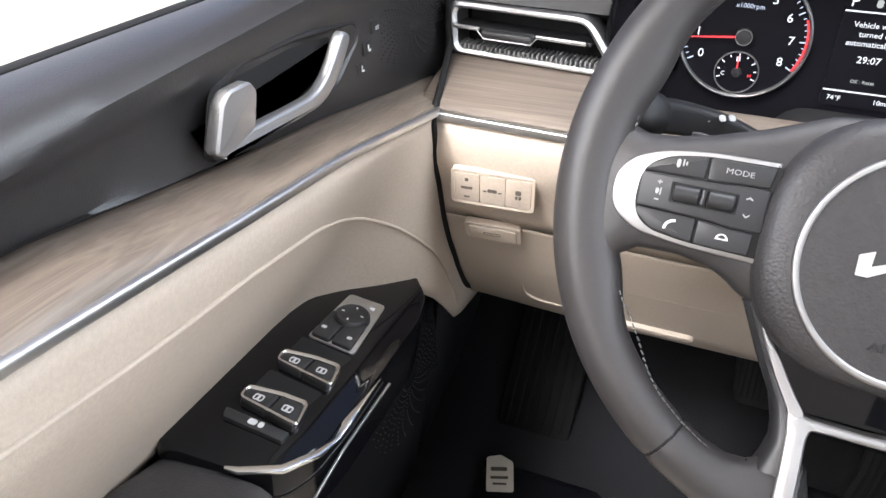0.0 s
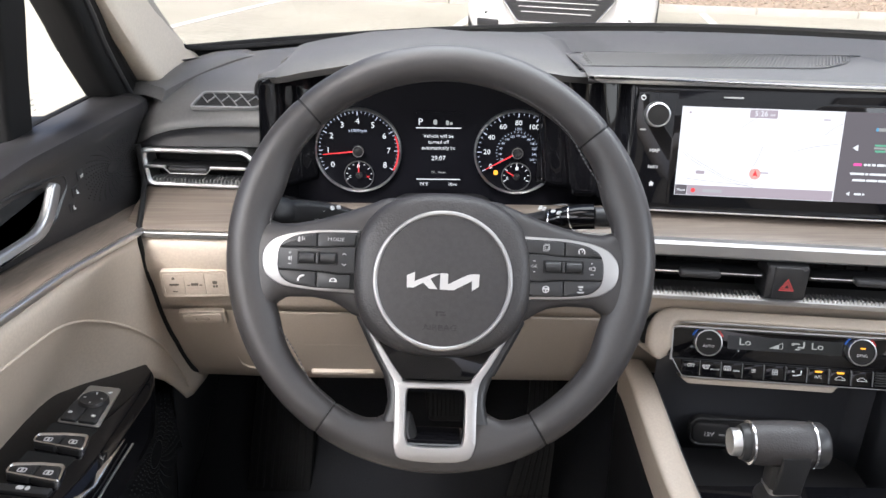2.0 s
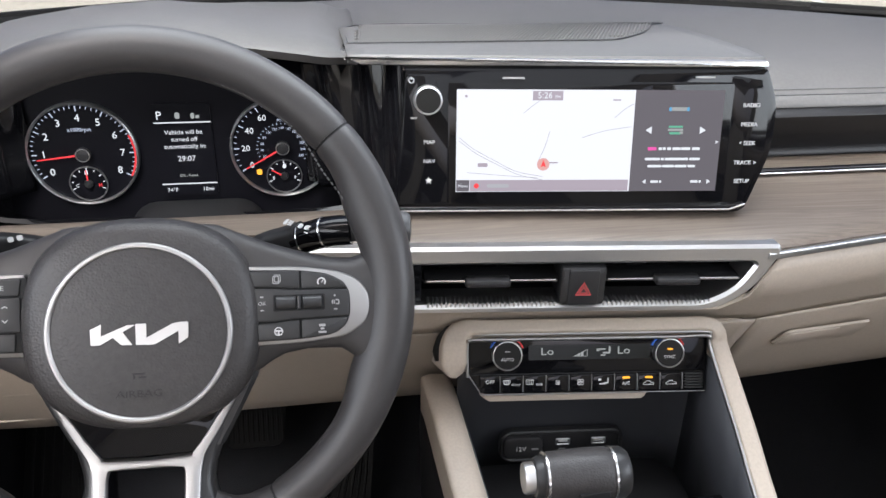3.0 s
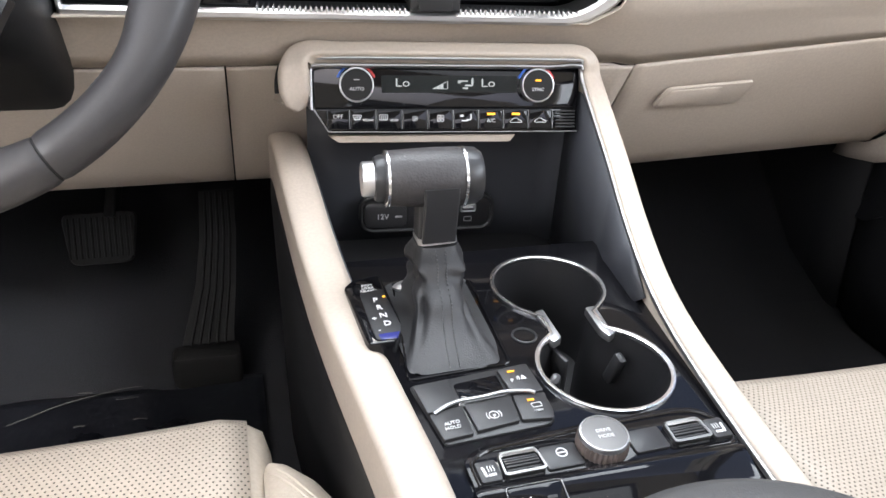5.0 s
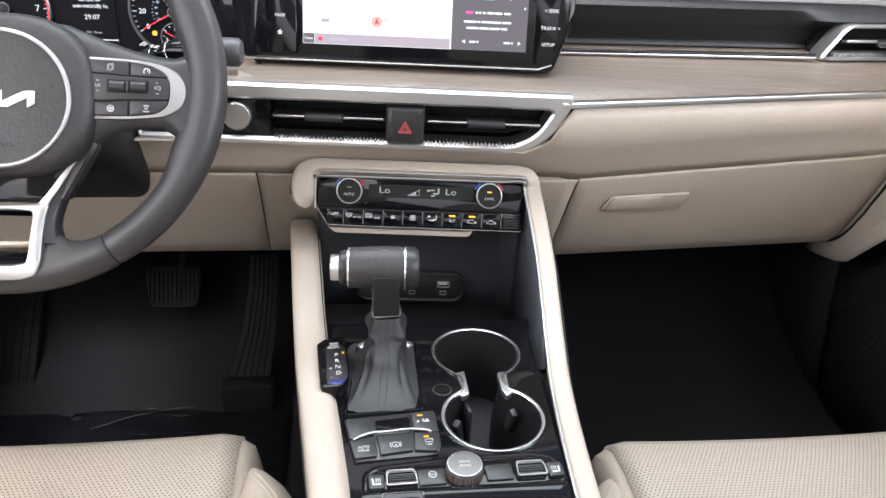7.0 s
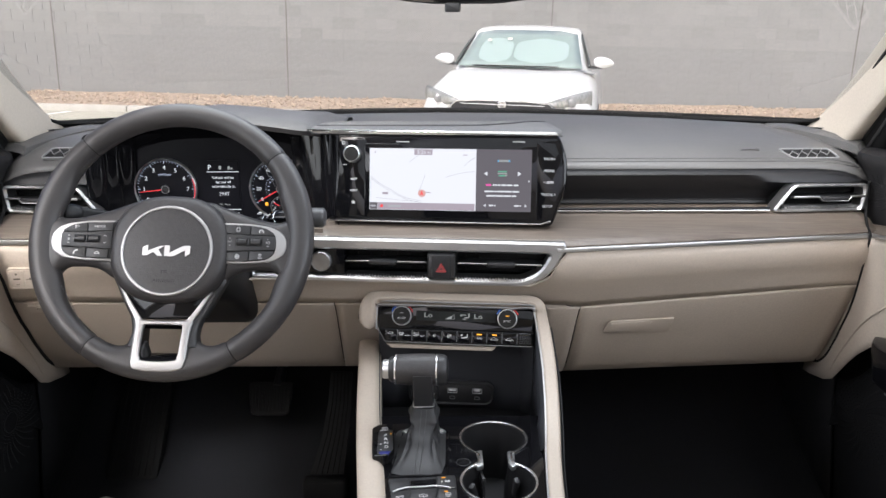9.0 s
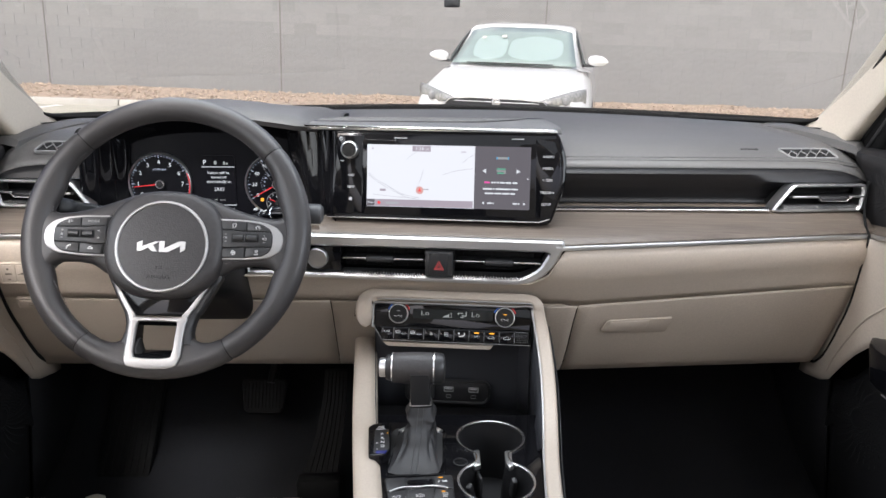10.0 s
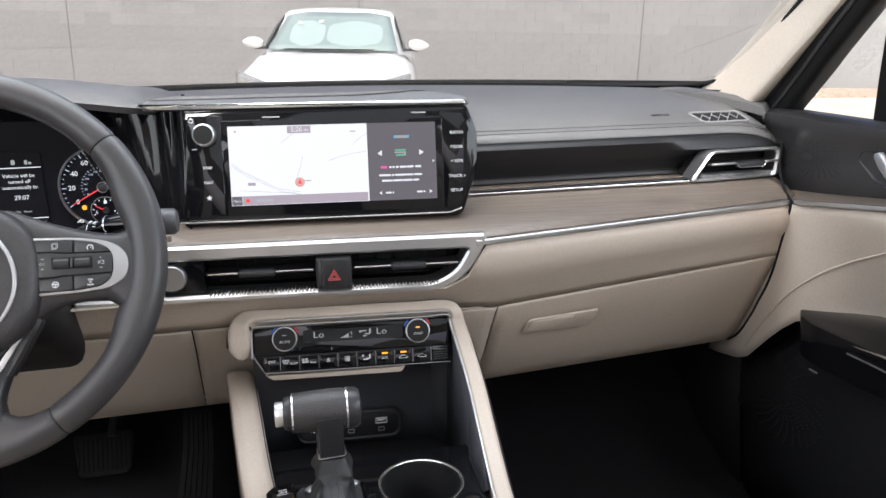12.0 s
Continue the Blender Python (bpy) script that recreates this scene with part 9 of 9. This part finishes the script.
    fr = smooth_path([v(0.752, 0.352, 0.995), v(0.748, 0.320, 1.015), v(0.736, 0.239, 1.088), v(0.721, 0.180, 1.137), v(0.703, 0.085, 1.215), v(0.684, -0.05, 1.312), v(0.655, -0.20, 1.370), v(0.640, -0.50, 1.385), v(0.640, -0.80, 1.38)], 6)
    sweep(bm, fr, rrect(0.044, 0.050, 0.012, 0.006 * a), up=(a * 1.0, 0, 0.35))
    wf = part("window_frame", bm, RUBBER, d, "black rubber-sealed window frame")
    for off in (-0.010, 0.004):
        bm = bmesh.new()
        sweep(bm, [p + Vector((-0.024 * a, 0.010 + off, 0.010 + off)) for p in fr[4:]], rrect(0.007, 0.010, 0.003, 0, 0, 2), up=(a * 1.0, 0, 0.35))
        part("sealing_lip", bm, SATIN, wf)
    bm = bmesh.new()
    sweep(bm, [v(0.766, 0.122, 1.005), v(0.746, 0.102, 1.08), v(0.724, 0.078, 1.14), v(0.700, 0.050, 1.22)], rrect(0.020, 0.044, 0.005), up=(0, 1, 0))
    part("division_bar", bm, RUBBER, d)
    bm = bmesh.new()
    sweep(bm, [v(0.7665, y, 1.020) for y in spread(0.33, -0.80, 20)], rrect(0.010, 0.010, 0.003, 0, 0, 2))
    part("glass_seal", bm, RUBBER, d)
    bm = bmesh.new()
    for y0, y1 in ((0.32, 0.10), (0.09, -0.78)):
        rows = []
        for y in spread(y0, y1, 10):
            top = lerp(-y, ((-0.325, 1.02), (-0.225, 1.115), (-0.10, 1.215), (0.04, 1.31), (0.2, 1.365), (0.8, 1.38)))
            rows.append([v(0.768 - 0.13 * (z - 1.0) / 0.38, y, z) for z in spread(1.012, top, 5)])
        grid(bm, rows)
    g = part("window_glass", bm, SIDE_GLASS, d)
    g.visible_shadow = False
    if a < 0:
        bars([(0.0, 0.004, 0.009, 0.0030), (0.0, -0.003, 0.006, 0.0010), (0.0, -0.008, 0.008, 0.0010), (0.0, -0.013, 0.006, 0.0010), (0.0, -0.018, 0.005, 0.0010)], Matrix.Translation((-0.760, 0.158, 1.058)) @ Matrix.Rotation(radians(90), 4, "Z") @ Matrix.Rotation(radians(80), 4, "X"), 0.0, DIM_MARK, g, "glass_print")
    return d


door(-1)
door(1)


# ---- mirrors ----
def ext_mirror(a):
    m = thing("door_mirror", (0.90 * a, 0.33, 0.98), "dark brown gloss door mirror outside the window", "mirror")
    bm = bmesh.new()
    rings = []
    for x, k, dy in ((0.885, 0.45, 0.0), (0.905, 0.80, 0.01), (0.95, 1.0, 0.02), (1.03, 1.0, 0.04), (1.09, 0.86, 0.06), (1.12, 0.5, 0.075)):
        rings.append([Vector((x * a, 0.332 + dy + 0.075 * k * y, 1.015 + 0.088 * k * z)) for y, z in [(math.copysign(abs(math.cos(t)) ** 0.75, math.cos(t)), math.copysign(abs(math.sin(t)) ** 0.75, math.sin(t))) for t in [2 * math.pi * i / 28 for i in range(28)]]])
    loft(bm, rings, True, True, True)
    part("mirror_shell", bm, PAINT, m)
    bm = bmesh.new()
    box(bm, (0.865 * a, 0.302, 0.975), (0.10, 0.05, 0.04), 0.012)
    part("mirror_arm", bm, BLACK, m)
    bm = bmesh.new()
    prism(bm, rrect(0.17, 0.12, 0.03), 0.0, 0.003, local((1.0 * a, 0.267, 1.015), -20 * a, -3))
    part("mirror_glass", bm, surface("mirror_glass", (0.30, 0.29, 0.30), rough=0.03, metal=1.0, vary=0.0), m)


ext_mirror(-1)

rvm = thing("rear_view_mirror", (0.044, 0.24, 1.30), "black interior mirror under the windscreen's top", "mirror")
bm = bmesh.new()
RV = local((0.044, 0.262, 1.290), -8, -6)
prism(bm, rounded([(-0.108, -0.030), (-0.05, -0.036), (0.05, -0.036), (0.108, -0.030), (0.116, 0.034), (-0.116, 0.034)], 0.012, 4), -0.028, 0.0, RV, 0.005)
part("shell", bm, BLACK, rvm)
bm = bmesh.new()
prism(bm, rounded([(-0.104, -0.028), (-0.05, -0.033), (0.05, -0.033), (0.104, -0.028), (0.112, 0.030), (-0.112, 0.030)], 0.010, 4), -0.002, 0.0015, RV)
part("glass", bm, surface("mirror_silver", (0.92, 0.92, 0.92), rough=0.02, metal=1.0, vary=0.0), rvm)
bm = bmesh.new()
box(bm, (-0.020, -0.040, -0.006), (0.024, 0.016, 0.012), 0.003, RV)
part("dimming_lever", bm, BLACK, rvm)
bm = bmesh.new()
sweep(bm, [(0.044, 0.285, 1.300), (0.044, 0.275, 1.340), (0.044, 0.22, 1.372)], rrect(0.02, 0.02, 0.006))
part("stem", bm, BLACK, rvm)


# ---- the parked white car ----
CAR_PAINT = surface("white_car_paint", (0.80, 0.80, 0.79), rough=0.22, vary=0.01, coat=0.7, rough_vary=0.02)
DARK_GLASS = surface("tinted_car_glass", (0.06, 0.075, 0.075), rough=0.06, vary=0.05, coat=0.5, rough_vary=0.02)
SHADE_MAT = surface("pale_green_sun_shade", (0.315, 0.395, 0.375), rough=0.6, vary=0.05)
LAMP_MAT = surface("clear_headlamp", (0.42, 0.42, 0.40), rough=0.15, metal=0.4, vary=0.3, scale=40)
TYRE = surface("tyre_rubber", (0.015, 0.015, 0.015), rough=0.8)
CARM = EXT @ pose(0.605, 6.45, 0.0, 0, 0, -12.5)
pcar = thing("parked_car", tuple(CARM.translation), "white saloon car parked nose-on before the block wall, sun shade up", "car")


def cv(x, y, z):
    return CARM @ Vector((x, y, z))


# body: stations from the nose backwards with half width, bottom, waist and top heights
ST_ = ((0.00, 0.52, 0.28, 0.46, 0.685), (0.03, 0.66, 0.22, 0.46, 0.712), (0.12, 0.78, 0.20, 0.50, 0.728), (0.30, 0.855, 0.19, 0.55, 0.768), (0.55, 0.885, 0.19, 0.62, 0.815), (0.85, 0.895, 0.19, 0.66, 0.870),
       (1.15, 0.90, 0.19, 0.68, 0.925), (1.45, 0.90, 0.19, 0.69, 0.955), (2.2, 0.90, 0.19, 0.69, 0.960), (3.2, 0.90, 0.19, 0.70, 0.970), (3.9, 0.89, 0.20, 0.72, 1.00), (4.35, 0.84, 0.24, 0.74, 1.00), (4.52, 0.74, 0.30, 0.72, 0.95))
bm = bmesh.new()
rings = []
for y, w, b, m_, t in ST_:
    prof = [(0.0, b), (0.7, b), (0.93, b + 0.05), (1.0, b + 0.18), (1.0, m_ - 0.04), (0.985, m_ + 0.02), (0.94, m_ + (t - m_) * 0.55), (0.84, t - 0.035), (0.72, t - 0.014), (0.64, t - 0.016), (0.45, t - 0.006), (0.2, t), (0.0, t + 0.002)]
    ring = [cv(x * w, y + 0.10 * (x ** 4) * max(0.0, 1 - y / 0.4), z) for x, z in prof] + [cv(-x * w, y + 0.10 * (x ** 4) * max(0.0, 1 - y / 0.4), z) for x, z in prof[-2:0:-1]]
    rings.append(ring)
loft(bm, rings, True, True, True)
part("body", bm, CAR_PAINT, pcar, "white painted body")
bm = bmesh.new()
rings = []
for y, w0, w1, t in ((1.20, 0.68, 0.62, 0.915), (1.55, 0.72, 0.64, 1.085), (1.85, 0.735, 0.62, 1.245), (2.03, 0.74, 0.595, 1.330), (2.07, 0.74, 0.592, 1.376), (2.14, 0.74, 0.59, 1.394), (2.5, 0.74, 0.585, 1.425), (3.1, 0.74, 0.58, 1.415), (3.5, 0.73, 0.57, 1.34), (3.95, 0.70, 0.60, 1.10), (4.15, 0.68, 0.62, 0.99)):
    prof = [(0.86, 0.90), (w0 + 0.02, 0.93), (w1 + 0.03, t - 0.05), (w1 - 0.02, t - 0.018), (w1 - 0.20, t - 0.002), (0.0, t + 0.006)]
    rings.append([cv(x, y, min(z, t + 0.006)) for x, z in prof] + [cv(-x, y, min(z, t + 0.006)) for x, z in prof[-2::-1]])
loft(bm, rings, False)
part("roof", bm, CAR_PAINT, pcar, "white roof and pillars")
# windscreen set proud of the roof shell, sky reflection put into its pale colour
bm = bmesh.new()
rows = []
for k in range(8):
    s = k / 7
    y, z, w = 1.19 + 0.85 * s, 0.945 + 0.405 * s - 0.025 * s * (1 - s), 0.690 - 0.115 * s
    rows.append([cv(x * w, y + 0.10 * x * x - 0.02, z + 0.012) for x in spread(-1, 1, 15)])
grid(bm, rows)
wsn = part("windscreen", bm, surface("reflection_toned_glass", (0.27, 0.33, 0.315), rough=0.12, vary=0.08, coat=0.0, rough_vary=0.02), pcar, "windscreen coloured pale for its reflection, pale sun shade behind", solid=0.006)
for cx, w in ((-0.300, 0.19), (0.215, 0.30)):
    bm = bmesh.new()
    rows = []
    for k in range(9):
        s = 0.10 + 0.66 * k / 8
        y, z = 1.19 + 0.85 * s, 0.945 + 0.405 * s - 0.025 * s * (1 - s)
        hw = w * math.sqrt(max(0.04, 1 - (2 * (k / 8) - 1) ** 4))
        rows.append([cv(cx + hw * q, y + 0.10 * ((cx + hw * q) / 0.62) ** 2 - 0.026, z + 0.0165) for q in spread(-1, 1, 9)])
    grid(bm, rows)
    part("sun_shade", bm, SHADE_MAT, wsn, "pale green folding sun shade")
for x, y, w in ((-0.40, 0.62, 0.045), (-0.17, 0.66, 0.055)):
    bm = bmesh.new()
    prism(bm, rrect(w, 0.05, 0.006), 0.0, 0.004, CARM @ local((x, 1.19 + 0.90 * y - 0.045, 0.965 + 0.44 * y), 0, 62))
    part("paper_sticker", bm, PAPER, wsn)
for a in (-1, 1):
    bm = bmesh.new()
    sweep(bm, [cv(-0.50 + 0.10 * (a + 1), 1.16, 0.965), cv(-0.10 + 0.10 * (a + 1), 1.145, 0.968), cv(0.20 + 0.12 * (a + 1), 1.17, 0.968)], rrect(0.012, 0.014, 0.004))
    part("wiper", bm, RUBBER, pcar)
    # headlamp
    bm = bmesh.new()
    rows = []
    for s in spread(0, 1, 9):
        h = 0.022 + 0.078 * s - 0.030 * s ** 4
        x, y, z = (0.43 + 0.405 * s) * a, 0.036 + 0.33 * s ** 1.8, 0.642 + 0.062 * s
        rows.append([cv(x, y - 0.008 + 0.02 * s, z - h), cv(x, y - 0.024, z - h * 0.2), cv(x * 0.998, y - 0.018, z + h * 0.5), cv(x * 0.99, y + 0.010, z + h * 0.95)])
    grid(bm, rows)
    hl = part("headlamp", bm, LAMP_MAT, pcar, "clear swept-back headlamp", solid=0.02)
    bm = bmesh.new()
    c = cv(0.655 * a, 0.112, 0.664)
    lathe(bm, [(0.042, 0.0), (0.040, 0.02), (0.030, 0.028), (0.010, 0.031)], Matrix.Translation(c) @ Matrix.Rotation(radians(90), 4, "X"), 24)
    part("projector", bm, surface("smoked_lens", (0.22, 0.22, 0.22), rough=0.08, coat=0.5), hl)
    # door mirror
    bm = bmesh.new()
    rings = []
    for x, k in ((0.80, 0.30), (0.825, 0.66), (0.88, 0.86), (0.95, 0.76), (1.00, 0.44), (1.025, 0.12)):
        rings.append([cv(x * a, 1.62 + 0.095 * k * math.cos(t), 1.020 + 0.074 * k * math.sin(t) + 0.10 * (x - 0.90) * (a < 0) - 0.06 * (x - 0.90)) for t in [2 * math.pi * i / 16 for i in range(16)]])
    loft(bm, rings, True, True, True)
    part("mirror", bm, CAR_PAINT, pcar, "white door mirror")
    bm = bmesh.new()
    prism(bm, rrect(0.16, 0.03, 0.01), 0, 0.03, CARM @ Matrix.Translation((0.82 * a, 1.63, 0.950)))
    part("mirror_foot", bm, BLACK, pcar)
    for y in (0.88, 3.55):
        m = CARM @ Matrix.Translation((0.80 * a, y, 0.32)) @ Matrix.Rotation(radians(90 * a), 4, "Y")
        bm = bmesh.new()
        lathe(bm, [(0.21, -0.09), (0.30, -0.10), (0.32, -0.07), (0.32, 0.07), (0.30, 0.10), (0.21, 0.09)], m, 36)
        wh = part("wheel", bm, TYRE, pcar)
        bm = bmesh.new()
        lathe(bm, [(0.212, -0.02), (0.210, 0.085), (0.18, 0.075), (0.06, 0.08), (0.001, 0.085)], m, 30)
        part("rim", bm, SILVER, wh)
    bm = bmesh.new()
    rows = []
    for y, z0, z1 in ((1.55, 0.96, 1.04), (1.85, 0.97, 1.22), (2.15, 0.97, 1.33), (2.8, 0.98, 1.35), (3.4, 0.99, 1.28)):
        rows.append([cv((0.775 - 0.16 * (z - 0.96) / 0.42) * a, y, z) for z in spread(z0, z1, 4)])
    grid(bm, rows)
    part("side_window", bm, DARK_GLASS, pcar, solid=0.01)
    bm = bmesh.new()
    box(bm, (0, 0, 0), (0.22, 0.03, 0.07), 0.015, CARM @ Matrix.Translation((0.62 * a, 0.075, 0.33)) @ Matrix.Rotation(radians(18 * a), 4, "Z"))
    part("fog_lamp", bm, BLACK, pcar)
bm = bmesh.new()
g0 = rounded([(-0.34, 0.36), (0.34, 0.36), (0.52, 0.590), (0.46, 0.662), (0.25, 0.680), (-0.25, 0.680), (-0.46, 0.662), (-0.52, 0.590)], 0.03, 4)
prism(bm, g0, -0.09, 0.012, CARM @ local((0, 0.006, 0.0), 0, 0))
grille = part("grille", bm, BLACK, pcar, "black grille with thin bright bars")
for k in range(5):
    bm = bmesh.new()
    box(bm, (0, 0.455 + 0.045 * k, 0.014), (0.62 + 0.05 * k, 0.007, 0.012), 0.003, CARM @ local((0, 0.006, 0.0), 0, 0))
    part("grille_bar", bm, SILVER, grille)
bm = bmesh.new()
ring_prism(bm, g0, inset(g0, 0.014), 0.0, 0.022, CARM @ local((0, 0.006, 0.0), 0, 0), 0.004)
part("grille_rim", bm, CHROME, grille)
bm = bmesh.new()
lathe(bm, [(0.044, 0.0), (0.042, 0.012), (0.036, 0.014), (0.034, -0.002)], CARM @ Matrix.Translation((0, -0.006, 0.635)) @ Matrix.Rotation(radians(90), 4, "X"), 28)
part("badge", bm, CHROME, grille, "plain oval bright badge")
bm = bmesh.new()
prism(bm, rounded([(-0.55, 0.20), (0.55, 0.20), (0.48, 0.29), (-0.48, 0.29)], 0.02, 3), -0.03, 0.01, CARM @ local((0, 0.03, 0.0), 0, 0))
part("lower_intake", bm, BLACK, pcar)


# ---- wall blocks, last ----
def block_mesh(name, material):
    bm = bmesh.new()
    box(bm, (0, 0, 0), (0.3950, 0.1950, 0.030), 0.002, Matrix.Rotation(radians(90), 4, "X"))
    me = bpy.data.meshes.new(name)
    bmesh.ops.recalc_face_normals(bm, faces=bm.faces[:])
    bm.to_mesh(me)
    bm.free()
    me.materials.append(material)
    return me


plain, painted = block_mesh("block", BLOCK_MAT), block_mesh("painted_block", PATCH_MAT)
far_p, far_b = bmesh.new(), bmesh.new()
count = 0
rnd = random.Random(9)
inv = Matrix.Translation((0, 14.1, 0)).inverted()
for row in range(17):
    for col in range(-46, 47):
        x = 0.40 * col + (0.20 if row % 2 else 0.0)
        z = 0.10 + 0.20 * row
        low = row < 6 + (1 if noise.noise((x * 0.35, 3.0, 0)) > 0.1 else 0)
        place = EXT @ Matrix.Translation((x, 14.022 + rnd.uniform(-0.0006, 0.0006), z))
        if -7.0 < x < 7.2 and row < 11 and rnd.random() < 0.76 and count < 298:
            ob = new("block", painted if low else plain)
            ob.parent = wall
            ob.matrix_basis = inv @ place
            count += 1
        else:
            tgt = far_p if low else far_b
            tmp = bmesh.new()
            tmp.from_mesh(painted if low else plain)
            tmp.transform(place)
            off = len(tgt.verts)
            vs = [tgt.verts.new(v.co) for v in tmp.verts]
            for f in tmp.faces:
                tgt.faces.new([vs[q.index] for q in f.verts])
            tmp.free()
part("distant_blocks", far_p, PATCH_MAT, wall, sharp=4, kind="stuff")
part("distant_blocks", far_b, BLOCK_MAT, wall, sharp=4, kind="stuff")
